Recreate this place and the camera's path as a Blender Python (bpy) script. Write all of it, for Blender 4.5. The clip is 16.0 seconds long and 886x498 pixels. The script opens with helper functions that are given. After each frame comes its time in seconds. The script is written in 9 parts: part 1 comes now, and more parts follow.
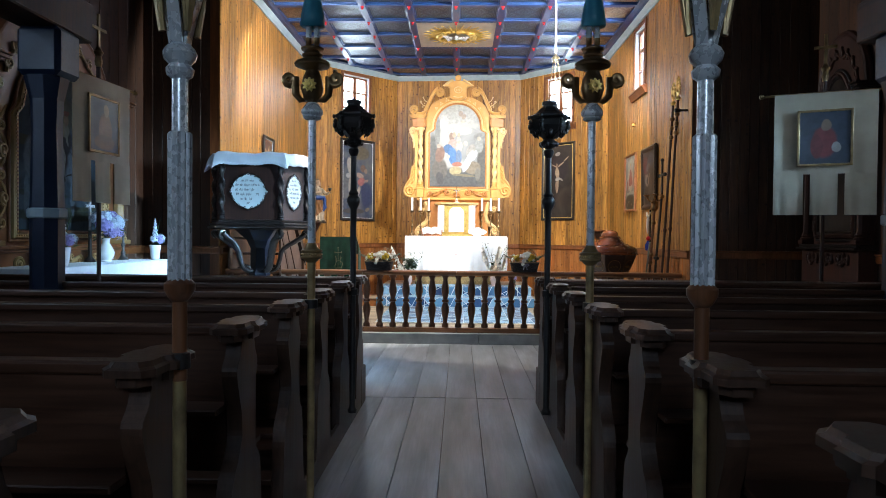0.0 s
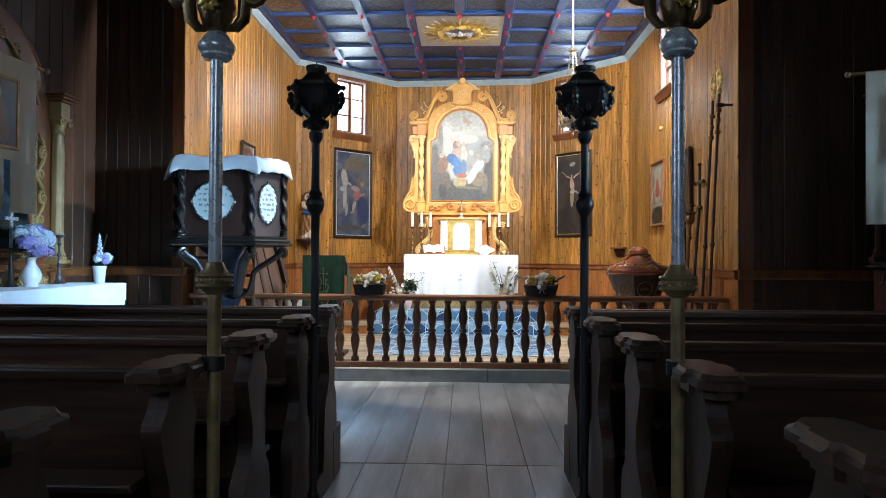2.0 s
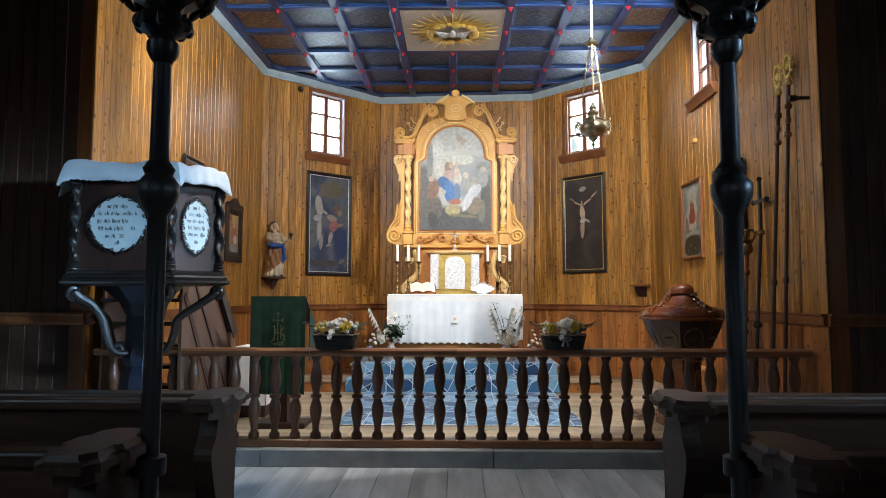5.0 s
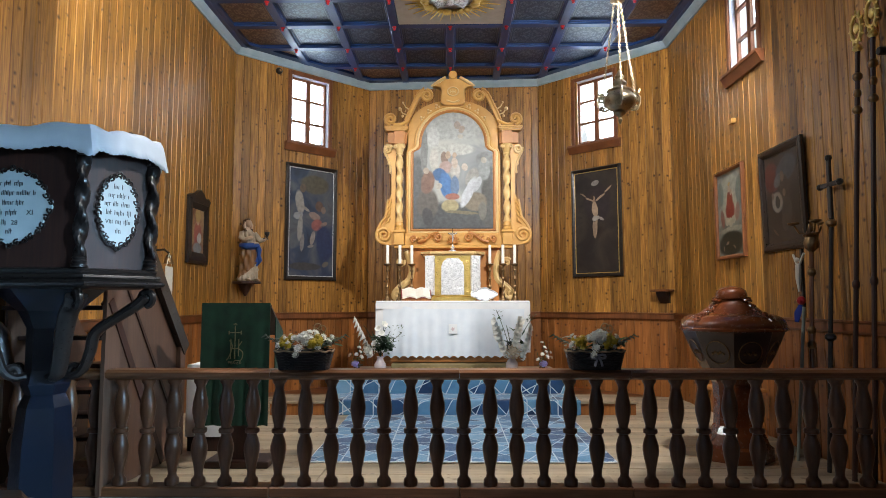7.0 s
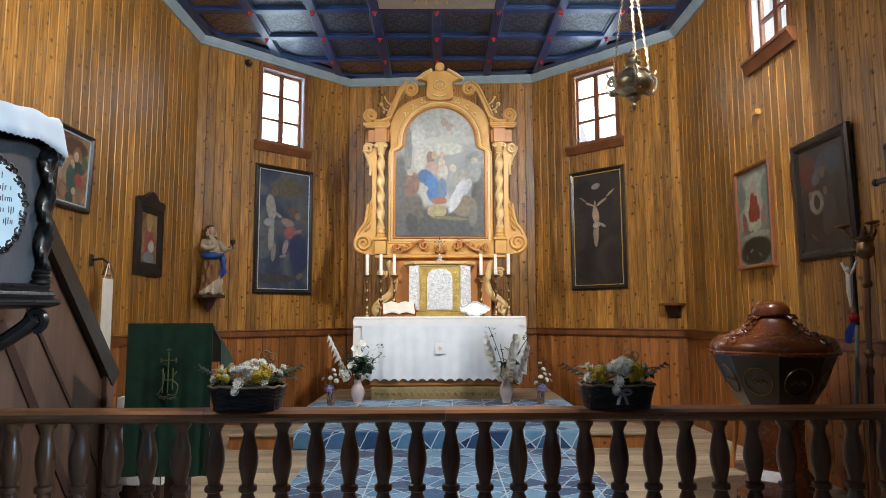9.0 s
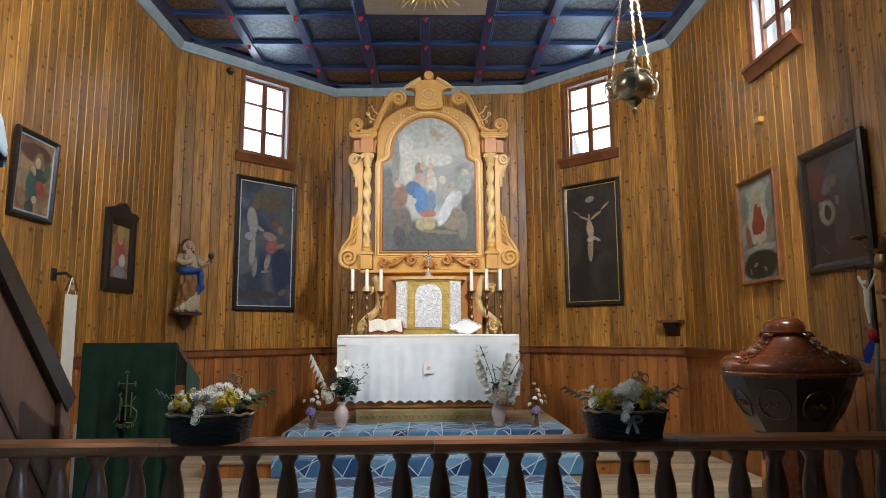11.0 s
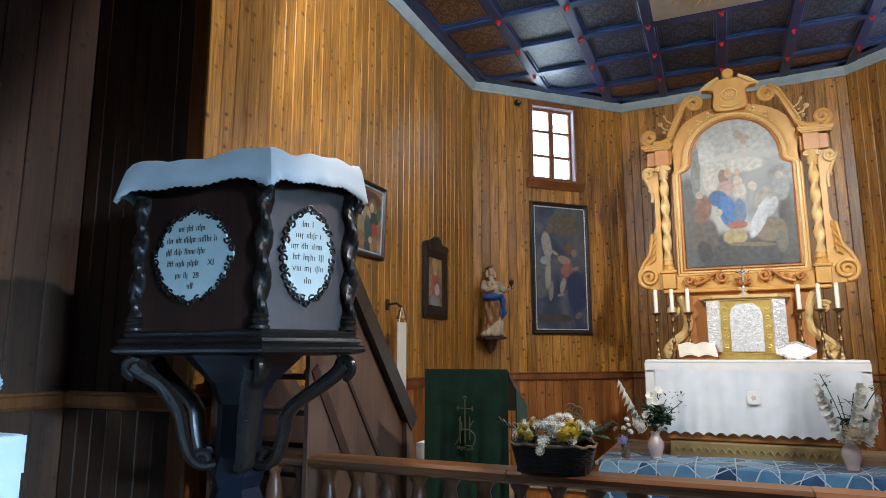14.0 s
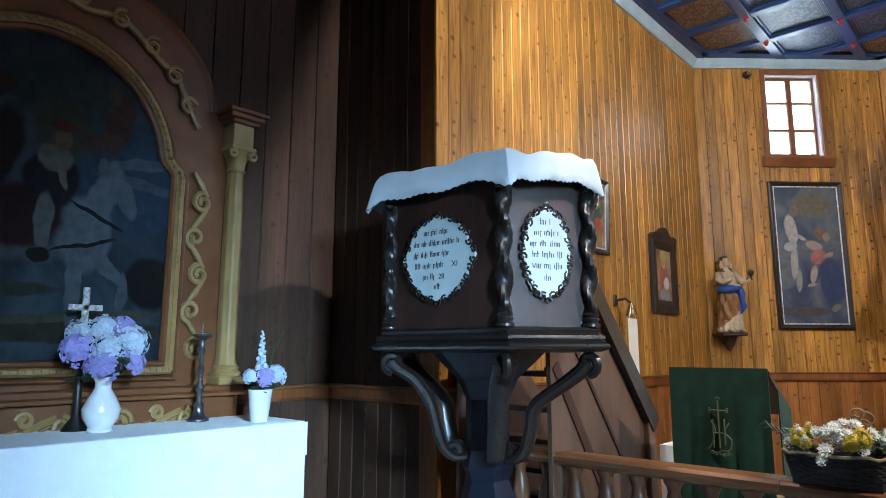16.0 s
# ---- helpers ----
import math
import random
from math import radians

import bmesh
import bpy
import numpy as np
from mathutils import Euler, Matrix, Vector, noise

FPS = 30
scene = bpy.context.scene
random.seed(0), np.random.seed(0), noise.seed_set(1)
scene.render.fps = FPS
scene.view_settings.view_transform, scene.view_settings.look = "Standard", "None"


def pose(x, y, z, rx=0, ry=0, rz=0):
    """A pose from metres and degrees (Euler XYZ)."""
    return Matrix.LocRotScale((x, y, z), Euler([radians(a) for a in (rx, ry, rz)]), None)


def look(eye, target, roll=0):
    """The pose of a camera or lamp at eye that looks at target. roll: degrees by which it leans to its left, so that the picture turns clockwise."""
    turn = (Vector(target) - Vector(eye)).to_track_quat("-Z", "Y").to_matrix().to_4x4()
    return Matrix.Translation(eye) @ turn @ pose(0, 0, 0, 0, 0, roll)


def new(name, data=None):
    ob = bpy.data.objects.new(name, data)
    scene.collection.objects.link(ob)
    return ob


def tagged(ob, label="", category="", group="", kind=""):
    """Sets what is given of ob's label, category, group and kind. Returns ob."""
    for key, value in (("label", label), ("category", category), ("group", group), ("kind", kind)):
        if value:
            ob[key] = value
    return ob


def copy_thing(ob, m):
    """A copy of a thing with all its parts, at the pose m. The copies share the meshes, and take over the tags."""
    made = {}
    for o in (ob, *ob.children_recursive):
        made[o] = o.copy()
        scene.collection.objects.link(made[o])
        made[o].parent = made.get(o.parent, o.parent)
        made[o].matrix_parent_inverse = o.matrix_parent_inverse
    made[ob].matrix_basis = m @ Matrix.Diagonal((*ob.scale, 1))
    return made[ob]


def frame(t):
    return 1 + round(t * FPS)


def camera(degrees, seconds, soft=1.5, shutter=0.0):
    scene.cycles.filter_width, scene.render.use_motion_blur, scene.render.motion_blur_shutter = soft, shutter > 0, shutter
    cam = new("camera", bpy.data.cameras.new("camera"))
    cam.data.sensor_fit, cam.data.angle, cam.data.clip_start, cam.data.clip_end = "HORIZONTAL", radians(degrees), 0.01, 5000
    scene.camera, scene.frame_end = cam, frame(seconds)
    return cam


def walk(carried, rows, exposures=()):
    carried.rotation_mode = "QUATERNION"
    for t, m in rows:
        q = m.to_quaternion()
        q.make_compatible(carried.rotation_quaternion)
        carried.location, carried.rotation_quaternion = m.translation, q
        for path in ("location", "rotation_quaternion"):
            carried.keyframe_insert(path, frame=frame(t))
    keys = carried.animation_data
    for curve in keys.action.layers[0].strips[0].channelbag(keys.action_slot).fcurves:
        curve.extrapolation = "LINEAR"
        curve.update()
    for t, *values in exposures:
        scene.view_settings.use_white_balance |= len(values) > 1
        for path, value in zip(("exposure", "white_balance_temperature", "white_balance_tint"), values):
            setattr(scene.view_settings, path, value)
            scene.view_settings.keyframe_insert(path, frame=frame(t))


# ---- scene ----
cam = camera(69.4, 16.0, soft=0.8)
# seconds, place in metres, turn in degrees
ROWS = [
    (0.0, 0.099, 0.254, 1.354, 88.93, -0.51, 1.48),
    (0.5, 0.120, 0.566, 1.328, 89.04, -0.52, 1.37),
    (1.0, 0.105, 0.860, 1.341, 89.51, -0.40, 2.22),
    (1.5, 0.078, 1.158, 1.347, 90.14, -0.40, 2.15),
    (2.0, 0.119, 1.475, 1.339, 90.68, -0.30, 2.05),
    (2.5, 0.109, 1.756, 1.356, 91.40, -0.29, 2.38),
    (3.0, 0.075, 2.008, 1.378, 92.26, -0.30, 2.14),
    (3.5, 0.100, 2.323, 1.350, 92.83, -0.10, 1.86),
    (4.0, 0.075, 2.604, 1.356, 93.38, -0.11, 1.71),
    (6.5, 0.054, 4.037, 1.352, 94.72, 0.17, 0.68),
    (7.0, 0.014, 4.302, 1.341, 94.86, 0.07, 0.73),
    (7.5, 0.018, 4.529, 1.349, 94.92, 0.07, 0.47),
    (8.0, 0.070, 4.780, 1.361, 95.03, 0.26, 0.40),
    (8.5, 0.030, 4.979, 1.380, 95.35, 0.16, 0.07),
    (9.0, 0.044, 5.158, 1.387, 95.92, 0.25, -0.21),
    (9.5, 0.073, 5.322, 1.386, 96.49, 0.34, -0.44),
    (11.8, -0.011, 5.536, 1.394, 97.82, 0.32, -1.32),
    (12.0, -0.040, 5.559, 1.403, 97.92, 0.37, 0.60),
    (12.5, -0.089, 5.575, 1.415, 98.34, 0.24, 7.38),
    (13.0, -0.118, 5.572, 1.422, 98.88, 0.26, 12.56),
    (13.5, -0.158, 5.557, 1.436, 99.31, 0.07, 17.41),
    (14.0, -0.218, 5.547, 1.429, 99.37, 0.08, 23.24),
    (14.5, -0.252, 5.550, 1.426, 99.34, 0.08, 28.76),
    (15.0, -0.286, 5.545, 1.428, 99.27, -0.05, 33.38),
    (15.5, -0.313, 5.523, 1.427, 99.16, -0.09, 37.42),
    (16.0, -0.344, 5.493, 1.427, 99.16, -0.04, 41.92),
]
walk(cam, [(t, pose(x, y, z, rx, ry, rz)) for t, x, y, z, rx, ry, rz in ROWS],
     [(0.0, 0.86), (3.0, 0.46), (7.0, -0.04), (9.5, -0.16), (12.0, -0.3), (14.0, -0.18), (16.0, 0.4)])

# ---- world and lights ----
world = bpy.data.worlds.new("sky")
scene.world = world
world.use_nodes = True
wn = world.node_tree.nodes
sky = wn.new("ShaderNodeTexSky")
sky.sky_type, sky.sun_disc = "NISHITA", False
sky.sun_elevation, sky.sun_rotation = radians(38), radians(200)
wn["Background"].inputs["Strength"].default_value = 0.12
world.node_tree.links.new(sky.outputs["Color"], wn["Background"].inputs["Color"])


def area_lamp(name, m, sx, sy, watts, colour):
    d = bpy.data.lights.new(name, "AREA")
    d.shape, d.size, d.size_y, d.energy, d.color = "RECTANGLE", sx, sy, watts, colour
    ob = new(name, d)
    ob.matrix_world = m
    return ob


def spot_lamp(name, eye, target, watts, degrees, colour, blend=0.35):
    d = bpy.data.lights.new(name, "SPOT")
    d.energy, d.spot_size, d.spot_blend, d.color, d.shadow_soft_size = watts, radians(degrees), blend, colour, 0.06
    ob = new(name, d)
    ob.matrix_world = look(eye, target)
    return ob


# spotlights that hang high inside the chancel arch
WARM = (1.0, 0.99, 0.965)
spot_lamp("chancel_spot", (2.0, 8.22, 4.56), (-1.3, 13.0, 2.2), 630, 114, WARM, 0.12)
spot_lamp("chancel_spot", (-2.3, 8.15, 4.56), (1.0, 12.7, 1.7), 240, 128, WARM, 0.15)
for side in (-1, 1):
    spot_lamp("altar_spot", (side * 1.9, 9.0, 4.70), (0.04, 12.8, 2.3), 460, 46, WARM, 0.9)
# daylight outside the window openings
DAY = (0.66, 0.84, 1.0)
area_lamp("window_daylight", look((-2.30, 14.05, 4.35), (-0.6, 12.1, 2.8)), 0.9, 1.1, 52, DAY)
area_lamp("window_daylight", look((2.36, 13.85, 4.35), (0.6, 12.0, 2.8)), 0.9, 1.1, 52, DAY)
area_lamp("window_daylight", look((3.35, 10.55, 4.40), (0.0, 10.2, 2.6)), 0.9, 1.1, 52, DAY)
BLUE = (0.50, 0.72, 1.0)
nave_n = area_lamp("nave_daylight", look((-4.0, 2.2, 2.9), (0.6, 4.6, 0.3)), 0.8, 1.3, 8, BLUE)
nave_s = area_lamp("nave_daylight", look((4.85, 4.35, 2.75), (-3.1, 7.25, 0.8)), 0.9, 0.6, 45, (0.42, 0.70, 1.0))
# nave_w: added fill from the unseen west end, brightens poles, aisle and pew ends
nave_w = area_lamp("west_fill", look((0.0, -2.35, 3.1), (0.0, 3.4, 0.7)), 1.2, 1.2, 4.8, BLUE)
nave_n.data.spread, nave_s.data.spread, nave_w.data.spread = radians(100), radians(29), radians(70)

# ---- materials ----
MATS = {}


def colour_mat(name, a, b=None, rough=0.5, metal=0.0, scale=8.0, bump=0.1, fine=60.0, stretch=(1, 1, 1), vary=0.0, coat=0.0, sheen=0.0):
    """Two-scale mottled surface: colour a to b by a broad noise, fine noise for relief and roughness."""
    if name in MATS:
        return MATS[name]
    m = bpy.data.materials.new(name)
    m.use_nodes = True
    n, l = m.node_tree.nodes, m.node_tree.links
    p = n["Principled BSDF"]
    p.inputs["Metallic"].default_value = metal
    p.inputs["Coat Weight"].default_value = coat
    p.inputs["Coat Roughness"].default_value = 0.25
    p.inputs["Sheen Weight"].default_value = sheen
    tc, mp = n.new("ShaderNodeTexCoord"), n.new("ShaderNodeMapping")
    mp.inputs["Scale"].default_value = stretch
    l.new(tc.outputs["Object"], mp.inputs["Vector"])
    n1, n2 = n.new("ShaderNodeTexNoise"), n.new("ShaderNodeTexNoise")
    n1.inputs["Scale"].default_value, n2.inputs["Scale"].default_value = scale, fine
    n1.inputs["Detail"].default_value, n2.inputs["Detail"].default_value = 5, 4
    for q in (n1, n2):
        l.new(mp.outputs["Vector"], q.inputs["Vector"])
    r = n.new("ShaderNodeValToRGB")
    r.color_ramp.elements[0].position, r.color_ramp.elements[1].position = 0.35, 0.68
    r.color_ramp.elements[0].color = (*a, 1)
    r.color_ramp.elements[1].color = (*(b or [c * 0.75 for c in a]), 1)
    l.new(n1.outputs["Fac"], r.inputs["Fac"])
    out = r.outputs["Color"]
    if vary:
        oi, mr, hs = n.new("ShaderNodeObjectInfo"), n.new("ShaderNodeMapRange"), n.new("ShaderNodeHueSaturation")
        mr.inputs["To Min"].default_value, mr.inputs["To Max"].default_value = 1 - vary, 1 + vary
        l.new(oi.outputs["Random"], mr.inputs["Value"])
        l.new(mr.outputs["Result"], hs.inputs["Value"])
        l.new(out, hs.inputs["Color"])
        out = hs.outputs["Color"]
    l.new(out, p.inputs["Base Color"])
    rr = n.new("ShaderNodeMapRange")
    rr.inputs["To Min"].default_value, rr.inputs["To Max"].default_value = max(0.03, rough - 0.1), min(1, rough + 0.12)
    l.new(n2.outputs["Fac"], rr.inputs["Value"])
    l.new(rr.outputs["Result"], p.inputs["Roughness"])
    if bump:
        bu = n.new("ShaderNodeBump")
        bu.inputs["Strength"].default_value, bu.inputs["Distance"].default_value = bump, 0.004
        l.new(n2.outputs["Fac"], bu.inputs["Height"])
        l.new(bu.outputs["Normal"], p.inputs["Normal"])
    MATS[name] = m
    return m


def board_mat(name, light, dark, knot, rough=0.42, vary=0.28, knots=True, axis=2, coat=0.0):
    """Varnished softwood: long grain, darker streaks, dark knots, each board its own tone."""
    if name in MATS:
        return MATS[name]
    m = bpy.data.materials.new(name)
    m.use_nodes = True
    n, l = m.node_tree.nodes, m.node_tree.links
    p = n["Principled BSDF"]
    p.inputs["Coat Weight"].default_value = coat
    p.inputs["Coat Roughness"].default_value = 0.3
    tc, oi = n.new("ShaderNodeTexCoord"), n.new("ShaderNodeObjectInfo")
    off = n.new("ShaderNodeVectorMath")
    off.operation = "MULTIPLY_ADD"
    off.inputs[1].default_value = (1, 1, 1)
    sc = n.new("ShaderNodeVectorMath")
    sc.operation = "SCALE"
    sc.inputs[0].default_value = (17.0, 9.0, 31.0)
    l.new(oi.outputs["Random"], sc.inputs["Scale"])
    l.new(tc.outputs["Object"], off.inputs[0])
    l.new(sc.outputs["Vector"], off.inputs[2])
    st = [1.0, 1.0, 1.0]
    st[axis] = 0.06
    mp = n.new("ShaderNodeMapping")
    mp.inputs["Scale"].default_value = st
    l.new(off.outputs["Vector"], mp.inputs["Vector"])
    grain = n.new("ShaderNodeTexNoise")
    grain.inputs["Scale"].default_value, grain.inputs["Detail"].default_value, grain.inputs["Distortion"].default_value = 55, 6, 0.6
    l.new(mp.outputs["Vector"], grain.inputs["Vector"])
    r = n.new("ShaderNodeValToRGB")
    r.color_ramp.elements[0].position, r.color_ramp.elements[1].position = 0.3, 0.72
    r.color_ramp.elements[0].color, r.color_ramp.elements[1].color = (*dark, 1), (*light, 1)
    l.new(grain.outputs["Fac"], r.inputs["Fac"])
    out = r.outputs["Color"]
    blotch = n.new("ShaderNodeTexNoise")
    blotch.inputs["Scale"].default_value, blotch.inputs["Detail"].default_value = 2.2, 3
    mb = n.new("ShaderNodeMapping")
    mb.inputs["Scale"].default_value = [0.35 if k == axis else 2.2 for k in range(3)]
    l.new(off.outputs["Vector"], mb.inputs["Vector"])
    l.new(mb.outputs["Vector"], blotch.inputs["Vector"])
    hv, hs = n.new("ShaderNodeMapRange"), n.new("ShaderNodeHueSaturation")
    hv.inputs["From Min"].default_value, hv.inputs["From Max"].default_value = 0.3, 0.7
    hv.inputs["To Min"].default_value, hv.inputs["To Max"].default_value = 0.58, 1.30
    l.new(blotch.outputs["Fac"], hv.inputs["Value"])
    l.new(hv.outputs["Result"], hs.inputs["Value"])
    l.new(out, hs.inputs["Color"])
    out = hs.outputs["Color"]
    rv, hs2 = n.new("ShaderNodeMapRange"), n.new("ShaderNodeHueSaturation")
    rv.inputs["To Min"].default_value, rv.inputs["To Max"].default_value = 1 - vary, 1 + vary
    l.new(oi.outputs["Random"], rv.inputs["Value"])
    l.new(rv.outputs["Result"], hs2.inputs["Value"])
    l.new(out, hs2.inputs["Color"])
    out = hs2.outputs["Color"]
    if knots:
        sp, cb = n.new("ShaderNodeSeparateXYZ"), n.new("ShaderNodeCombineXYZ")
        l.new(off.outputs["Vector"], sp.inputs[0])
        l.new(sp.outputs["X" if axis == 2 else "Y"], cb.inputs[0])
        l.new(sp.outputs[axis], cb.inputs[1])
        mk = n.new("ShaderNodeMapping")
        mk.inputs["Scale"].default_value = (7.0, 8.0, 1)
        l.new(cb.outputs["Vector"], mk.inputs["Vector"])
        wob = n.new("ShaderNodeVectorMath")
        wob.operation = "MULTIPLY_ADD"
        l.new(blotch.outputs["Color"], wob.inputs[0])
        wob.inputs[1].default_value = (0.5, 0.5, 0)
        l.new(mk.outputs["Vector"], wob.inputs[2])
        vo = n.new("ShaderNodeTexVoronoi")
        vo.voronoi_dimensions = "2D"
        vo.inputs["Scale"].default_value = 1.0
        l.new(wob.outputs["Vector"], vo.inputs["Vector"])
        kr = n.new("ShaderNodeValToRGB")
        kr.color_ramp.elements[0].position, kr.color_ramp.elements[1].position = 0.04, 0.20
        kr.color_ramp.elements[0].color, kr.color_ramp.elements[1].color = (1, 1, 1, 1), (0, 0, 0, 1)
        pick = n.new("ShaderNodeSeparateColor")
        l.new(vo.outputs["Color"], pick.inputs[0])
        size = n.new("ShaderNodeMath")
        size.operation = "MULTIPLY_ADD"
        l.new(pick.outputs[0], size.inputs[0])
        size.inputs[1].default_value = 0.16
        l.new(vo.outputs["Distance"], size.inputs[2])
        l.new(size.outputs[0], kr.inputs["Fac"])
        mx = n.new("ShaderNodeMix")
        mx.data_type = "RGBA"
        l.new(kr.outputs["Color"], mx.inputs["Factor"])
        l.new(out, mx.inputs["A"])
        mx.inputs["B"].default_value = (*knot, 1)
        out = mx.outputs["Result"]
    l.new(out, p.inputs["Base Color"])
    rr = n.new("ShaderNodeMapRange")
    rr.inputs["To Min"].default_value, rr.inputs["To Max"].default_value = rough - 0.1, rough + 0.15
    l.new(grain.outputs["Fac"], rr.inputs["Value"])
    l.new(rr.outputs["Result"], p.inputs["Roughness"])
    bu = n.new("ShaderNodeBump")
    bu.inputs["Strength"].default_value, bu.inputs["Distance"].default_value = 0.25, 0.002
    l.new(grain.outputs["Fac"], bu.inputs["Height"])
    l.new(bu.outputs["Normal"], p.inputs["Normal"])
    MATS[name] = m
    return m


WALL = board_mat("varnished_pine_boards", (0.560, 0.272, 0.054), (0.195, 0.076, 0.015), (0.055, 0.018, 0.005), 0.36, 0.27)
DADO = board_mat("reddish_pine_boards", (0.40, 0.155, 0.040), (0.25, 0.085, 0.020), (0.09, 0.028, 0.010), 0.38, 0.20)
TRIM = board_mat("dark_pine_trim", (0.24, 0.085, 0.028), (0.15, 0.050, 0.016), (0.05, 0.02, 0.01), 0.36, 0.12, False)
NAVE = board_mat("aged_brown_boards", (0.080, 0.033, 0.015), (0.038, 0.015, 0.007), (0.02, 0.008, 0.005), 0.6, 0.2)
PEW = board_mat("dark_stained_pew_wood", (0.078, 0.032, 0.017), (0.038, 0.015, 0.008), (0.03, 0.012, 0.008), 0.38, 0.12, False, 0)
PEWV = board_mat("dark_stained_pew_end_wood", (0.080, 0.037, 0.021), (0.040, 0.018, 0.010), (0.03, 0.012, 0.008), 0.42, 0.12, False, 2)
RAILW = board_mat("brown_oiled_rail_wood", (0.27, 0.115, 0.048), (0.17, 0.065, 0.026), (0.06, 0.02, 0.01), 0.33, 0.12, False, 0)
BALU = board_mat("brown_turned_wood", (0.18, 0.070, 0.030), (0.11, 0.041, 0.017), (0.06, 0.02, 0.01), 0.32, 0.14, False, 2)
FLOORB = board_mat("worn_grey_floor_boards", (0.50, 0.515, 0.53), (0.39, 0.405, 0.42), (0.12, 0.10, 0.08), 0.42, 0.10, False, 1)
CHFLOOR = board_mat("pale_chancel_floor", (0.50, 0.40, 0.27), (0.38, 0.29, 0.19), (0.2, 0.13, 0.08), 0.45, 0.12, True, 0)
STONE = colour_mat("grey_stone_step", (0.34, 0.34, 0.33), (0.24, 0.24, 0.24), 0.7, 0, 6, 0.3, 120)
OCHRE = colour_mat("ochre_painted_wood", (0.66, 0.37, 0.10), (0.55, 0.28, 0.065), 0.42, 0, 5, 0.12, 45)
OCHRED = colour_mat("orange_brown_painted_wood", (0.52, 0.22, 0.06), (0.42, 0.165, 0.04), 0.42, 0, 5, 0.12, 45)
CREAM = colour_mat("pale_gilded_cream_paint", (0.72, 0.50, 0.22), (0.62, 0.40, 0.15), 0.38, 0, 6, 0.12, 50)
GOLD = colour_mat("gilded_brass", (0.80, 0.58, 0.18), (0.62, 0.42, 0.11), 0.3, 0.6, 12, 0.15, 80)
DULLGOLD = colour_mat("tarnished_gilding", (0.42, 0.29, 0.13), (0.21, 0.14, 0.07), 0.40, 0.5, 14, 0.1, 60)
SILVER = colour_mat("worn_silvered_metal", (0.66, 0.67, 0.69), (0.61, 0.62, 0.63), 0.27, 0.4, 6, 0.03, 40)
TABSILVER = colour_mat("hammered_bright_silver", (0.92, 0.92, 0.92), (0.70, 0.70, 0.71), 0.28, 0.2, 26, 0.5, 50)
BRONZE = colour_mat("brown_bronze", (0.30, 0.19, 0.09), (0.15, 0.09, 0.045), 0.36, 0.9, 14, 0.2, 80)
BLACKW = colour_mat("black_carved_wood", (0.022, 0.017, 0.015), (0.010, 0.008, 0.008), 0.4, 0, 10, 0.3, 70)
DARKW = board_mat("dark_brown_pulpit_wood", (0.055, 0.020, 0.012), (0.028, 0.010, 0.007), (0.02, 0.01, 0.006), 0.5, 0.08, False, 2)
DARKF = colour_mat("black_lacquered_frame", (0.020, 0.015, 0.013), (0.012, 0.009, 0.008), 0.3, 0, 9, 0.12, 60)
WHITE = colour_mat("white_linen", (0.83, 0.83, 0.82), (0.76, 0.77, 0.78), 0.85, 0, 7, 0.35, 260, sheen=0.2)
CLOTHB = colour_mat("bluish_white_linen", (0.78, 0.82, 0.86), (0.70, 0.75, 0.80), 0.85, 0, 6, 0.3, 240, sheen=0.2)
WAX = colour_mat("ivory_wax", (0.84, 0.80, 0.70), (0.78, 0.73, 0.62), 0.4, 0, 12, 0.05, 60)
GREENV = colour_mat("dark_green_velvet", (0.006, 0.056, 0.030), (0.003, 0.030, 0.016), 0.85, 0, 9, 0.3, 220, sheen=0.08)
CORN = colour_mat("pale_blue_cornice_paint", (0.36, 0.46, 0.52), (0.28, 0.38, 0.45), 0.5, 0, 6, 0.1, 60)
BEAM = colour_mat("dark_blue_beam_paint", (0.010, 0.050, 0.190), (0.007, 0.034, 0.135), 0.38, 0, 5, 0.12, 60, coat=0.25)
RED = colour_mat("red_painted_boss", (0.55, 0.02, 0.03), (0.40, 0.01, 0.02), 0.35, 0, 9, 0.05, 50)
# POSTB: the blue of daylight on the wooden posts is put into the colour
POSTB = colour_mat("post_wood_with_blue_light", (0.006, 0.016, 0.048), (0.004, 0.010, 0.032), 0.45, 0, 5, 0.15, 50)
SIDEW = colour_mat("brown_painted_side_altar_wood", (0.19, 0.066, 0.021), (0.13, 0.044, 0.014), 0.42, 0, 5, 0.12, 45)
SIDEC = colour_mat("aged_cream_side_altar_paint", (0.37, 0.23, 0.09), (0.27, 0.165, 0.06), 0.42, 0, 6, 0.12, 50)
PEWTER = colour_mat("dark_pewter", (0.20, 0.20, 0.21), (0.12, 0.12, 0.125), 0.3, 0.85, 12, 0.1, 60)
LINEN = colour_mat("cream_banner_cloth", (0.62, 0.56, 0.44), (0.54, 0.47, 0.36), 0.85, 0, 6, 0.3, 220, sheen=0.2)

# ---- mesh helpers ----


def part(name, bm, mat, parent=None, label="", smooth=False):
    """Links a bmesh as one mesh object, under a thing or a part if given."""
    me = bpy.data.meshes.new(name)
    bm.to_mesh(me)
    bm.free()
    if smooth:
        me.polygons.foreach_set("use_smooth", [True] * len(me.polygons))
        try:
            me.set_sharp_from_angle(angle=radians(42))
        except AttributeError:
            pass
    me.materials.append(mat)
    ob = new(name, me)
    if parent:
        ob.parent = parent
    return tagged(ob, label)


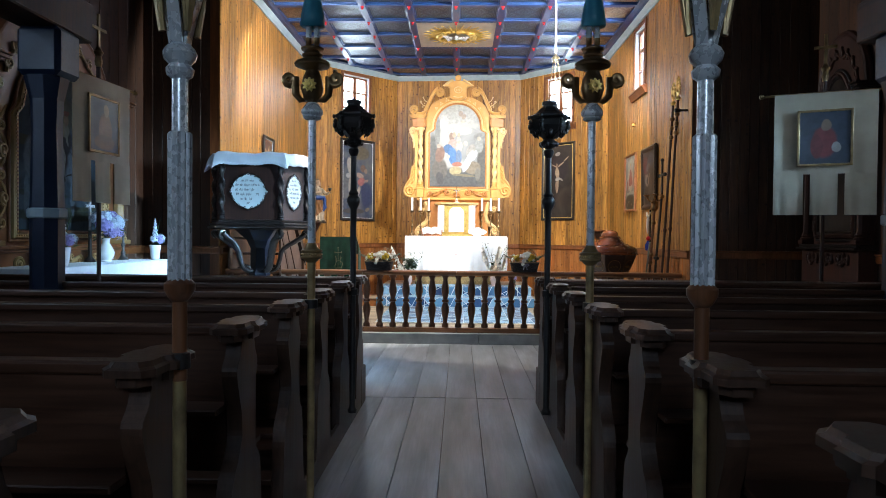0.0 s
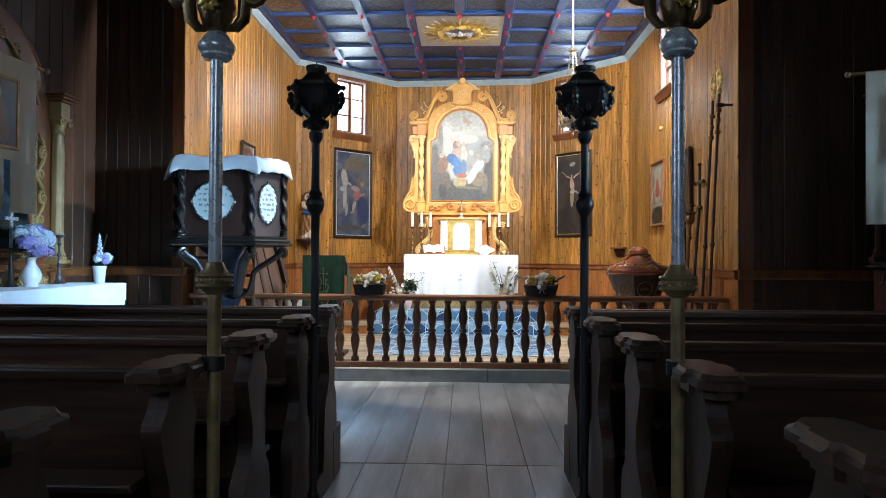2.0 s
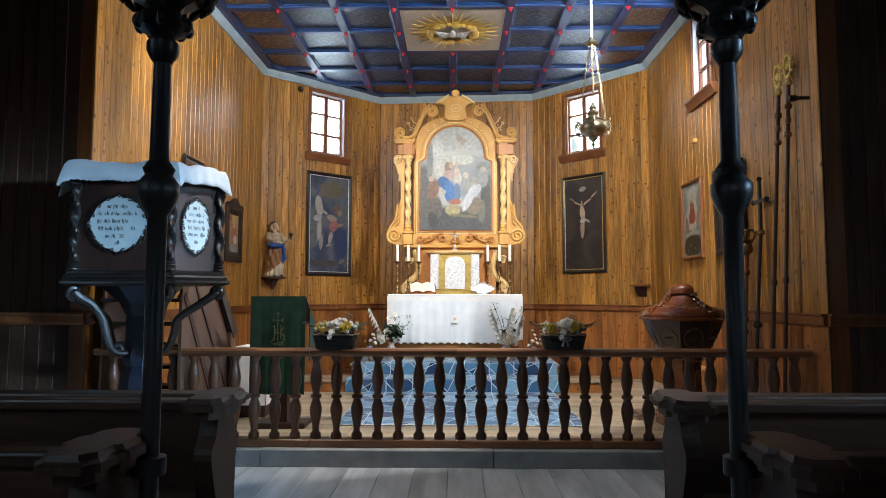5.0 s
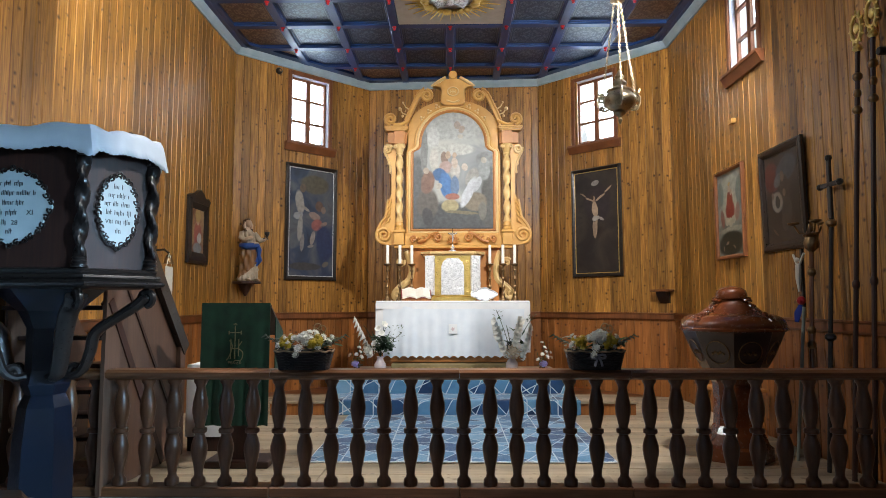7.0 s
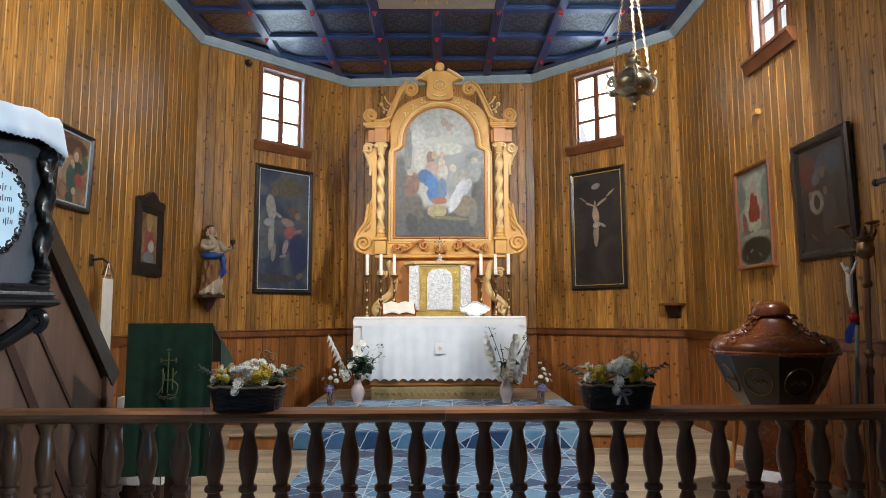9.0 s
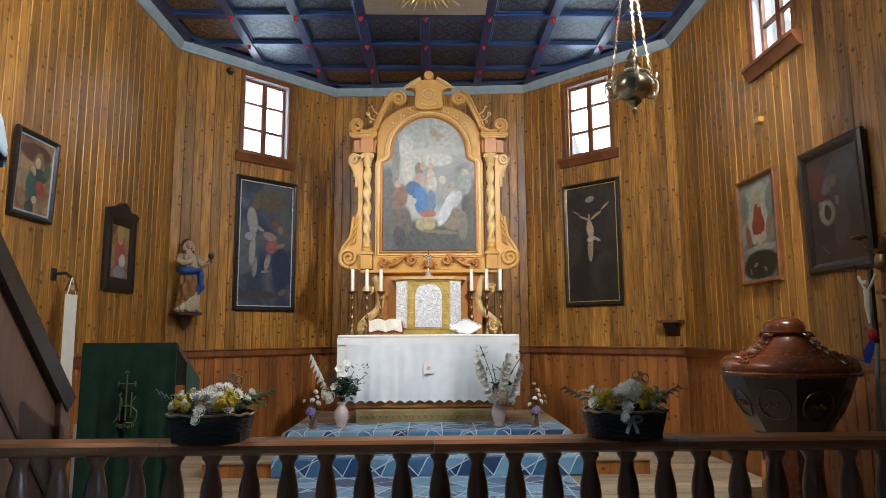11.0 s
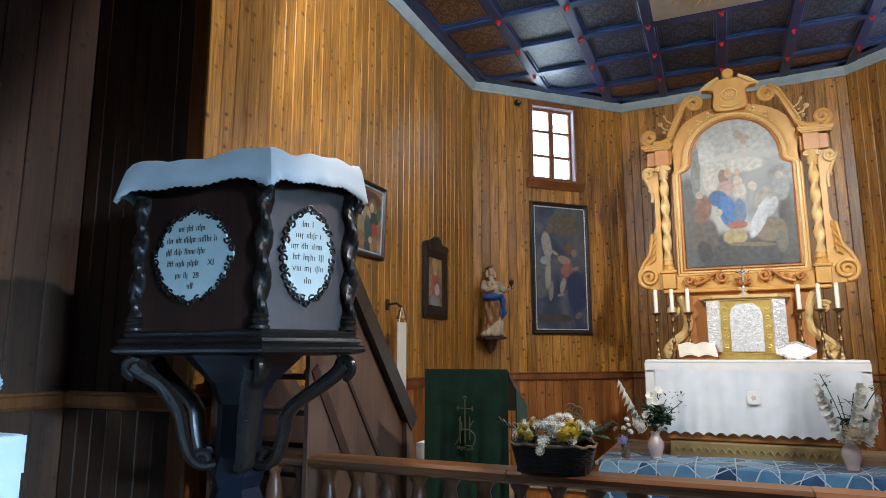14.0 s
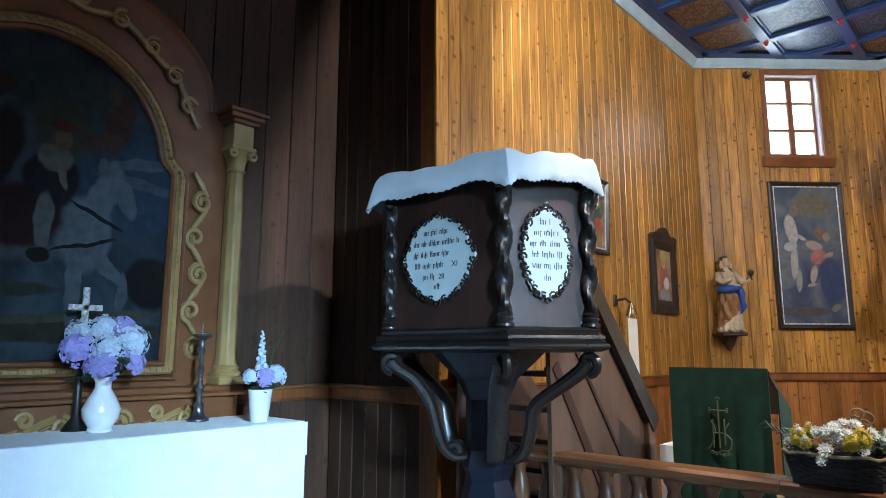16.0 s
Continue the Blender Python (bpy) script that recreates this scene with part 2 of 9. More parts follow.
def thing(name, label, category, at=(0, 0, 0), rz=0, group="", kind=""):
    """An Empty at the thing's base, which parents its parts."""
    ob = new(name)
    ob.empty_display_size = 0.1
    ob.matrix_world = pose(*at, 0, 0, rz)
    return tagged(ob, label, category, group, kind)


def box(bm, x0, x1, y0, y1, z0, z1, bevel=0.0, seg=1):
    vs = [bm.verts.new(v) for v in ((x0, y0, z0), (x1, y0, z0), (x1, y1, z0), (x0, y1, z0), (x0, y0, z1), (x1, y0, z1), (x1, y1, z1), (x0, y1, z1))]
    fs = [bm.faces.new([vs[i] for i in q]) for q in ((0, 3, 2, 1), (4, 5, 6, 7), (0, 1, 5, 4), (1, 2, 6, 5), (2, 3, 7, 6), (3, 0, 4, 7))]
    if bevel:
        es = {e for f in fs for e in f.edges}
        bmesh.ops.bevel(bm, geom=list(es), offset=bevel, segments=seg, profile=0.5, affect="EDGES")
    return bm


def B():
    return bmesh.new()


def lathe(bm, profile, seg=16, at=(0, 0, 0), phase=0.0, flute=0, depth=0.0):
    """Turned body round z from (radius, height) pairs."""
    rings = []
    for r, z in profile:
        ring = []
        for i in range(seg):
            a = 2 * math.pi * i / seg + phase
            q = r * (1 - depth * (0.5 + 0.5 * math.cos(flute * a))) if flute else r
            ring.append(bm.verts.new((at[0] + q * math.cos(a), at[1] + q * math.sin(a), at[2] + z)))
        rings.append(ring)
    for a, b in zip(rings, rings[1:]):
        for i in range(seg):
            bm.faces.new((a[i], a[(i + 1) % seg], b[(i + 1) % seg], b[i]))
    bm.faces.new(rings[0][::-1])
    bm.faces.new(rings[-1])
    return bm


def prism(bm, pts, a0, a1, plane="xz"):
    """Outline pts extruded from a0 to a1 along the axis that the plane lacks."""
    def put(p, a):
        return {"xz": (p[0], a, p[1]), "yz": (a, p[0], p[1]), "xy": (p[0], p[1], a)}[plane]
    lo, hi = [bm.verts.new(put(p, a0)) for p in pts], [bm.verts.new(put(p, a1)) for p in pts]
    n = len(pts)
    f0, f1 = bm.faces.new(lo), bm.faces.new(hi[::-1])
    for i in range(n):
        bm.faces.new((lo[i], lo[(i + 1) % n], hi[(i + 1) % n], hi[i]))
    bmesh.ops.triangulate(bm, faces=[f0, f1])
    bmesh.ops.recalc_face_normals(bm, faces=bm.faces)
    return bm


def tube(bm, path, r, seg=8, taper=None, flat=1.0, up=None):
    """Round bar along points; taper gives a radius factor per point; flat squeezes it along the second axis."""
    path = [Vector(p) for p in path]
    rings, nrm = [], None
    for i, p in enumerate(path):
        d = (path[min(i + 1, len(path) - 1)] - path[max(i - 1, 0)]).normalized()
        if nrm is None:
            nrm = d.orthogonal().normalized() if up is None else (Vector(up) - d * d.dot(Vector(up))).normalized()
        nrm = (nrm - d * d.dot(nrm)).normalized()
        s = d.cross(nrm)
        k = r * (taper[i] if taper else 1)
        rings.append([bm.verts.new(p + nrm * k * flat * math.cos(2 * math.pi * j / seg) + s * k * math.sin(2 * math.pi * j / seg)) for j in range(seg)])
    for a, b in zip(rings, rings[1:]):
        for j in range(seg):
            bm.faces.new((a[j], a[(j + 1) % seg], b[(j + 1) % seg], b[j]))
    bm.faces.new(rings[0][::-1])
    bm.faces.new(rings[-1])
    return bm


def spiral(cx, cz, r0, r1, a0, turns, n=20):
    """Points (x, z) that wind from radius r0 to r1."""
    return [(cx + (r0 + (r1 - r0) * i / n) * math.cos(a0 + 2 * math.pi * turns * i / n),
             cz + (r0 + (r1 - r0) * i / n) * math.sin(a0 + 2 * math.pi * turns * i / n)) for i in range(n + 1)]


def ball(bm, c, r, seg=8, rings=6, sq=(1, 1, 1)):
    m = Matrix.Translation(c) @ Matrix.Diagonal((r * sq[0], r * sq[1], r * sq[2], 1))
    bmesh.ops.create_uvsphere(bm, u_segments=seg, v_segments=rings, radius=1, matrix=m)
    return bm


def turned(bm, m):
    bmesh.ops.transform(bm, matrix=m, verts=bm.verts)
    return bm


def smooth_curve(pts, n=6):
    """Catmull-Rom through the points."""
    out = []
    for i in range(len(pts) - 1):
        p0, p1, p2, p3 = (Vector(pts[max(i - 1, 0)]), Vector(pts[i]), Vector(pts[i + 1]), Vector(pts[min(i + 2, len(pts) - 1)]))
        for k in range(n):
            t = k / n
            out.append(tuple(0.5 * (2 * p1 + (p2 - p0) * t + (2 * p0 - 5 * p1 + 4 * p2 - p3) * t * t + (3 * p1 - p0 - 3 * p2 + p3) * t ** 3)))
    return out + [tuple(pts[-1])]

# ---- the large structure ----
CEIL = 4.86
COR = 4.77
CH0 = 8.33
CHZ = 0.14
# the chancel's plan, round from the arch on one side to the other
PLAN = [(-2.95, CH0), (-2.94, 12.82), (-1.30, 14.38), (1.40, 14.22), (2.94, 12.71), (2.93, 8.2)]


def wall_run(name, a, b, z0, z1, openings, board, board_low, dado=None, width=0.118, thick=0.16, ext=(0.16, 0.16)):
    """A wall from a to b (its room side to the right of that way): backing with real openings, boards as parts, dado rail."""
    a, b = Vector(a), Vector(b)
    u = (b - a).normalized()
    length = (b - a).length
    wall = new(name)
    wall.matrix_world = Matrix(((u.x, -u.y, 0, a.x), (u.y, u.x, 0, a.y), (0, 0, 1, 0), (0, 0, 0, 1)))
    tagged(wall, "wall of upright varnished pine boards with knots", "wall", kind="structure")
    bm = B()
    xs = sorted({0.0, length, *[o[0] for o in openings], *[o[1] for o in openings]})
    for x0, x1 in zip(xs, xs[1:]):
        e0, e1 = (x0 - ext[0] if x0 == 0 else x0), (x1 + ext[1] if x1 == length else x1)
        gap = [o for o in openings if o[0] <= x0 + 1e-6 and o[1] >= x1 - 1e-6]
        z = z0
        for o in sorted(gap, key=lambda q: q[2]):
            box(bm, e0, e1, 0.021, thick, z, o[2])
            z = o[3]
        box(bm, e0, e1, 0.021, thick, z, z1)
    part("wall_core", bm, TRIM, wall)
    cache = {}
    n = max(1, round(length / width))
    w = length / n
    for i in range(n):
        x0, x1 = i * w, (i + 1) * w
        mid = (x0 + x1) / 2
        spans = [(z0, z1, board)] if dado is None else [(z0, dado, board_low), (dado, z1, board)]
        for s0, s1, mat in spans:
            runs = [(s0, s1)]
            for o in openings:
                if o[0] < mid < o[1]:
                    runs = [r for q in runs for r in (((q[0], min(q[1], o[2])), (max(q[0], o[3]), q[1])) if o[2] < q[1] and o[3] > q[0] else (q,)) if r[1] - r[0] > 0.02]
            for r0, r1 in runs:
                key = (round(r1 - r0, 3), mat.name)
                if key not in cache:
                    h, g = r1 - r0, 0.006
                    me = bpy.data.meshes.new("board")
                    vs, fs = [], []
                    sec = [(-w / 2 + 0.0008, 0.021), (-w / 2 + 0.0012, 0.006), (-w / 2 + g + 0.001, 0.0), (w / 2 - g - 0.001, 0.0), (w / 2 - 0.0012, 0.006), (w / 2 - 0.0008, 0.021)]
                    for z in (0, h):
                        vs += [(x, y, z) for x, y in sec]
                    fs += [(k, k + 1, k + 7, k + 6) for k in range(5)] + [(0, 6, 11, 5), (5, 4, 3, 2, 1, 0), (6, 7, 8, 9, 10, 11)]
                    me.from_pydata(vs, [], fs)
                    me.materials.append(mat)
                    cache[key] = me
                ob = new("board", cache[key])
                ob.parent = wall
                ob.location = (mid, 0.0015 * math.sin(i * 7.3), r0)
    if dado is not None:
        bm = B()
        prism(bm, [(0.0, dado - 0.045), (-0.02, dado - 0.045), (-0.034, dado - 0.025), (-0.034, dado + 0.03), (-0.048, dado + 0.04), (-0.048, dado + 0.055), (0.0, dado + 0.055)], 0, length, "yz")
        part("dado_rail", bm, TRIM, wall, "dark moulded rail")
    return wall


DZ = 1.16
WIN_L, WIN_R, WIN_S = (0.86, 1.50, 3.69, 4.70), (0.68, 1.33, 3.69, 4.66), (2.72, 3.36 + 0.02, 3.70, 4.70)
RW = math.dist(PLAN[4], PLAN[5])
w_left = wall_run("wall_north", PLAN[0], PLAN[1], 0.0, 4.9, [], WALL, DADO, DZ, ext=(0.0, 0.16))
w_nw = wall_run("wall_northeast", PLAN[1], PLAN[2], 0.0, 4.9, [WIN_L], WALL, DADO, DZ)
w_end = wall_run("wall_east", PLAN[2], PLAN[3], 0.0, 4.9, [], WALL, DADO, DZ)
w_ne = wall_run("wall_southeast", PLAN[3], PLAN[4], 0.0, 4.9, [WIN_R], WALL, DADO, DZ)
WIN_S = (12.71 - 10.82, 12.71 - 10.22, 3.72, 4.70)
w_right = wall_run("wall_south", PLAN[4], PLAN[5], 0.0, 4.9, [WIN_S], WALL, DADO, DZ, ext=(0.16, 0.0))
NX, NN, NY0 = 4.45, 3.94, -2.6
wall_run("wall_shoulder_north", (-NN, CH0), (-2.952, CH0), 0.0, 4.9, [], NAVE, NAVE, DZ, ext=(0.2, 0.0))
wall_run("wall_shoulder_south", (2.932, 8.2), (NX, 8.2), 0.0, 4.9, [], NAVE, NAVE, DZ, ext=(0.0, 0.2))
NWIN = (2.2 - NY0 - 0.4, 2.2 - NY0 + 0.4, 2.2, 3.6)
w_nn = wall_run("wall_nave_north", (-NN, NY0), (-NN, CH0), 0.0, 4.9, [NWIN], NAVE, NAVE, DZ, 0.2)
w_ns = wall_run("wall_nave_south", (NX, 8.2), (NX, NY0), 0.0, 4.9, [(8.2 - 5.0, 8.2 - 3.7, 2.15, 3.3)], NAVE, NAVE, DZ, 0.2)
# unseen west wall; its opening is added to go with the fill lamp
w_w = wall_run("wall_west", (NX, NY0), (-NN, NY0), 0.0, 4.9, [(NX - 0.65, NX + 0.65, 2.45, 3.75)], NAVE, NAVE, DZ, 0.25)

# floors
bm = B()
box(bm, -NN - 0.2, NX + 0.2, NY0 - 0.2, CH0 + 0.05, -0.2, -0.024)
floor_nave = tagged(part("floor", bm, TRIM), "worn grey painted wooden nave floor boards", "floor", kind="structure")


def floor_boards(parent, x0, x1, w, ends, z, mat, along="y", gap=0.003, thick=0.022, seed=3):
    rnd = random.Random(seed)
    cache = {}
    n = round((x1 - x0) / w)
    w = (x1 - x0) / n
    for i in range(n):
        cuts = [ends[0], *[c + rnd.uniform(-0.01, 0.01) for c in ends[1:-1]], ends[-1]]
        for c0, c1 in zip(cuts, cuts[1:]):
            key = round(c1 - c0, 1)
            ln = c1 - c0 - gap
            if key not in cache:
                bm = B()
                if along == "y":
                    box(bm, -w / 2 + gap / 2, w / 2 - gap / 2, 0, ln, -thick, 0, 0.0025)
                else:
                    box(bm, 0, ln, -w / 2 + gap / 2, w / 2 - gap / 2, -thick, 0, 0.0025)
                me = bpy.data.meshes.new("floor_board")
                bm.to_mesh(me)
                bm.free()
                me.materials.append(mat)
                cache[key] = me
            ob = new("floor_board", cache[key])
            ob.parent = parent
            c = x0 + (i + 0.5) * w
            ob.location = (c, c0, z + rnd.uniform(-0.0012, 0.0012)) if along == "y" else (c0, c, z + rnd.uniform(-0.0012, 0.0012))


floor_boards(floor_nave, -NN + 0.01, 4.44, 0.265, [NY0, -0.2, 2.6, 5.62, CH0 - 0.01], 0.0, FLOORB)
bm = B()
prism(bm, [(-2.95, CH0 + 0.2), (-2.94, 12.82), (-1.30, 14.38), (1.40, 14.22), (2.94, 12.71), (2.93, CH0 + 0.2)], 0.0, CHZ - 0.024, "xy")
floor_chancel = tagged(part("floor_chancel", bm, TRIM), "pale worn wooden chancel floor", "floor", kind="structure")
floor_boards(floor_chancel, CH0 + 0.21, 12.7, 0.19, [-2.93, -0.9, 1.1, 2.92], CHZ, CHFLOOR, "x", seed=8)
floor_boards(floor_chancel, 12.7, 14.2, 0.19, [-1.45, 0.0, 1.5], CHZ, CHFLOOR, "x", seed=9)
step = thing("stone_step", "low grey stone step along the rail", "step", (0, CH0 - 0.02, 0), kind="structure")
for x0, x1 in ((-2.93, -1.5), (-1.495, 0.35), (0.355, 1.9), (1.905, 2.92)):
    bm = B()
    box(bm, x0, x1, 0.0, 0.228, 0.0, CHZ - 0.004, 0.008, 2)
    part("stone_slab", bm, STONE, step)

# ceiling: boards painted with ornament, blue beams on a square grid, red bosses, cornice


def panel_mat(name, ground, ornament):
    """Painted ceiling panels, 0.7145 m apart, each with a mirrored scroll ornament inside a thin border."""
    m = bpy.data.materials.new(name)
    m.use_nodes = True
    n, l = m.node_tree.nodes, m.node_tree.links
    p = n["Principled BSDF"]
    tc = n.new("ShaderNodeTexCoord")
    sep = n.new("ShaderNodeSeparateXYZ")
    l.new(tc.outputs["Object"], sep.inputs[0])

    def mn(op, a, b=0.0):
        q = n.new("ShaderNodeMath")
        q.operation = op
        for i, v in enumerate((a, b)):
            if isinstance(v, (int, float)):
                q.inputs[i].default_value = v
            else:
                l.new(v, q.inputs[i])
        return q.outputs[0]

    def wave(e, k):
        return mn("SINE", mn("MULTIPLY", e, k))
    u, v = [mn("ABSOLUTE", mn("SUBTRACT", mn("FRACT", mn("DIVIDE", mn("SUBTRACT", sep.outputs[ax], o), 0.7145)), 0.5)) for ax, o in (("X", 0.01), ("Y", 10.77))]
    a, b = mn("MAXIMUM", u, v), mn("MINIMUM", u, v)
    r = mn("SQRT", mn("ADD", mn("MULTIPLY", u, u), mn("MULTIPLY", v, v)))
    s1 = mn("SINE", mn("ADD", mn("MULTIPLY", a, 46.0), mn("MULTIPLY", wave(b, 34.0), 2.1)))
    s2 = mn("SINE", mn("ADD", mn("MULTIPLY", mn("SUBTRACT", a, b), 38.0), mn("MULTIPLY", wave(mn("ADD", a, b), 27.0), 1.8)))
    ros = mn("SINE", mn("ADD", mn("MULTIPLY", r, 60.0), mn("MULTIPLY", wave(mn("ARCTAN2", b, a), 8.0), 1.6)))
    inner = mn("LESS_THAN", r, 0.10)
    orn = mn("GREATER_THAN", mn("ADD", mn("MULTIPLY", mn("MULTIPLY", s1, s2), mn("SUBTRACT", 1.0, inner)), mn("MULTIPLY", mn("MULTIPLY", ros, 0.5), inner)), 0.12)
    orn = mn("MULTIPLY", orn, mn("LESS_THAN", a, 0.335))
    line = mn("LESS_THAN", mn("ABSOLUTE", mn("SUBTRACT", a, 0.362)), 0.008)
    mask = mn("MAXIMUM", orn, line)
    no = n.new("ShaderNodeTexNoise")
    no.inputs["Scale"].default_value, no.inputs["Detail"].default_value = 9, 5
    l.new(tc.outputs["Object"], no.inputs["Vector"])
    mask = mn("MULTIPLY", mask, mn("ADD", 0.55, mn("MULTIPLY", no.outputs["Fac"], 0.7)))
    mx = n.new("ShaderNodeMix")
    mx.data_type = "RGBA"
    l.new(mask, mx.inputs["Factor"])
    mx.inputs["A"].default_value, mx.inputs["B"].default_value = (*ground, 1), (*ornament, 1)
    hv, hs = n.new("ShaderNodeMapRange"), n.new("ShaderNodeHueSaturation")
    hv.inputs["To Min"].default_value, hv.inputs["To Max"].default_value = 0.6, 1.4
    l.new(no.outputs["Fac"], hv.inputs["Value"])
    l.new(hv.outputs["Result"], hs.inputs["Value"])
    l.new(mx.outputs["Result"], hs.inputs["Color"])
    l.new(hs.outputs["Color"], p.inputs["Base Color"])
    p.inputs["Roughness"].default_value = 0.5
    p.inputs["Coat Weight"].default_value, p.inputs["Coat Roughness"].default_value = 0.15, 0.4
    return m


PANEL = panel_mat("blue_stencilled_ceiling_panel", (0.012, 0.033, 0.080), (0.078, 0.118, 0.18))
TANPANEL = panel_mat("tan_stencilled_ceiling_panel", (0.15, 0.092, 0.055), (0.29, 0.215, 0.145))
bm = B()
prism(bm, [(-2.99, CH0), (-2.98, 12.86), (-1.32, 14.44), (1.42, 14.28), (2.98, 12.75), (2.97, CH0 - 0.1)], CEIL + 0.045, CEIL + 0.15, "xy")
for x in (-2.133, 2.153):
    bmesh.ops.bisect_plane(bm, geom=bm.verts[:] + bm.edges[:] + bm.faces[:], plane_co=(x, 0, 0), plane_no=(1, 0, 0))
bmesh.ops.bisect_plane(bm, geom=bm.verts[:] + bm.edges[:] + bm.faces[:], plane_co=(0, 13.628, 0), plane_no=(0, 1, 0))
for f in bm.faces:
    c = f.calc_center_median()
    f.material_index = 1 if c.x < -2.14 or c.x > 2.16 or c.y > 13.63 else 0
ceiling = tagged(part("ceiling", bm, PANEL), "coffered ceiling with stencilled panels between blue beams", "ceiling", kind="structure")
ceiling.data.materials.append(TANPANEL)
bm = B()
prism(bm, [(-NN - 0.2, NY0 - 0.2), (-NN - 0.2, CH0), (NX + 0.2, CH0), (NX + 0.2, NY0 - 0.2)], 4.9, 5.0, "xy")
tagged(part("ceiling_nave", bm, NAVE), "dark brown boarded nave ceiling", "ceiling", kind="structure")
PIT = 0.7145
GX = [0.01 + PIT * k for k in range(-4, 5)]
GY = [10.77 + PIT * k for k in range(-3, 5)]


def half_width(y):
    if y < 12.75:
        return 2.94
    return max(0.0, 1.35 + (14.3 - y) / (14.3 - 12.76) * 1.59) if y < 14.3 else 0


def far_y(x):
    a = abs(x)
    return 14.3 if a < 1.35 else 12.76 + (2.94 - a) / 1.59 * 1.54


bm = B()
BW = 0.055
for x in GX:
    if abs(x) < 2.9:
        if abs(x - 0.01) < 0.1:
            for y0, y1 in ((CH0, 10.74), (12.17, far_y(x))):
                box(bm, x - BW, x + BW, y0, y1, CEIL, CEIL + 0.05, 0.008)
        else:
            box(bm, x - BW, x + BW, CH0, far_y(x), CEIL, CEIL + 0.05, 0.008)
for y in GY:
    h = half_width(y)
    if abs(y - 11.48) < 0.1:
        for x0, x1 in ((-h, -0.66), (0.68, h)):
            box(bm, x0, x1, y - BW, y + BW, CEIL + 0.004, CEIL + 0.05, 0.008)
    else:
        box(bm, -h, h, y - BW, y + BW, CEIL + 0.004, CEIL + 0.05, 0.008)
# moulded fillet round each panel
for x in GX:
    for y in GY[:-1] + [GY[0] - PIT]:
        x0, x1, y0, y1 = x + BW, x + PIT - BW, y + BW, y + PIT - BW
        if max(abs(x0), abs(x1)) > 2.95 or y1 > min(far_y(x0), far_y(x1)) or (abs(x + PIT / 2) < 0.7 and 10.75 < y + PIT / 2 < 12.2):
            continue
        for a, b, c, d in ((x0, x1, y0, y0 + 0.024), (x0, x1, y1 - 0.024, y1), (x0, x0 + 0.024, y0 + 0.024, y1 - 0.024), (x1 - 0.024, x1, y0 + 0.024, y1 - 0.024)):
            box(bm, a, b, c, d, CEIL + 0.026, CEIL + 0.046, 0.006)
# border beams along the walls
for p, q in zip(PLAN, PLAN[1:]):
    p, q = Vector((*p, 0)), Vector((*q, 0))
    d = (q - p).normalized()
    n = Vector((d.y, -d.x, 0))
    vs = [bm.verts.new(Vector((v.x, v.y, z))) for z in (CEIL + 0.006, CEIL + 0.05) for v in (p, q, q + n * 0.2, p + n * 0.2)]
    for f in ((0, 1, 2, 3), (7, 6, 5, 4), (2, 3, 7, 6), (0, 1, 5, 4)):
        bm.faces.new([vs[i] for i in f])
bmesh.ops.recalc_face_normals(bm, faces=bm.faces)
tagged(part("ceiling_beams", bm, BEAM), "dark blue painted ceiling beams in a square grid", "ceiling", kind="structure")
boss = None
for x in GX:
    for y in GY:
        if abs(x) < 2.5 and y < far_y(x) - 0.15 and not (abs(x - 0.01) < 0.1 and abs(y - 11.48) < 0.1):
            if boss is None:
                bm = B()
                lathe(bm, [(0.012, -0.045), (0.02, -0.035), (0.012, -0.022), (0.026, -0.008), (0.03, 0.0)], 8)
                boss = tagged(part("ceiling_boss", bm, RED, smooth=True), "small red turned boss where ceiling beams cross", "ceiling boss", "ceiling bosses")
                boss.location = (x, y, CEIL)
            else:
                copy_thing(boss, Matrix.Translation((x, y, CEIL)))
# cornice
prof = [(0.0, COR), (0.022, COR), (0.03, COR + 0.02), (0.05, COR + 0.04), (0.072, COR + 0.07), (0.085, CEIL + 0.01), (0.0, CEIL + 0.01)]
for i, (p, q) in enumerate(zip(PLAN, PLAN[1:])):
    p, q = Vector(p), Vector(q)
    d = (q - p).normalized()
    n = Vector((d.y, -d.x))

    def mitre(k):
        if k in (0, len(PLAN) - 1):
            return n
        e0, e1 = (Vector(PLAN[k]) - Vector(PLAN[k - 1])).normalized(), (Vector(PLAN[k + 1]) - Vector(PLAN[k])).normalized()
        m = (Vector((e0.y, -e0.x)) + Vector((e1.y, -e1.x))).normalized()
        return m / m.dot(n)
    m0, m1 = mitre(i), mitre(i + 1)
    bm = B()
    r0 = [bm.verts.new((*(p + m0 * o), z)) for o, z in prof]
    r1 = [bm.verts.new((*(q + m1 * o), z)) for o, z in prof]
    for k in range(len(prof)):
        bm.faces.new((r0[k], r0[(k + 1) % len(prof)], r1[(k + 1) % len(prof)], r1[k]))
    bmesh.ops.recalc_face_normals(bm, faces=bm.faces)
    tagged(part("cornice", bm, CORN), "pale blue painted cornice moulding", "cornice", kind="structure")

# ---- windows ----
GLASS = bpy.data.materials.new("window_glass")
GLASS.use_nodes = True
gp = GLASS.node_tree.nodes["Principled BSDF"]
gp.inputs["Transmission Weight"].default_value, gp.inputs["Roughness"].default_value, gp.inputs["IOR"].default_value = 1.0, 0.02, 1.02
WINW = colour_mat("brown_painted_window_wood", (0.24, 0.085, 0.030), (0.16, 0.055, 0.020), 0.38, 0, 7, 0.15, 60)
REVEAL = colour_mat("grey_white_reveal", (0.62, 0.62, 0.66), (0.5, 0.5, 0.55), 0.7, 0, 6, 0.2, 60)


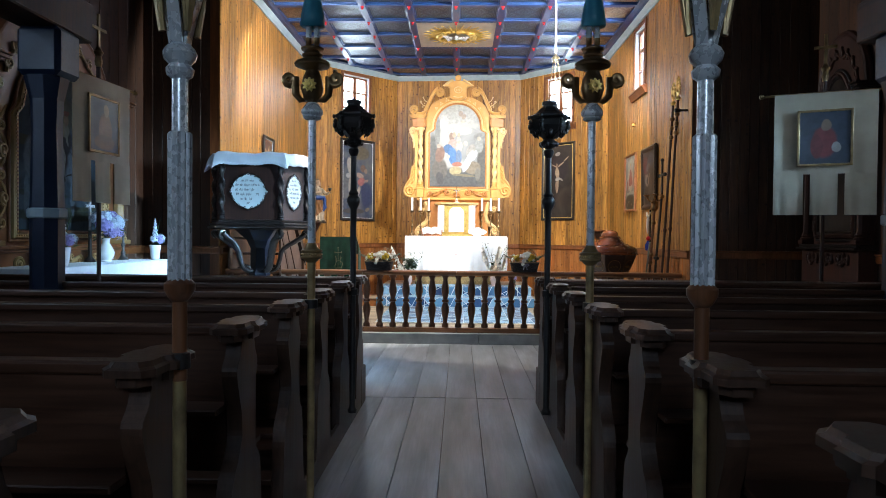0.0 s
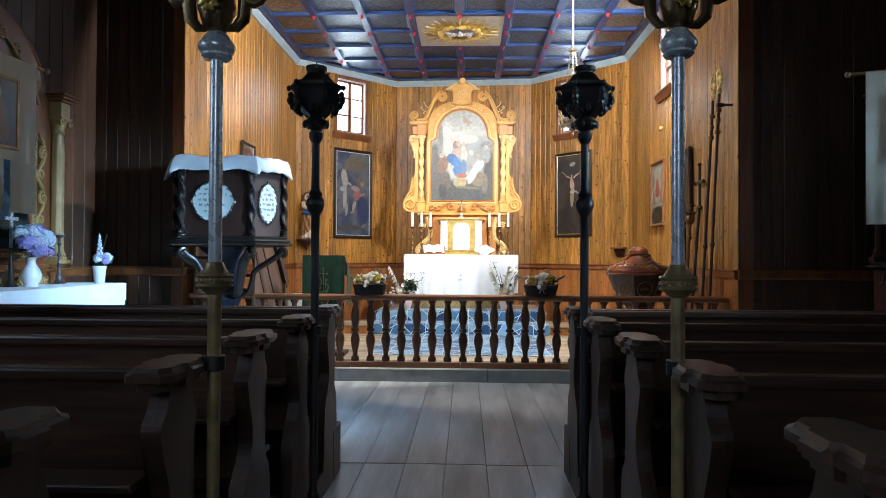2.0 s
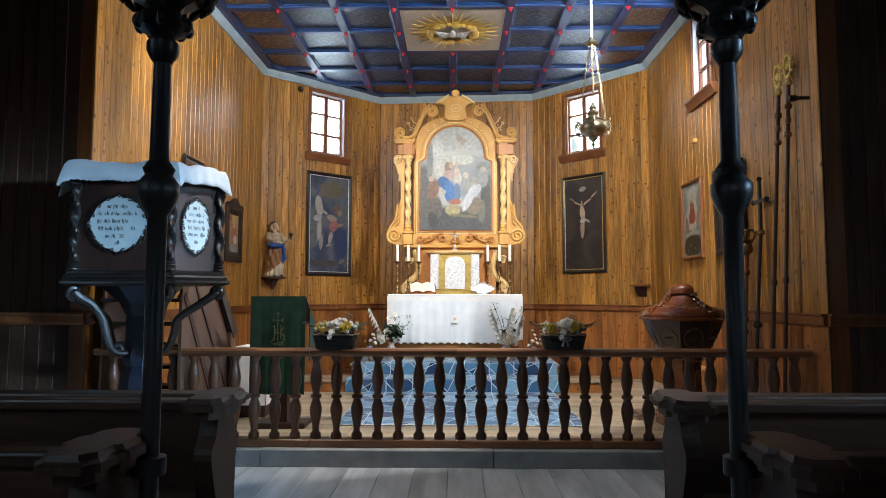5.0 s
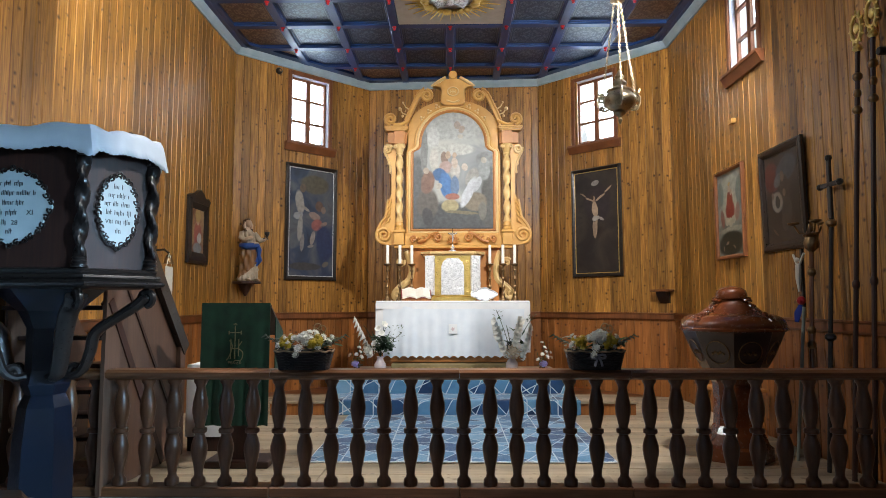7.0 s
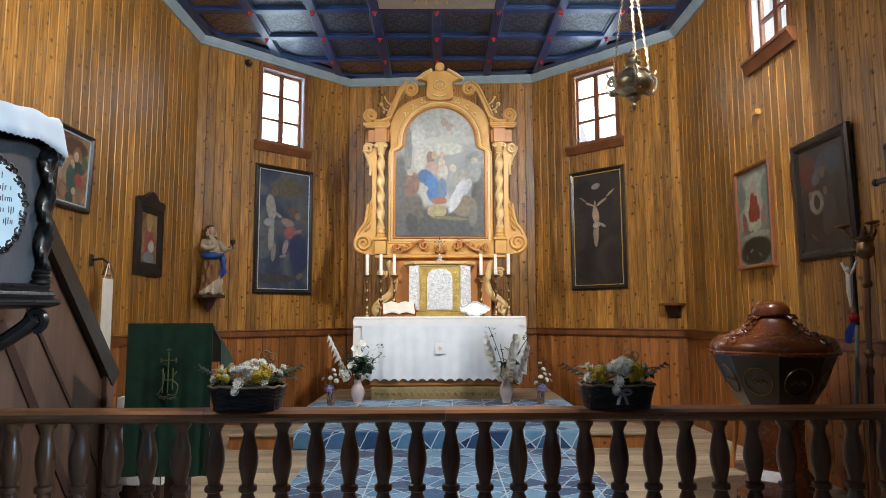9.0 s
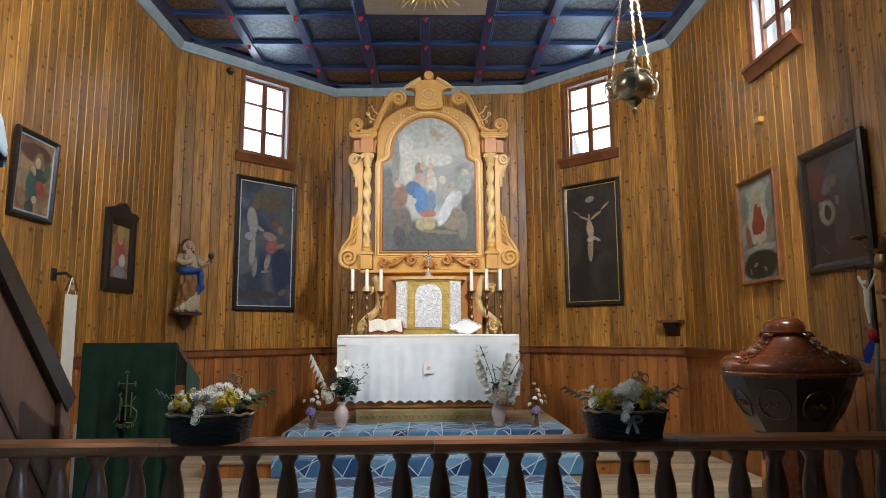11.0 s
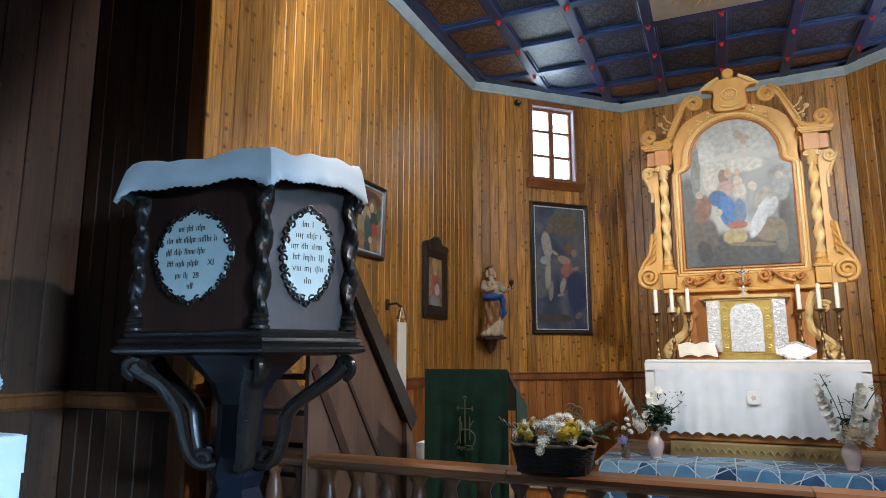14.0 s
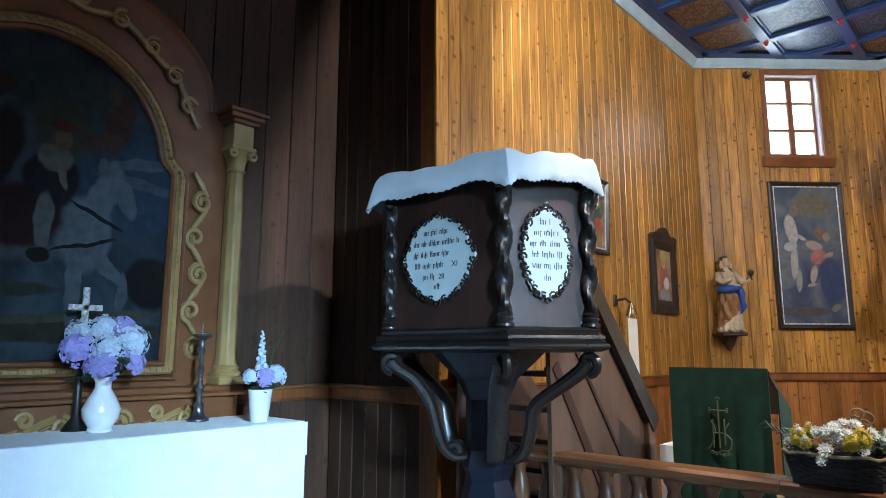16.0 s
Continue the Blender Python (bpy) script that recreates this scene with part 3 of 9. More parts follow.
def window(name, wall, o, label, deep=0.16, bars=2):
    """A casement in the opening o (x0, x1, z0, z1) of a wall, in the wall's own axes."""
    x0, x1, z0, z1 = o
    w = thing(name, label, "window", kind="structure")
    w.matrix_world = wall.matrix_world.copy()
    bm = B()
    for a, b, c, d in ((x0 - 0.055, x0, z0 - 0.05, z1 + 0.055), (x1, x1 + 0.055, z0 - 0.05, z1 + 0.055), (x0, x1, z1, z1 + 0.055)):
        box(bm, a, b, -0.022, 0.02, c, d, 0.005)
    part("casing", bm, WINW, w)
    bm = B()
    prism(bm, [(0.02, z0 - 0.13), (-0.03, z0 - 0.13), (-0.045, z0 - 0.10), (-0.075, z0 - 0.045), (-0.085, z0 - 0.04), (-0.085, z0 - 0.012), (0.02, z0 - 0.005)], x0 - 0.10, x1 + 0.10, "yz")
    part("window_sill", bm, WINW, w)
    bm = B()
    for a, b, c, d in ((x0, x0 + 0.015, z0, z1), (x1 - 0.015, x1, z0, z1), (x0, x1, z0, z0 + 0.015), (x0, x1, z1 - 0.015, z1)):
        box(bm, a, b, 0.0, deep, c, d)
    part("reveal", bm, REVEAL, w)
    bm = B()
    mid, yy = (x0 + x1) / 2, 0.055
    for a, b, c, d in ((x0 + 0.015, x0 + 0.05, z0 + 0.015, z1 - 0.015), (x1 - 0.05, x1 - 0.015, z0 + 0.015, z1 - 0.015), (mid - 0.034, mid + 0.034, z0 + 0.015, z1 - 0.015),
                       (x0 + 0.05, x1 - 0.05, z0 + 0.015, z0 + 0.05), (x0 + 0.05, x1 - 0.05, z1 - 0.05, z1 - 0.015)):
        box(bm, a, b, yy, yy + 0.04, c, d, 0.004)
    part("window_frame", bm, WINW, w)
    for k in range(1, bars + 1):
        z = z0 + (z1 - z0) * k / (bars + 1)
        for a, b in ((x0 + 0.05, mid - 0.028), (mid + 0.028, x1 - 0.05)):
            bm = B()
            box(bm, a, b, yy - 0.004, yy + 0.036, z - 0.014, z + 0.014)
            part("glazing_bar", bm, WINW, w)
    for k in range(bars + 1):
        za, zb = z0 + 0.05 + (z1 - z0 - 0.1) * k / (bars + 1), z0 + 0.05 + (z1 - z0 - 0.1) * (k + 1) / (bars + 1)
        for a, b in ((x0 + 0.05, mid - 0.028), (mid + 0.028, x1 - 0.05)):
            bm = B()
            box(bm, a, b, yy + 0.018, yy + 0.022, za, zb)
            part("pane", bm, GLASS, w).visible_shadow = False
    return w


window("window_1", w_nw, WIN_L, "small brown casement window with six panes")
window("window_2", w_ne, WIN_R, "small brown casement window with six panes")
window("window_4", w_ns, (8.2 - 5.0, 8.2 - 3.7, 2.15, 3.3), "unseen wide brown casement window with six panes")
window("window_5", w_nn, NWIN, "tall brown casement window with six panes")
# added window, never in view, set round the west fill lamp
window("window_6", w_w, (NX - 0.65, NX + 0.65, 2.45, 3.75), "unseen wide brown casement window with six panes")
window("window_3", w_right, WIN_S, "small brown casement window with six panes")
# bright overcast light outside
OUT = bpy.data.materials.new("bright_outside")
OUT.use_nodes = True
on = OUT.node_tree
em = on.nodes.new("ShaderNodeEmission")
on.nodes.remove(on.nodes["Principled BSDF"])
tcn, nz, rp = on.nodes.new("ShaderNodeTexCoord"), on.nodes.new("ShaderNodeTexNoise"), on.nodes.new("ShaderNodeValToRGB")
nz.inputs["Scale"].default_value, nz.inputs["Detail"].default_value = 0.5, 5
on.links.new(tcn.outputs["Object"], nz.inputs["Vector"])
rp.color_ramp.elements[0].position, rp.color_ramp.elements[1].position = 0.38, 0.55
rp.color_ramp.elements[0].color, rp.color_ramp.elements[1].color = (0.45, 0.62, 0.60, 1), (0.93, 0.96, 1.0, 1)
on.links.new(nz.outputs["Fac"], rp.inputs["Fac"])
on.links.new(rp.outputs["Color"], em.inputs["Color"])
em.inputs["Strength"].default_value = 1.3
on.links.new(em.outputs["Emission"], on.nodes["Material Output"].inputs["Surface"])
bm = B()
for k in range(24):
    a0, a1 = math.pi * 2 * k / 24, math.pi * 2 * (k + 1) / 24
    vs = [bm.verts.new((26 * math.cos(a), 8 + 26 * math.sin(a), z)) for a, z in ((a0, -1), (a1, -1), (a1, 26), (a0, 26))]
    bm.faces.new(vs)
backdrop = tagged(part("backdrop", bm, OUT), "bright pale sky and distant foliage outside the windows", "backdrop", kind="structure")
bm = B()
box(bm, -60, 60, -60, 60, -0.5, -0.25)
tagged(part("ground", bm, STONE), "plain ground outside the church", "ground", kind="structure")

# ---- communion rail ----
RY = 8.45
rail = thing("communion_rail", "brown wooden communion rail with turned balusters on the stone step", "railing", (0.0, RY, CHZ))
for x0, x1 in ((-2.90, -1.13), (-1.127, 0.065), (0.068, 1.14), (1.143, 2.90)):
    bm = B()
    prism(bm, [(-0.075, 0.735), (-0.085, 0.75), (-0.085, 0.768), (-0.06, 0.782), (0.06, 0.782), (0.085, 0.768), (0.085, 0.75), (0.075, 0.735), (0.045, 0.72), (-0.045, 0.72)], x0, x1, "yz")
    part("handrail", bm, RAILW, rail)
    bm = B()
    box(bm, x0, x1, -0.065, 0.065, -0.002, 0.058, 0.006)
    part("base_rail", bm, RAILW, rail)
BP = [(0.043, 0.058), (0.045, 0.075), (0.043, 0.098), (0.030, 0.112), (0.026, 0.128), (0.030, 0.165), (0.043, 0.225), (0.051, 0.275), (0.050, 0.305), (0.039, 0.345), (0.030, 0.368), (0.031, 0.378),
      (0.044, 0.384), (0.046, 0.398), (0.043, 0.41), (0.030, 0.416), (0.030, 0.43), (0.038, 0.46), (0.047, 0.505), (0.049, 0.54), (0.044, 0.585), (0.033, 0.635), (0.027, 0.665), (0.032, 0.685), (0.044, 0.702), (0.045, 0.722)]
bme = None
for k in range(-17, 17):
    x = 0.092 + 0.1685 * k
    if -2.85 < x < 2.88:
        if bme is None:
            bm = B()
            lathe(bm, BP, 14)
            first = part("baluster", bm, BALU, rail, smooth=True)
            bme = first.data
        else:
            first = new("baluster", bme)
            first.parent = rail
        first.location = (x, 0, 0)

# ---- pews ----


def pew_end_outline():
    pts = smooth_curve([(-0.05, 1.0), (-0.07, 0.93), (-0.105, 0.88), (-0.085, 0.80), (-0.055, 0.72), (-0.05, 0.64), (-0.085, 0.57), (-0.13, 0.52), (-0.16, 0.44), (-0.155, 0.33), (-0.17, 0.22), (-0.19, 0.10)], 4)
    q = smooth_curve([(0.20, 0.10), (0.18, 0.25), (0.165, 0.40), (0.15, 0.50), (0.11, 0.55), (0.075, 0.62), (0.07, 0.72), (0.095, 0.80), (0.115, 0.88), (0.085, 0.94), (0.07, 1.0)], 4)
    return [(a, b) for a, b in pts + q]


def pew(side, front=False):
    """A pew with its aisle end at the origin; side is the way in which it runs."""
    n = thing("church_pew", "dark-stained wooden church pew with carved end panel", "pew", group="pews in the nave")
    s = side
    bm = B()
    prism(bm, pew_end_outline(), s * 0.0, s * 0.055, "yz")
    part("end_panel", bm, PEWV, n)
    bm = B()
    rings = []
    for w, d, z in ((0.045, 0.125, 0.985), (0.045, 0.125, 1.008), (0.066, 0.145, 1.012), (0.066, 0.145, 1.030), (0.056, 0.135, 1.036), (0.050, 0.128, 1.048)):
        cx = s * 0.0275
        rings.append([bm.verts.new((cx + a, b, z)) for a, b in ((-w - 0.014, -0.03), (-w - 0.014, 0.04), (-w, 0.05), (-w, d - 0.03), (-w + 0.022, d), (w - 0.022, d), (w, d - 0.03), (w, 0.05), (w + 0.014, 0.04), (w + 0.014, -0.03), (w, -0.04), (w, -d + 0.03), (w - 0.022, -d), (-w + 0.022, -d), (-w, -d + 0.03), (-w, -0.04))])
    for p, q in zip(rings, rings[1:]):
        for i in range(16):
            bm.faces.new((p[i], p[(i + 1) % 16], q[(i + 1) % 16], q[i]))
    bm.faces.new(rings[0])
    bm.faces.new(rings[-1])
    bmesh.ops.recalc_face_normals(bm, faces=bm.faces)
    part("end_cap", bm, PEWV, n, "moulded wooden end cap")
    L = 3.18
    bm = B()
    box(bm, *sorted((s * 0.055, s * L)), -0.02, 0.012, 0.50, 1.0, 0.004)
    part("backrest", bm, PEW, n)
    bm = B()
    box(bm, *sorted((s * 0.055, s * L)), -0.035, 0.028, 0.995, 1.03, 0.008, 2)
    part("top_rail", bm, PEW, n)
    bm = B()
    box(bm, *sorted((s * 0.055, s * L)), -0.15, -0.022, 0.735, 0.755, 0.004)
    part("book_ledge", bm, PEW, n)
    bm = B()
    box(bm, *sorted((s * 0.055, s * L)), 0.012, 0.34, 0.50, 0.53, 0.006)
    part("seat", bm, PEW, n)
    bm = B()
    box(bm, *sorted((s * 0.06, s * L)), -0.14, -0.02, 0.235, 0.26, 0.004)
    part("kneeler_board", bm, PEW, n)
    bm = B()
    box(bm, *sorted((s * (L - 0.05), s * L)), -0.15, 0.33, 0.10, 0.99, 0.006)
    part("wall_end_panel", bm, PEWV, n)
    return n


PEWY = [1.885 + 0.664 * k for k in range(6)]
for s, x in ((-1, -0.667), (1, 0.737)):
    first = pew(s)
    for k, y in enumerate(PEWY + [1.221, 0.557]):
        if k == 0:
            first.matrix_world = pose(x, y, 0)
        else:
            copy_thing(first, pose(x, y, 0))
    plat = thing("pew_platform", "raised dark wooden platform under the pews", "platform", (x, 0, 0), kind="structure")
    bm = B()
    box(bm, *sorted((s * 0.02, s * 3.24)), -0.2, 5.43, 0.0, 0.10)
    part("platform_floor", bm, PEW, plat)
    bm = B()
    box(bm, *sorted((0.0, s * 0.025)), -0.2, 5.44, 0.0, 0.135, 0.004)
    part("kick_board", bm, PEWV, plat)
    bm = B()
    box(bm, *sorted((s * -0.002, s * 0.10)), 5.28, 5.50, 0.0, 0.30, 0.006)
    part("corner_block", bm, PEWV, plat)
    fp = thing("pew_front_panel", "dark wooden panelled front before the first pew", "pew front", (x, 5.34, 0), group="pew fronts")
    bm = B()
    box(bm, *sorted((s * 0.06, s * 3.18)), 0.0, 0.035, 0.10, 0.995, 0.004)
    part("panel_board", bm, PEW, fp)
    bm = B()
    box(bm, *sorted((s * 0.05, s * 3.18)), -0.03, 0.06, 0.99, 1.028, 0.008, 2)
    part("panel_cap", bm, PEW, fp)

# ---- processional poles clamped to the pew ends ----


def ring_clamp(parent, z, r, toward):
    bm = B()
    lathe(bm, [(r, z - 0.03), (r + 0.012, z - 0.028), (r + 0.012, z + 0.012), (r, z + 0.014)], 12)
    box(bm, *sorted((0.0, toward * 0.10)), -0.008, 0.008, z - 0.026, z + 0.008)
    part("clamp", bm, BLACKW, parent, "black iron clamp", True)


def silver_pole(x, y, s):
    n = thing("processional_pole", "silvered fluted processional pole with gilt-scrolled crown head", "pole", (x, y, 0.02), group="silver poles")
    bm = B()
    lathe(bm, [(0.024, 0.0), (0.024, 0.96)], 14)
    part("lower_shaft", bm, DULLGOLD, n, smooth=True)
    ring_clamp(n, 1.015, 0.026, s)
    bm = B()
    lathe(bm, [(0.026, 0.955), (0.026, 1.165)], 14)
    part("wooden_shaft", bm, BALU, n, "bare brown wooden section", True)
    bm = B()
    lathe(bm, [(0.026, 1.160), (0.040, 1.172), (0.053, 1.19), (0.054, 1.207), (0.042, 1.216), (0.03, 1.222)], 16)
    part("wooden_ring", bm, BALU, n, smooth=True)
    bm = B()
    lathe(bm, [(0.042, 1.216), (0.042, 1.595), (0.034, 1.60)], 48, flute=12, depth=0.2)
    part("fluted_sleeve", bm, SILVER, n, smooth=True)
    bm = B()
    lathe(bm, [(0.028, 1.59), (0.028, 1.735), (0.045, 1.745), (0.05, 1.76), (0.036, 1.772), (0.054, 1.785), (0.060, 1.80), (0.05, 1.815), (0.035, 1.825)], 20)
    part("collar", bm, SILVER, n, smooth=True)
    for k in range(4):
        bm = B()
        a = math.pi / 2 * k
        p = smooth_curve([(0.03, 1.82), (0.045, 1.87), (0.075, 1.95), (0.098, 2.03), (0.10, 2.08), (0.08, 2.13), (0.03, 2.16)], 4)
        vs = []
        for r, z in p:
            vs.append([bm.verts.new((r, -0.022, z)), bm.verts.new((r, 0.022, z)), bm.verts.new((r - 0.01, 0.022, z)), bm.verts.new((r - 0.01, -0.022, z))])
        for q, w in zip(vs, vs[1:]):
            for i in range(4):
                bm.faces.new((q[i], q[(i + 1) % 4], w[(i + 1) % 4], w[i]))
        bm.faces.new(vs[0][::-1])
        bm.faces.new(vs[-1])
        part("crown_strap", turned(bm, Matrix.Rotation(a, 4, "Z")), SILVER, n)
        bm = B()
        for m in (-1, 1):
            tube(bm, [(r2 * 0.0 + 0.066 + (z2 - 1.86) * 0.13, m * x2, z2) for x2, z2, r2 in [(q[0], q[1], 0) for q in [(0.005, 1.86), (0.01, 1.90), (0.022, 1.95), (0.018, 1.99)] + spiral(0.03, 2.03, 0.026, 0.008, -math.pi / 2, 1.3, 12)]], 0.009, 6)
        tube(bm, [(0.062, 0, 1.85), (0.078, 0, 1.94), (0.085, 0, 2.0)], 0.013, 6, [1, 1.3, 0.3])
        part("gilt_scrollwork", turned(bm, Matrix.Rotation(a + math.pi / 4, 4, "Z")), DULLGOLD, n, "tarnished gilt acanthus scroll", True)
    bm = B()
    lathe(bm, [(0.03, 2.14), (0.05, 2.16), (0.045, 2.19), (0.015, 2.22), (0.03, 2.26), (0.0105, 2.30)], 14)
    part("finial", bm, DULLGOLD, n, smooth=True)
    return n


def statuette_pole(x, y, s):
    n = thing("processional_pole", "bronze-headed processional pole with scroll brackets, rosette and painted statuette", "pole", (x, y, 0.02), group="statuette poles")
    bm = B()
    lathe(bm, [(0.0185, 0.0), (0.0185, 1.0)], 14)
    part("lower_shaft", bm, DULLGOLD, n, smooth=True)
    ring_clamp(n, 1.015, 0.021, s)
    bm = B()
    lathe(bm, [(0.0195, 0.99), (0.0195, 1.205), (0.030, 1.212), (0.038, 1.222), (0.050, 1.226), (0.053, 1.231), (0.050, 1.236), (0.046, 1.238), (0.046, 1.254), (0.050, 1.256), (0.053, 1.261), (0.050, 1.266), (0.040, 1.268), (0.032, 1.28), (0.026, 1.292), (0.024, 1.298), (0.0195, 1.30)], 16)
    part("wooden_shaft", bm, DULLGOLD, n, "brown gilt section with beaded ring", True)
    bm = B()
    for k in range(22):
        a = 2 * math.pi * k / 22
        ball(bm, (0.0475 * math.cos(a), 0.0475 * math.sin(a), 1.246), 0.006, 6, 4)
    tagged(part("beading", bm, DULLGOLD, n, "row of small beads", True), "row of small beads", kind="stuff")
    bm = B()
    lathe(bm, [(0.0190, 1.30), (0.0185, 1.60), (0.0180, 1.888), (0.036, 1.892), (0.044, 1.900), (0.040, 1.908), (0.048, 1.914), (0.052, 1.922), (0.052, 1.934), (0.046, 1.942), (0.040, 1.952), (0.030, 1.966), (0.022, 1.972)], 18)
    part("upper_shaft", bm, SILVER, n, "silvered upper shaft with ball collar", True)
    bm = B()
    lathe(bm, [(0.02, 1.970), (0.038, 1.985), (0.055, 2.04), (0.045, 2.09), (0.03, 2.125), (0.05, 2.135), (0.082, 2.145), (0.086, 2.155), (0.078, 2.166), (0.05, 2.178), (0.03, 2.19)], 18)
    part("head", bm, BRONZE, n, smooth=True)
    for k in range(2):
        bm = B()
        q = [(0.03, 1.985), (0.055, 1.985), (0.078, 2.01), (0.082, 2.05)] + spiral(0.112, 2.085, 0.032, 0.007, math.pi * 0.9, 1.4, 14)
        tube(bm, [(a, 0, b) for a, b in q], 0.019, 8, [0.6, 0.8, 1, 1.1] + [1.1 - 0.035 * i for i in range(15)], 0.8)
        part("scroll_bracket", turned(bm, Matrix.Rotation(math.pi * k, 4, "Z")), BRONZE, n, smooth=True)
        bm = B()
        lathe(bm, [(0.020, -0.01), (0.036, 0.0), (0.033, 0.007), (0.020, 0.004), (0.013, 0.005), (0.011, 0.013), (0.004, 0.016)], 54, flute=9, depth=0.28)
        turned(bm, Matrix.Translation((0.062, 0, 2.045)) @ Matrix.Rotation(math.pi / 2, 4, "Y"))
        part("rosette", turned(bm, Matrix.Rotation(math.pi * (k + 0.5), 4, "Z")), GOLD, n, "gilt flower rosette", True)
    bm = B()
    lathe(bm, [(0.03, 2.186), (0.046, 2.192), (0.05, 2.20), (0.034, 2.21), (0.03, 2.222)], 12)
    part("figure_socket", bm, BRONZE, n, smooth=True)
    return n


def small_figure(x, y):
    """Painted wooden statuette, one plain mesh."""
    bm = B()
    lathe(bm, [(0.05, 0.0), (0.055, 0.01), (0.03, 0.02)], 12)
    for m in (-1, 1):
        tube(bm, [(m * 0.018, 0, 0.015), (m * 0.02, 0, 0.06), (m * 0.018, 0, 0.13)], 0.014, 8, [0.9, 1, 1])
    lathe(bm, [(0.060, 0.115), (0.055, 0.16), (0.045, 0.22), (0.033, 0.26), (0.042, 0.29), (0.046, 0.33), (0.035, 0.37), (0.015, 0.385)], 20, flute=10, depth=0.1)
    for m in (-1, 1):
        tube(bm, [(m * 0.042, 0, 0.355), (m * 0.06, -0.015, 0.30), (m * 0.025, -0.05, 0.28)], 0.014, 7)
    ball(bm, (0, 0, 0.415), 0.027, 10, 8, (1, 1, 1.2))
    me = bpy.data.meshes.new("statuette")
    bm.to_mesh(me)
    bm.free()
    mats = [colour_mat("teal_glaze", (0.05, 0.26, 0.34), (0.03, 0.16, 0.24), 0.4, 0, 12, 0.15, 60), BRONZE, SILVER]
    for m in mats:
        me.materials.append(m)
    for p in me.polygons:
        z = p.center.z
        p.material_index = 0 if 0.11 < z < 0.24 else 2 if 0.07 < z < 0.115 else 1
        p.use_smooth = True
    ob = tagged(new("statuette", me), "small painted statuette with teal skirt on a pole head", "statuette", "pole statuettes")
    ob.matrix_world = pose(x, y, 2.24)


def lantern_pole(x, y, s):
    n = thing("processional_pole", "black carved wooden lantern pole with knops", "pole", (x, y, 0.14), group="black lantern poles")
    bm = B()
    lathe(bm, [(0.03, 0.0), (0.033, 0.02), (0.024, 0.03), (0.02, 0.05), (0.021, 1.22), (0.022, 1.40), (0.035, 1.42), (0.046, 1.45), (0.046, 1.475), (0.03, 1.495), (0.036, 1.51), (0.022, 1.53), (0.019, 1.78)], 14)
    part("shaft", bm, BLACKW, n, smooth=True)
    ring_clamp(n, 0.84, 0.024, s)
    bm = B()
    lathe(bm, [(0.02, 1.76), (0.03, 1.775), (0.036, 1.79), (0.036, 1.81), (0.026, 1.82), (0.03, 1.828), (0.052, 1.838), (0.066, 1.85), (0.062, 1.866), (0.044, 1.878), (0.036, 1.89)], 14)
    part("lower_knop", bm, BLACKW, n, "gadrooned black knop under the lantern", True)
    bm = B()
    lathe(bm, [(0.036, 1.885), (0.05, 1.90), (0.075, 1.915), (0.108, 1.94), (0.118, 1.975), (0.113, 2.01), (0.118, 2.022), (0.134, 2.03), (0.136, 2.044), (0.118, 2.052)], 6)
    part("lantern_body", bm, BLACKW, n)
    bm = B()
    lathe(bm, [(0.120, 2.05), (0.092, 2.064), (0.070, 2.084), (0.056, 2.104)], 6)
    lathe(bm, [(0.044, 2.10), (0.044, 2.118), (0.052, 2.122), (0.052, 2.140), (0.04, 2.144)], 16)
    part("lantern_roof", bm, BLACKW, n, "glossy black roof with a round cap")
    bm = B()
    for k in range(6):
        a = math.pi / 3 * k
        e = Vector((math.cos(a), math.sin(a), 0))
        f = Vector((-math.sin(a), math.cos(a), 0))
        for r, z, q in ((0.128, 2.000, 0.015), (0.130, 1.972, 0.018), (0.120, 1.945, 0.015), (0.138, 2.035, 0.012)):
            ball(bm, e * r + Vector((0, 0, z)), q, 6, 5, (1, 1, 1.3))
        for m in (-1, 1):
            tube(bm, [e * 0.112 + Vector((0, 0, 1.945)), e * 0.098 + f * m * 0.025 + Vector((0, 0, 1.918)), e * 0.085 + f * m * 0.022 + Vector((0, 0, 1.90))], 0.010, 6, [1, 1, 0.4])
        a += math.pi / 6
        e = Vector((math.cos(a), math.sin(a), 0))
        ball(bm, e * 0.100 + Vector((0, 0, 1.925)), 0.014, 6, 5, (1, 1, 1.5))
    for k in range(10):
        a = 2 * math.pi * k / 10
        ball(bm, (0.056 * math.cos(a), 0.056 * math.sin(a), 1.853), 0.017, 6, 5, (0.8, 0.8, 1.1))
    part("carved_leaves", bm, BLACKW, n, smooth=True)
    bm = B()
    lathe(bm, [(0.004, 2.14), (0.003, 2.165)], 6)
    part("spike", bm, BLACKW, n)
    return n


for x, y, s in ((-0.627, 1.897, -1), (0.719, 1.90, 1)):
    n = silver_pole(x, y, s)
    n.matrix_world = n.matrix_world @ Matrix.Rotation(0 if s < 0 else math.pi / 4, 4, "Z") @ Matrix.Diagonal((0.72, 0.72, 1, 1))
for x, y, s in ((-0.613, 3.318, -1), (0.722, 3.318, 1)):
    statuette_pole(x, y, s).matrix_world = pose(x, y, 0.02, 0, 0, 0)
    small_figure(x, y)
for x, y, s in ((-0.630, 4.63, -1), (0.704, 4.66, 1)):
    lantern_pole(x, y, s)

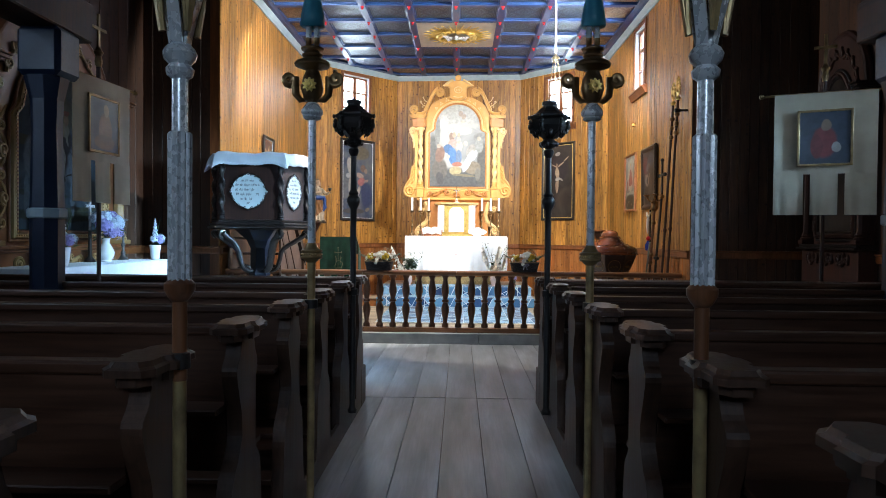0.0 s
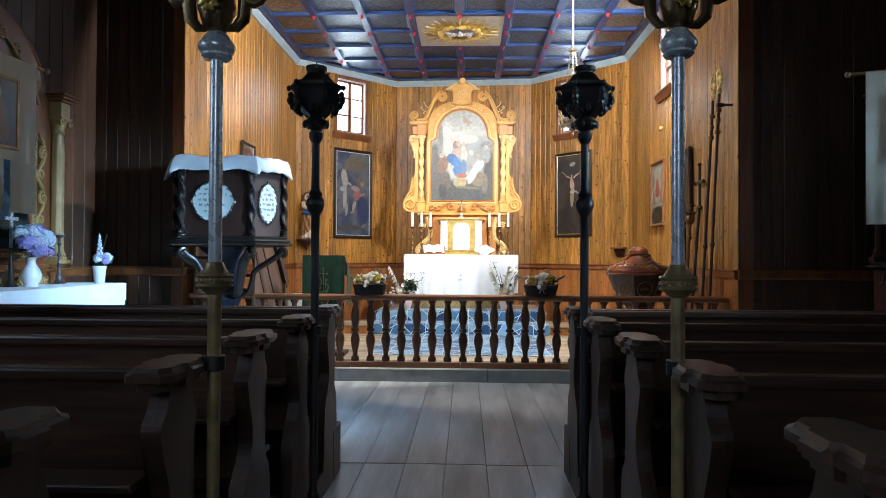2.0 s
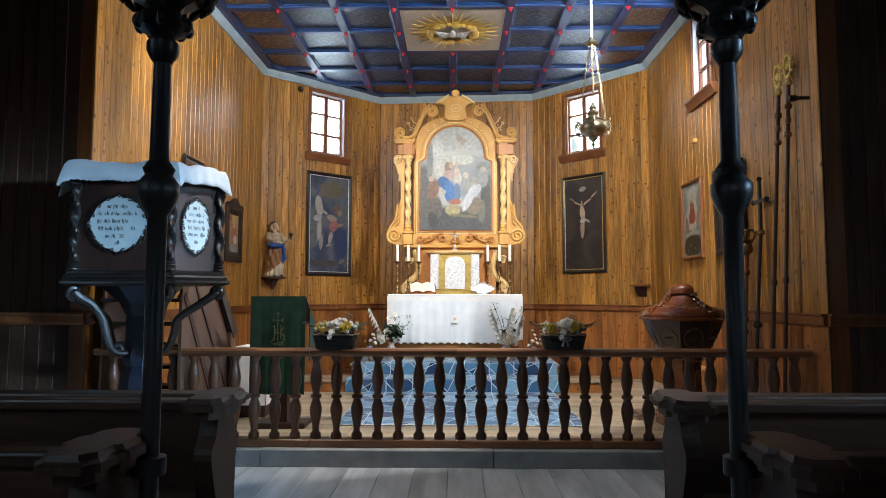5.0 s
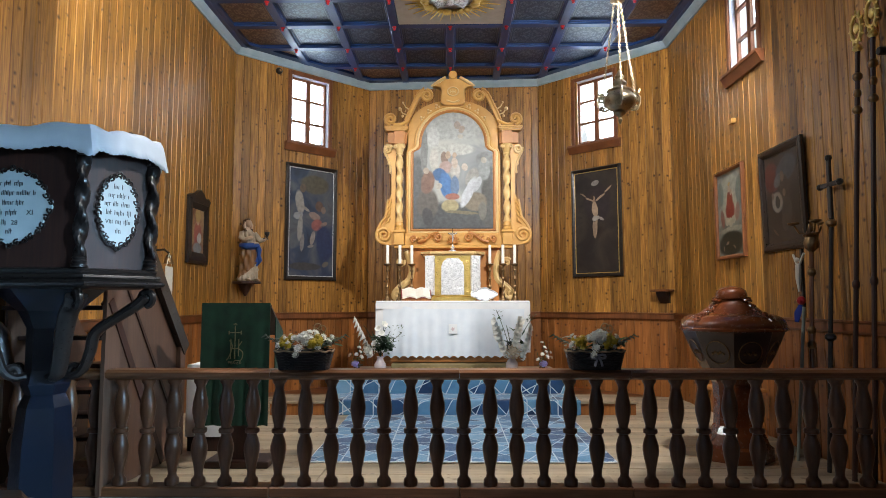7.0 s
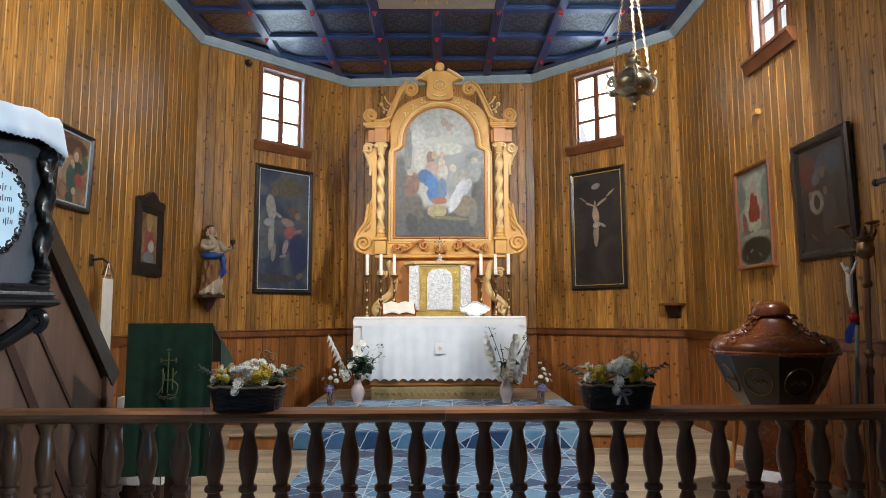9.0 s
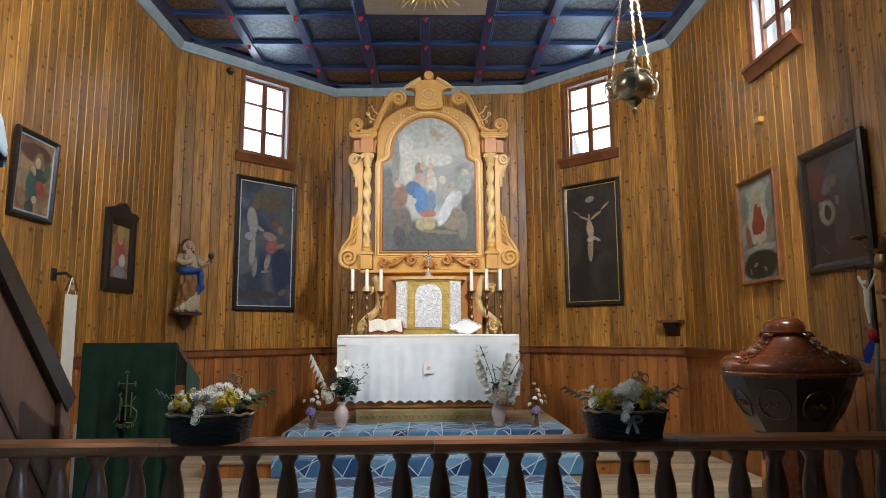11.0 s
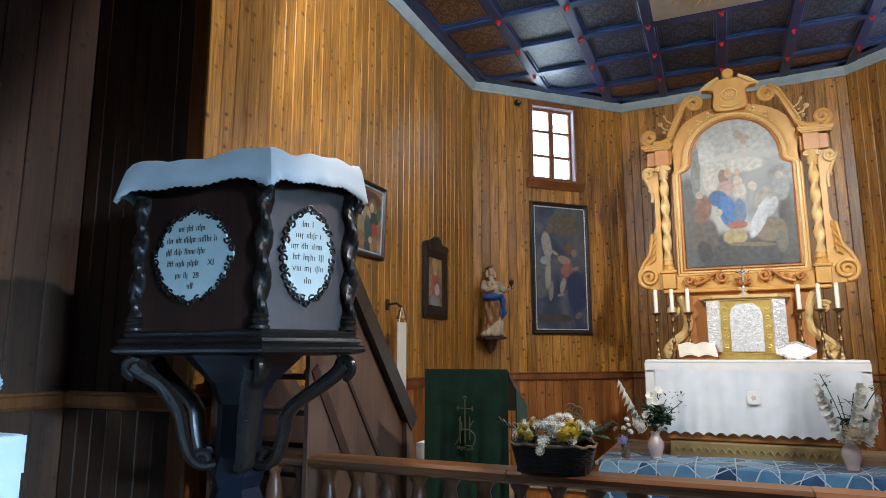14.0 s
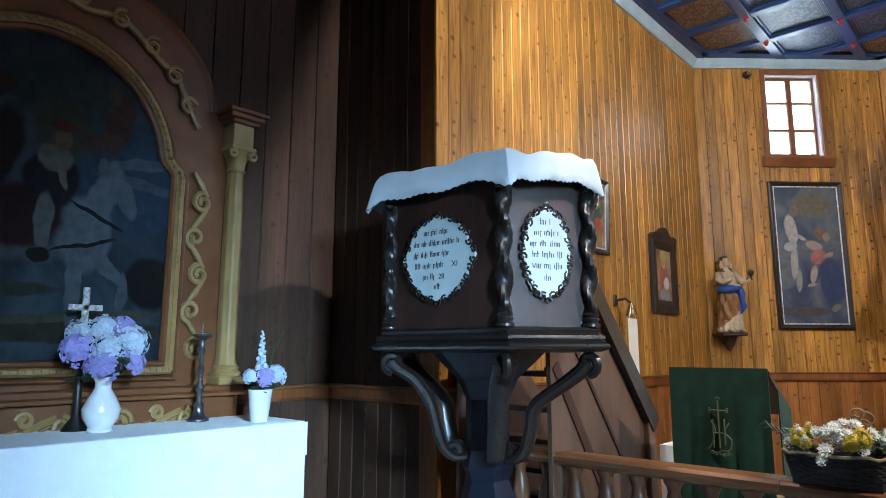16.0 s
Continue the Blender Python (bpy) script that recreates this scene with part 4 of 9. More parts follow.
# ---- nave posts ----
for x in (-2.68, 2.98):
    n = thing("nave_post", "octagonal wooden post with capital, blue daylight put into its dark colour", "post", (x, 4.5, 0.095), group="nave posts")
    bm = B()
    lathe(bm, [(0.125, 0.0), (0.125, 0.5), (0.105, 0.6), (0.105, 1.36)], 8, phase=math.pi / 8)
    part("shaft", bm, POSTB, n)
    bm = B()
    lathe(bm, [(0.11, 1.36), (0.12, 1.37), (0.12, 1.42), (0.11, 1.43)], 8, phase=math.pi / 8)
    part("band", bm, CORN, n, "pale painted band")
    bm = B()
    lathe(bm, [(0.105, 1.43), (0.092, 1.95), (0.10, 2.15), (0.135, 2.3)], 8, phase=math.pi / 8)
    part("upper_shaft", bm, POSTB, n)
    bm = B()
    box(bm, -0.13, 0.16, -0.13, 0.13, 2.3, 2.62, 0.03)
    part("capital", bm, POSTB, n)
    beam = thing("gallery_beam", "dark brown timber beam on the nave posts", "beam", (x, 4.5, 2.715), kind="structure")
    bm = B()
    box(bm, -0.14, 0.14, -6.9, 0.3, 0.0, 0.28, 0.01)
    part("timber", bm, NAVE, beam)
    bm = B()
    lathe(bm, [(0.12, 0.28), (0.12, 2.185)], 8, phase=math.pi / 8)
    part("upper_post", bm, POSTB, beam)

# ---- altar, its steps and carpet ----
for nm, y0, z0, z1, x0, x1 in (("altar_step", 11.32, CHZ, 0.29, -1.95, 2.0), ("altar_platform", 11.85, CHZ, 0.44, -1.36, 1.42)):
    n = thing(nm, "wooden altar step with worn nosing", "step", (0, y0, 0), kind="structure")
    bm = B()
    box(bm, x0, x1, 0.012, 0.53 if nm == "altar_step" else 1.75, z0, z1 - 0.03)
    part("riser", bm, DADO, n)
    bm = B()
    box(bm, x0 - 0.015, x1 + 0.015, -0.012, 0.527 if nm == "altar_step" else 1.77, z1 - 0.03, z1, 0.008, 2)
    part("tread", bm, CHFLOOR, n)


def carpet_mat():
    m = bpy.data.materials.new("blue_patchwork_carpet")
    m.use_nodes = True
    n, l = m.node_tree.nodes, m.node_tree.links
    p = n["Principled BSDF"]
    p.inputs["Roughness"].default_value = 0.95
    p.inputs["Sheen Weight"].default_value = 0.3
    tc = n.new("ShaderNodeTexCoord")
    add = n.new("ShaderNodeSeparateXYZ")
    l.new(tc.outputs["Object"], add.inputs[0])

    def mn(op, a, b=0.0):
        q = n.new("ShaderNodeMath")
        q.operation = op
        for i, v in enumerate((a, b)):
            if isinstance(v, (int, float)):
                q.inputs[i].default_value = v
            else:
                l.new(v, q.inputs[i])
        return q.outputs[0]
    u = mn("DIVIDE", add.outputs["X"], 0.33)
    v = mn("DIVIDE", mn("ADD", add.outputs["Y"], add.outputs["Z"]), 0.33)

    def lines(e):
        return mn("ABSOLUTE", mn("SUBTRACT", mn("FRACT", e), 0.5))
    ds = [lines(u), lines(v), mn("MULTIPLY", lines(mn("ADD", u, v)), 0.7), mn("MULTIPLY", lines(mn("SUBTRACT", u, mn("MULTIPLY", v, 0.5))), 0.9), mn("MULTIPLY", lines(mn("ADD", mn("MULTIPLY", u, 0.5), mn("MULTIPLY", v, -1.0))), 0.9)]
    d = ds[0]
    for e in ds[1:]:
        d = mn("MINIMUM", d, e)
    ids = None
    for k, e in enumerate((u, v, mn("ADD", u, v), mn("SUBTRACT", u, mn("MULTIPLY", v, 0.5)), mn("ADD", mn("MULTIPLY", u, 0.5), mn("MULTIPLY", v, -1.0)))):
        f = mn("MULTIPLY", mn("FLOOR", mn("ADD", e, 0.5)), 1.37 + 2.11 * k)
        ids = f if ids is None else mn("ADD", ids, f)
    wn_ = n.new("ShaderNodeTexWhiteNoise")
    wn_.noise_dimensions = "1D"
    l.new(ids, wn_.inputs["W"])
    r = n.new("ShaderNodeValToRGB")
    r.color_ramp.interpolation = "LINEAR"
    r.color_ramp.elements[0].color, r.color_ramp.elements[1].color = (0.006, 0.020, 0.062, 1), (0.30, 0.50, 0.66, 1)
    e = r.color_ramp.elements.new(0.35)
    e.color = (0.020, 0.085, 0.22, 1)
    e = r.color_ramp.elements.new(0.65)
    e.color = (0.11, 0.29, 0.48, 1)
    no = n.new("ShaderNodeTexNoise")
    no.inputs["Scale"].default_value, no.inputs["Detail"].default_value = 9, 5
    l.new(tc.outputs["Object"], no.inputs["Vector"])
    l.new(mn("ADD", mn("MULTIPLY", wn_.outputs["Value"], 0.75), mn("MULTIPLY", no.outputs["Fac"], 0.25)), r.inputs["Fac"])
    fine = n.new("ShaderNodeTexNoise")
    fine.inputs["Scale"].default_value = 300
    l.new(tc.outputs["Object"], fine.inputs["Vector"])
    dd = mn("ADD", d, mn("MULTIPLY", mn("SUBTRACT", no.outputs["Fac"], 0.5), 0.03))
    lt = mn("LESS_THAN", dd, 0.016)
    mx = n.new("ShaderNodeMix")
    mx.data_type = "RGBA"
    l.new(lt, mx.inputs["Factor"])
    l.new(r.outputs["Color"], mx.inputs["A"])
    mx.inputs["B"].default_value = (0.58, 0.68, 0.74, 1)
    l.new(mx.outputs["Result"], p.inputs["Base Color"])
    bu = n.new("ShaderNodeBump")
    bu.inputs["Strength"].default_value, bu.inputs["Distance"].default_value = 0.6, 0.004
    l.new(fine.outputs["Fac"], bu.inputs["Height"])
    l.new(bu.outputs["Normal"], p.inputs["Normal"])
    return m


CARPET = carpet_mat()
carpet = thing("carpet", "blue patchwork-patterned carpet over the altar steps", "carpet", (0.0, 0.0, 0.0))
bm = B()
prof = [(9.24, CHZ + 0.004), (11.30, CHZ + 0.004), (11.30, 0.285), (11.31, 0.293), (11.83, 0.293), (11.83, 0.437), (11.84, 0.445), (12.43, 0.445)]
off = [(9.24, CHZ + 0.012), (11.288, CHZ + 0.012), (11.285, 0.292), (11.30, 0.304), (11.815, 0.304), (11.812, 0.446), (11.83, 0.456), (12.43, 0.456)]
for x0, x1, a, b in ((-1.08, 1.26, 0, 2), (-1.335, 1.40, 1, 8)):
    o, q = off[a:b] if a else off[:2], prof[a:b] if a else prof[:2]
    nx = 12
    top = [[bm.verts.new((x0 + (x1 - x0) * i / nx, y + 0.006 * math.sin(i * 2.1 + k), z + 0.003 * math.sin(i * 1.7 + k * 2))) for i in range(nx + 1)] for k, (y, z) in enumerate(o)]
    bot = [[bm.verts.new((x0 + (x1 - x0) * i / nx, y + 0.006 * math.sin(i * 2.1 + k), z)) for i in range(nx + 1)] for k, (y, z) in enumerate(q)]
    for k in range(len(o) - 1):
        for i in range(nx):
            bm.faces.new((top[k][i], top[k][i + 1], top[k + 1][i + 1], top[k + 1][i]))
        for i, e in ((0, 1), (nx, -1)):
            bm.faces.new((top[k][i], top[k + 1][i], bot[k + 1][i], bot[k][i]))
    for i in range(nx):
        bm.faces.new((bot[0][i], bot[0][i + 1], top[0][i + 1], top[0][i]))
bmesh.ops.recalc_face_normals(bm, faces=bm.faces)
part("carpet_runner", bm, CARPET, carpet)
bm = B()
tube(bm, [(-1.08, 9.24, CHZ + 0.008), (-1.08, 11.28, CHZ + 0.008)], 0.006, 6)
tube(bm, [(1.26, 9.24, CHZ + 0.008), (1.26, 11.28, CHZ + 0.008)], 0.006, 6)
tube(bm, [(-1.08, 9.24, CHZ + 0.008), (1.26, 9.24, CHZ + 0.008)], 0.006, 6)
part("bound_edge", bm, WHITE, carpet, "pale bound edge")

AX = 0.035
altar = thing("altar", "wooden altar table with carved ochre base", "altar", (AX, 12.44, 0.44))
bm = B()
box(bm, -0.93, 0.93, 0.03, 0.64, 0.16, 0.90, 0.01)
part("altar_body", bm, OCHRED, altar)
# plinth and relief: shade below the cloth is put into their dull olive colours
bm = B()
box(bm, -0.78, 0.78, 0.0, 0.68, 0.0, 0.15, 0.012)
part("altar_base", bm, colour_mat("shaded_olive_gilding", (0.34, 0.26, 0.12), (0.24, 0.18, 0.08), 0.5, 0, 6, 0.15, 50), altar, "gilt plinth with shade in its dull olive colour")
bm = B()
for k in range(22):
    x = -0.72 + k * 1.44 / 21
    tube(bm, [(x - 0.03, -0.004, 0.05), (x - 0.015, -0.01, 0.085), (x, -0.012, 0.10), (x + 0.015, -0.01, 0.085), (x + 0.03, -0.004, 0.05)], 0.008, 6)
part("base_ornament", bm, colour_mat("shaded_gilt_relief", (0.42, 0.31, 0.13), (0.30, 0.22, 0.09), 0.45, 0, 6, 0.15, 50), altar, smooth=True)
# cloth: a top with a rounded edge, a straight band, a thin hanging front with a scalloped hem
cloth = thing("altar_cloth", "white linen altar cloth with scalloped lace hem", "altar cloth", (AX, 12.44, 1.345))
bm = B()
box(bm, -0.975, 0.975, -0.012, 0.66, -0.005, 0.03, 0.014, 3)
part("cloth_top", bm, WHITE, cloth, smooth=True)


def drape(bm, x0, x1, z0, z1, y, folds, amp, nx=90, nz=14, scallop=0.0, teeth=12, thick=0.003):
    rows = []
    for j in range(nz + 1):
        f = j / nz
        row = []
        for i in range(nx + 1):
            u = i / nx
            hem = scallop * abs(math.sin(math.pi * teeth * u)) * f * f
            yy = y - amp * f * (math.sin(folds * u * 6.28 + 1.3 * math.sin(7 * u)) + 0.5 * math.sin(folds * 2.3 * u * 6.28 + 2))
            row.append((x0 + (x1 - x0) * u, yy, z0 + (z1 - z0) * f + hem - scallop * f * f))
        rows.append(row)
    fr = [[bm.verts.new(p) for p in r] for r in rows]
    bk = [[bm.verts.new((p[0], p[1] + thick, p[2])) for p in r] for r in rows]
    for a, b in ((j, i) for j in range(nz) for i in range(nx)):
        bm.faces.new((fr[a][b], fr[a][b + 1], fr[a + 1][b + 1], fr[a + 1][b]))
        bm.faces.new((bk[a][b + 1], bk[a][b], bk[a + 1][b], bk[a + 1][b + 1]))
    for b in range(nx):
        bm.faces.new((fr[nz][b], fr[nz][b + 1], bk[nz][b + 1], bk[nz][b]))
    for a in range(nz):
        bm.faces.new((fr[a][0], fr[a + 1][0], bk[a + 1][0], bk[a][0]))
        bm.faces.new((fr[a + 1][nx], fr[a][nx], bk[a][nx], bk[a + 1][nx]))
    bmesh.ops.recalc_face_normals(bm, faces=bm.faces)
    return bm


bm = drape(B(), -0.88, 0.90, 0.0, -0.66, -0.020, 6, 0.012, 160, 16, 0.03, 17)
part("lace_front", bm, CLOTHB, cloth, "thin white lace front with scallops", True)
bm = drape(B(), -0.976, 0.976, 0.0, -0.075, -0.022, 3, 0.002, 40, 4)
part("cloth_band", bm, WHITE, cloth, smooth=True)
for s in (-1, 1):
    bm = drape(B(), 0.0, 0.64, 0.0, -0.52, 0.0, 2, 0.006, 30, 10, 0.02, 5)
    part("side_drop", turned(bm, Matrix.Translation((s * 0.978, 0.0, 0)) @ Matrix.Rotation(math.pi / 2, 4, "Z")), WHITE, cloth, smooth=True)
    bm = drape(B(), s * 0.975, s * 0.855, 0.0, -0.62, -0.006, 1, 0.003, 8, 8)
    part("front_edge", bm, WHITE, cloth, smooth=True)
bm = B()
box(bm, -0.055, 0.055, -0.046, -0.040, -0.385, -0.265, 0.002)
patch = part("embroidered_patch", bm, WHITE, cloth, "small white embroidered square")
bm = B()
lathe(bm, [(0.026, 0.0), (0.022, 0.002), (0.006, 0.003)], 30, flute=5, depth=0.35)
turned(bm, Matrix.Translation((0, -0.046, -0.325)) @ Matrix.Rotation(math.pi / 2, 4, "X"))
part("embroidered_emblem", bm, colour_mat("pale_pink_embroidery", (0.66, 0.52, 0.52), (0.70, 0.60, 0.60), 0.8), patch, "small pink embroidered emblem")

# tabernacle
tab = thing("tabernacle", "silver-relief tabernacle with gilt borders on the altar", "tabernacle", (AX, 12.72, 1.376))
bm = B()
box(bm, -0.30, 0.30, 0.0, 0.36, 0.0, 0.05, 0.006)
box(bm, -0.27, 0.27, 0.02, 0.36, 0.05, 0.07, 0.006)
part("foot", bm, GOLD, tab)
bm = B()
prism(bm, [(-0.36, 0.12), (-0.27, 0.03), (0.27, 0.03), (0.36, 0.12), (0.36, 0.36), (-0.36, 0.36)], 0.07, 0.60, "xy")
part("casing", bm, GOLD, tab)
rnd = random.Random(5)


def relief(bm, x0, x1, z0, z1, y, n, r, slope=0.0):
    for _ in range(n):
        x, z = rnd.uniform(x0, x1), rnd.uniform(z0, z1)
        q = spiral(x, z, rnd.uniform(0.4, 1) * r, r * 0.15, rnd.uniform(0, 6.28), rnd.choice((-1, 1)) * rnd.uniform(0.5, 0.9), 7)
        tube(bm, [(a, y + slope * abs(a), b) for a, b in q], r * 0.28, 5, [0.5, 0.8, 1, 1.1, 1.1, 1, 0.8, 0.6])


bm = B()
prism(bm, [(-0.15, 0.08), (0.15, 0.08), (0.15, 0.45), (0.13, 0.51), (0.075, 0.56), (-0.075, 0.56), (-0.13, 0.51), (-0.15, 0.45)], 0.008, 0.03, "xz")
relief(bm, -0.13, 0.13, 0.10, 0.53, 0.006, 84, 0.026)
part("door", bm, TABSILVER, tab, "embossed bright silver door", True)
for s in (-1, 1):
    bm = B()
    box(bm, s * 0.305 - 0.062, s * 0.305 + 0.062, 0.012, 0.09, 0.075, 0.595)
    relief(bm, s * 0.305 - 0.045, s * 0.305 + 0.045, 0.09, 0.58, 0.010, 44, 0.028)
    turned(bm, Matrix.Translation((s * 0.305, 0.02, 0)) @ Matrix.Rotation(s * 0.35, 4, "Z") @ Matrix.Translation((-s * 0.305, -0.02, 0)))
    part("side_relief", bm, TABSILVER, tab, smooth=True)
    for k in range(5):
        bm = B()
        for j in range(6):
            a = math.pi / 3 * j
            ball(bm, (s * 0.195 + 0.016 * math.cos(a), 0.028, 0.13 + k * 0.095 + 0.016 * math.sin(a)), 0.011, 6, 4, (1, 0.6, 1))
        part("gilt_rosette", bm, GOLD, tab, smooth=True)
bm = B()
prism(bm, [(-0.43, 0.14), (-0.30, -0.01), (0.30, -0.01), (0.43, 0.14), (0.43, 0.36), (-0.43, 0.36)], 0.62, 0.65, "xy")
prism(bm, [(-0.39, 0.13), (-0.285, 0.015), (0.285, 0.015), (0.39, 0.13), (0.39, 0.36), (-0.39, 0.36)], 0.598, 0.622, "xy")
part("cornice", bm, CREAM, tab)
cru = thing("altar_crucifix", "small brass crucifix standing on the tabernacle", "crucifix", (AX, 12.80, 2.026))
bm = B()
lathe(bm, [(0.055, 0.0), (0.05, 0.012), (0.02, 0.03), (0.028, 0.055), (0.012, 0.075), (0.012, 0.10)], 12)
part("foot", bm, SILVER, cru, smooth=True)
bm = B()
box(bm, -0.007, 0.007, -0.006, 0.006, 0.09, 0.32, 0.002)
box(bm, -0.065, 0.065, -0.006, 0.006, 0.235, 0.25, 0.002)
part("cross", bm, BRONZE, cru)
bm = B()
tube(bm, [(0, -0.01, 0.13), (0.004, -0.014, 0.18), (0, -0.012, 0.225)], 0.010, 6, [0.5, 0.9, 1])
for s in (-1, 1):
    tube(bm, [(0, -0.012, 0.22), (s * 0.055, -0.01, 0.255)], 0.005, 5)
ball(bm, (0, -0.014, 0.245), 0.011, 6, 5)
part("corpus", bm, SILVER, cru, smooth=True)


def candlestick(x, y, z, h, candle, mat, label, group, lit=True):
    n = thing("candlestick", label, "candlestick", (x, y, z), group=group)
    bm = B()
    k = h / 0.45
    lathe(bm, [(0.055, 0.0), (0.055, 0.012), (0.035, 0.03 * k), (0.022, 0.06 * k), (0.028, 0.08 * k), (0.014, 0.10 * k), (0.013, 0.14 * k), (0.026, 0.165 * k), (0.013, 0.19 * k), (0.011, 0.24 * k), (0.022, 0.26 * k), (0.011, 0.28 * k), (0.011, 0.34 * k), (0.024, 0.36 * k), (0.012, 0.38 * k),
               (0.018, 0.41 * k), (0.05, 0.43 * k), (0.052, 0.44 * k), (0.02, 0.445 * k)], 14)
    part("stem", bm, mat, n, smooth=True)
    if candle:
        bm = B()
        lathe(bm, [(0.021, 0.44 * k), (0.021, 0.44 * k + candle - 0.006), (0.016, 0.44 * k + candle)], 14)
        part("candle", bm, WAX, n, "ivory wax candle", True)
    else:
        bm = B()
        lathe(bm, [(0.005, 0.44 * k), (0.002, 0.44 * k + 0.06)], 6)
        part("pricket", bm, mat, n)
    return n


for x in (-0.838, -0.673, -0.515, 0.535, 0.708, 0.865):
    candlestick(x, 12.86 if abs(x) > 0.6 else 12.9, 1.376, 0.505, 0.255, BRONZE, "brass altar candlestick with an ivory candle", "altar candlesticks")
bk = thing("missal", "open book with cream pages on a slanted stand", "book", (-0.44, 12.60, 1.376), rz=6)
bm = B()
prism(bm, [(-0.10, 0.0), (0.12, 0.0), (0.12, 0.13), (-0.10, 0.03)], -0.19, 0.19, "yz")
part("book_stand", bm, DADO, bk)
bm = B()
for s in (-1, 1):
    for k in range(6):
        u0, u1 = k / 6, (k + 1) / 6
        f = lambda u: 0.024 * math.sin(math.pi * min(1, u * 1.15)) + 0.012
        p = [(s * 0.18 * u0, -0.12, 0.03 + f(u0)), (s * 0.18 * u1, -0.12, 0.03 + f(u1)), (s * 0.18 * u1, 0.13, 0.142 + f(u1)), (s * 0.18 * u0, 0.13, 0.142 + f(u0))]
        v = [bm.verts.new(q) for q in p] + [bm.verts.new((q[0], q[1], q[2] - 0.018)) for q in p]
        for w in ((0, 1, 2, 3), (7, 6, 5, 4), (0, 4, 5, 1), (3, 2, 6, 7), (1, 5, 6, 2), (0, 3, 7, 4)):
            bm.faces.new([v[i] for i in w])
bmesh.ops.recalc_face_normals(bm, faces=bm.faces)
part("pages", bm, WAX, bk)
bm = B()
box(bm, -0.195, 0.195, -0.13, 0.135, 0.0, 0.012, 0.003)
turned(bm, Matrix.Translation((0, 0, 0.088)) @ Matrix.Rotation(math.atan2(0.112, 0.25), 4, "X") @ Matrix.Translation((0, 0, -0.006)))
part("cover", bm, colour_mat("red_leather", (0.22, 0.03, 0.025), (0.15, 0.02, 0.02), 0.5), bk, "dark red leather cover")
pl = thing("altar_card", "white altar card in an ornate brass frame", "altar card", (0.44, 12.60, 1.376))
out = []
for k in range(40):
    a = 2 * math.pi * k / 40
    r = 1 + 0.10 * math.cos(4 * a) + 0.04 * math.cos(9 * a)
    out.append((0.155 * r * math.cos(a), 0.088 + 0.078 * r * math.sin(a)))
bm = prism(B(), out, 0.0, 0.012, "xz")
part("card", turned(bm, Matrix.Rotation(-0.35, 4, "X")), WHITE, pl)
bm = tube(B(), [(a, -0.002, b) for a, b in out + out[:2]], 0.010, 6)
part("frame", turned(bm, Matrix.Rotation(-0.35, 4, "X")), SILVER, pl, smooth=True)

# ---- painted pictures ----


def canvas_mat(name, cols, scale=3.0, rough=0.35):
    m = bpy.data.materials.new(name)
    m.use_nodes = True
    n, l = m.node_tree.nodes, m.node_tree.links
    p = n["Principled BSDF"]
    p.inputs["Roughness"].default_value = rough
    tc, no, r = n.new("ShaderNodeTexCoord"), n.new("ShaderNodeTexNoise"), n.new("ShaderNodeValToRGB")
    no.inputs["Scale"].default_value, no.inputs["Detail"].default_value, no.inputs["Distortion"].default_value = scale, 6, 0.8
    l.new(tc.outputs["Object"], no.inputs["Vector"])
    k = len(cols)
    r.color_ramp.elements[0].position, r.color_ramp.elements[0].color = 0.28, (*cols[0], 1)
    r.color_ramp.elements[1].position, r.color_ramp.elements[1].color = 0.74, (*cols[-1], 1)
    for i in range(1, k - 1):
        r.color_ramp.elements.new(0.28 + 0.46 * i / (k - 1)).color = (*cols[i], 1)
    l.new(no.outputs["Fac"], r.inputs["Fac"])
    l.new(r.outputs["Color"], p.inputs["Base Color"])
    f, bu = n.new("ShaderNodeTexNoise"), n.new("ShaderNodeBump")
    f.inputs["Scale"].default_value = 160
    l.new(tc.outputs["Object"], f.inputs["Vector"])
    bu.inputs["Strength"].default_value, bu.inputs["Distance"].default_value = 0.2, 0.002
    l.new(f.outputs["Fac"], bu.inputs["Height"])
    l.new(bu.outputs["Normal"], p.inputs["Normal"])
    return m


def paint(name, c, k=0.6, rough=0.4):
    return colour_mat("oil_" + name, c, [v * k for v in c], rough, 0, 9, 0.15, 120)


FLESH, PBLUE, PROSE, PWHITE, PBROWN, PGREY, PGOLD, PDARK = ((0.46, 0.34, 0.24), (0.035, 0.085, 0.20), (0.30, 0.075, 0.06), (0.50, 0.50, 0.47), (0.12, 0.08, 0.05), (0.22, 0.24, 0.25), (0.42, 0.30, 0.11), (0.030, 0.036, 0.048))


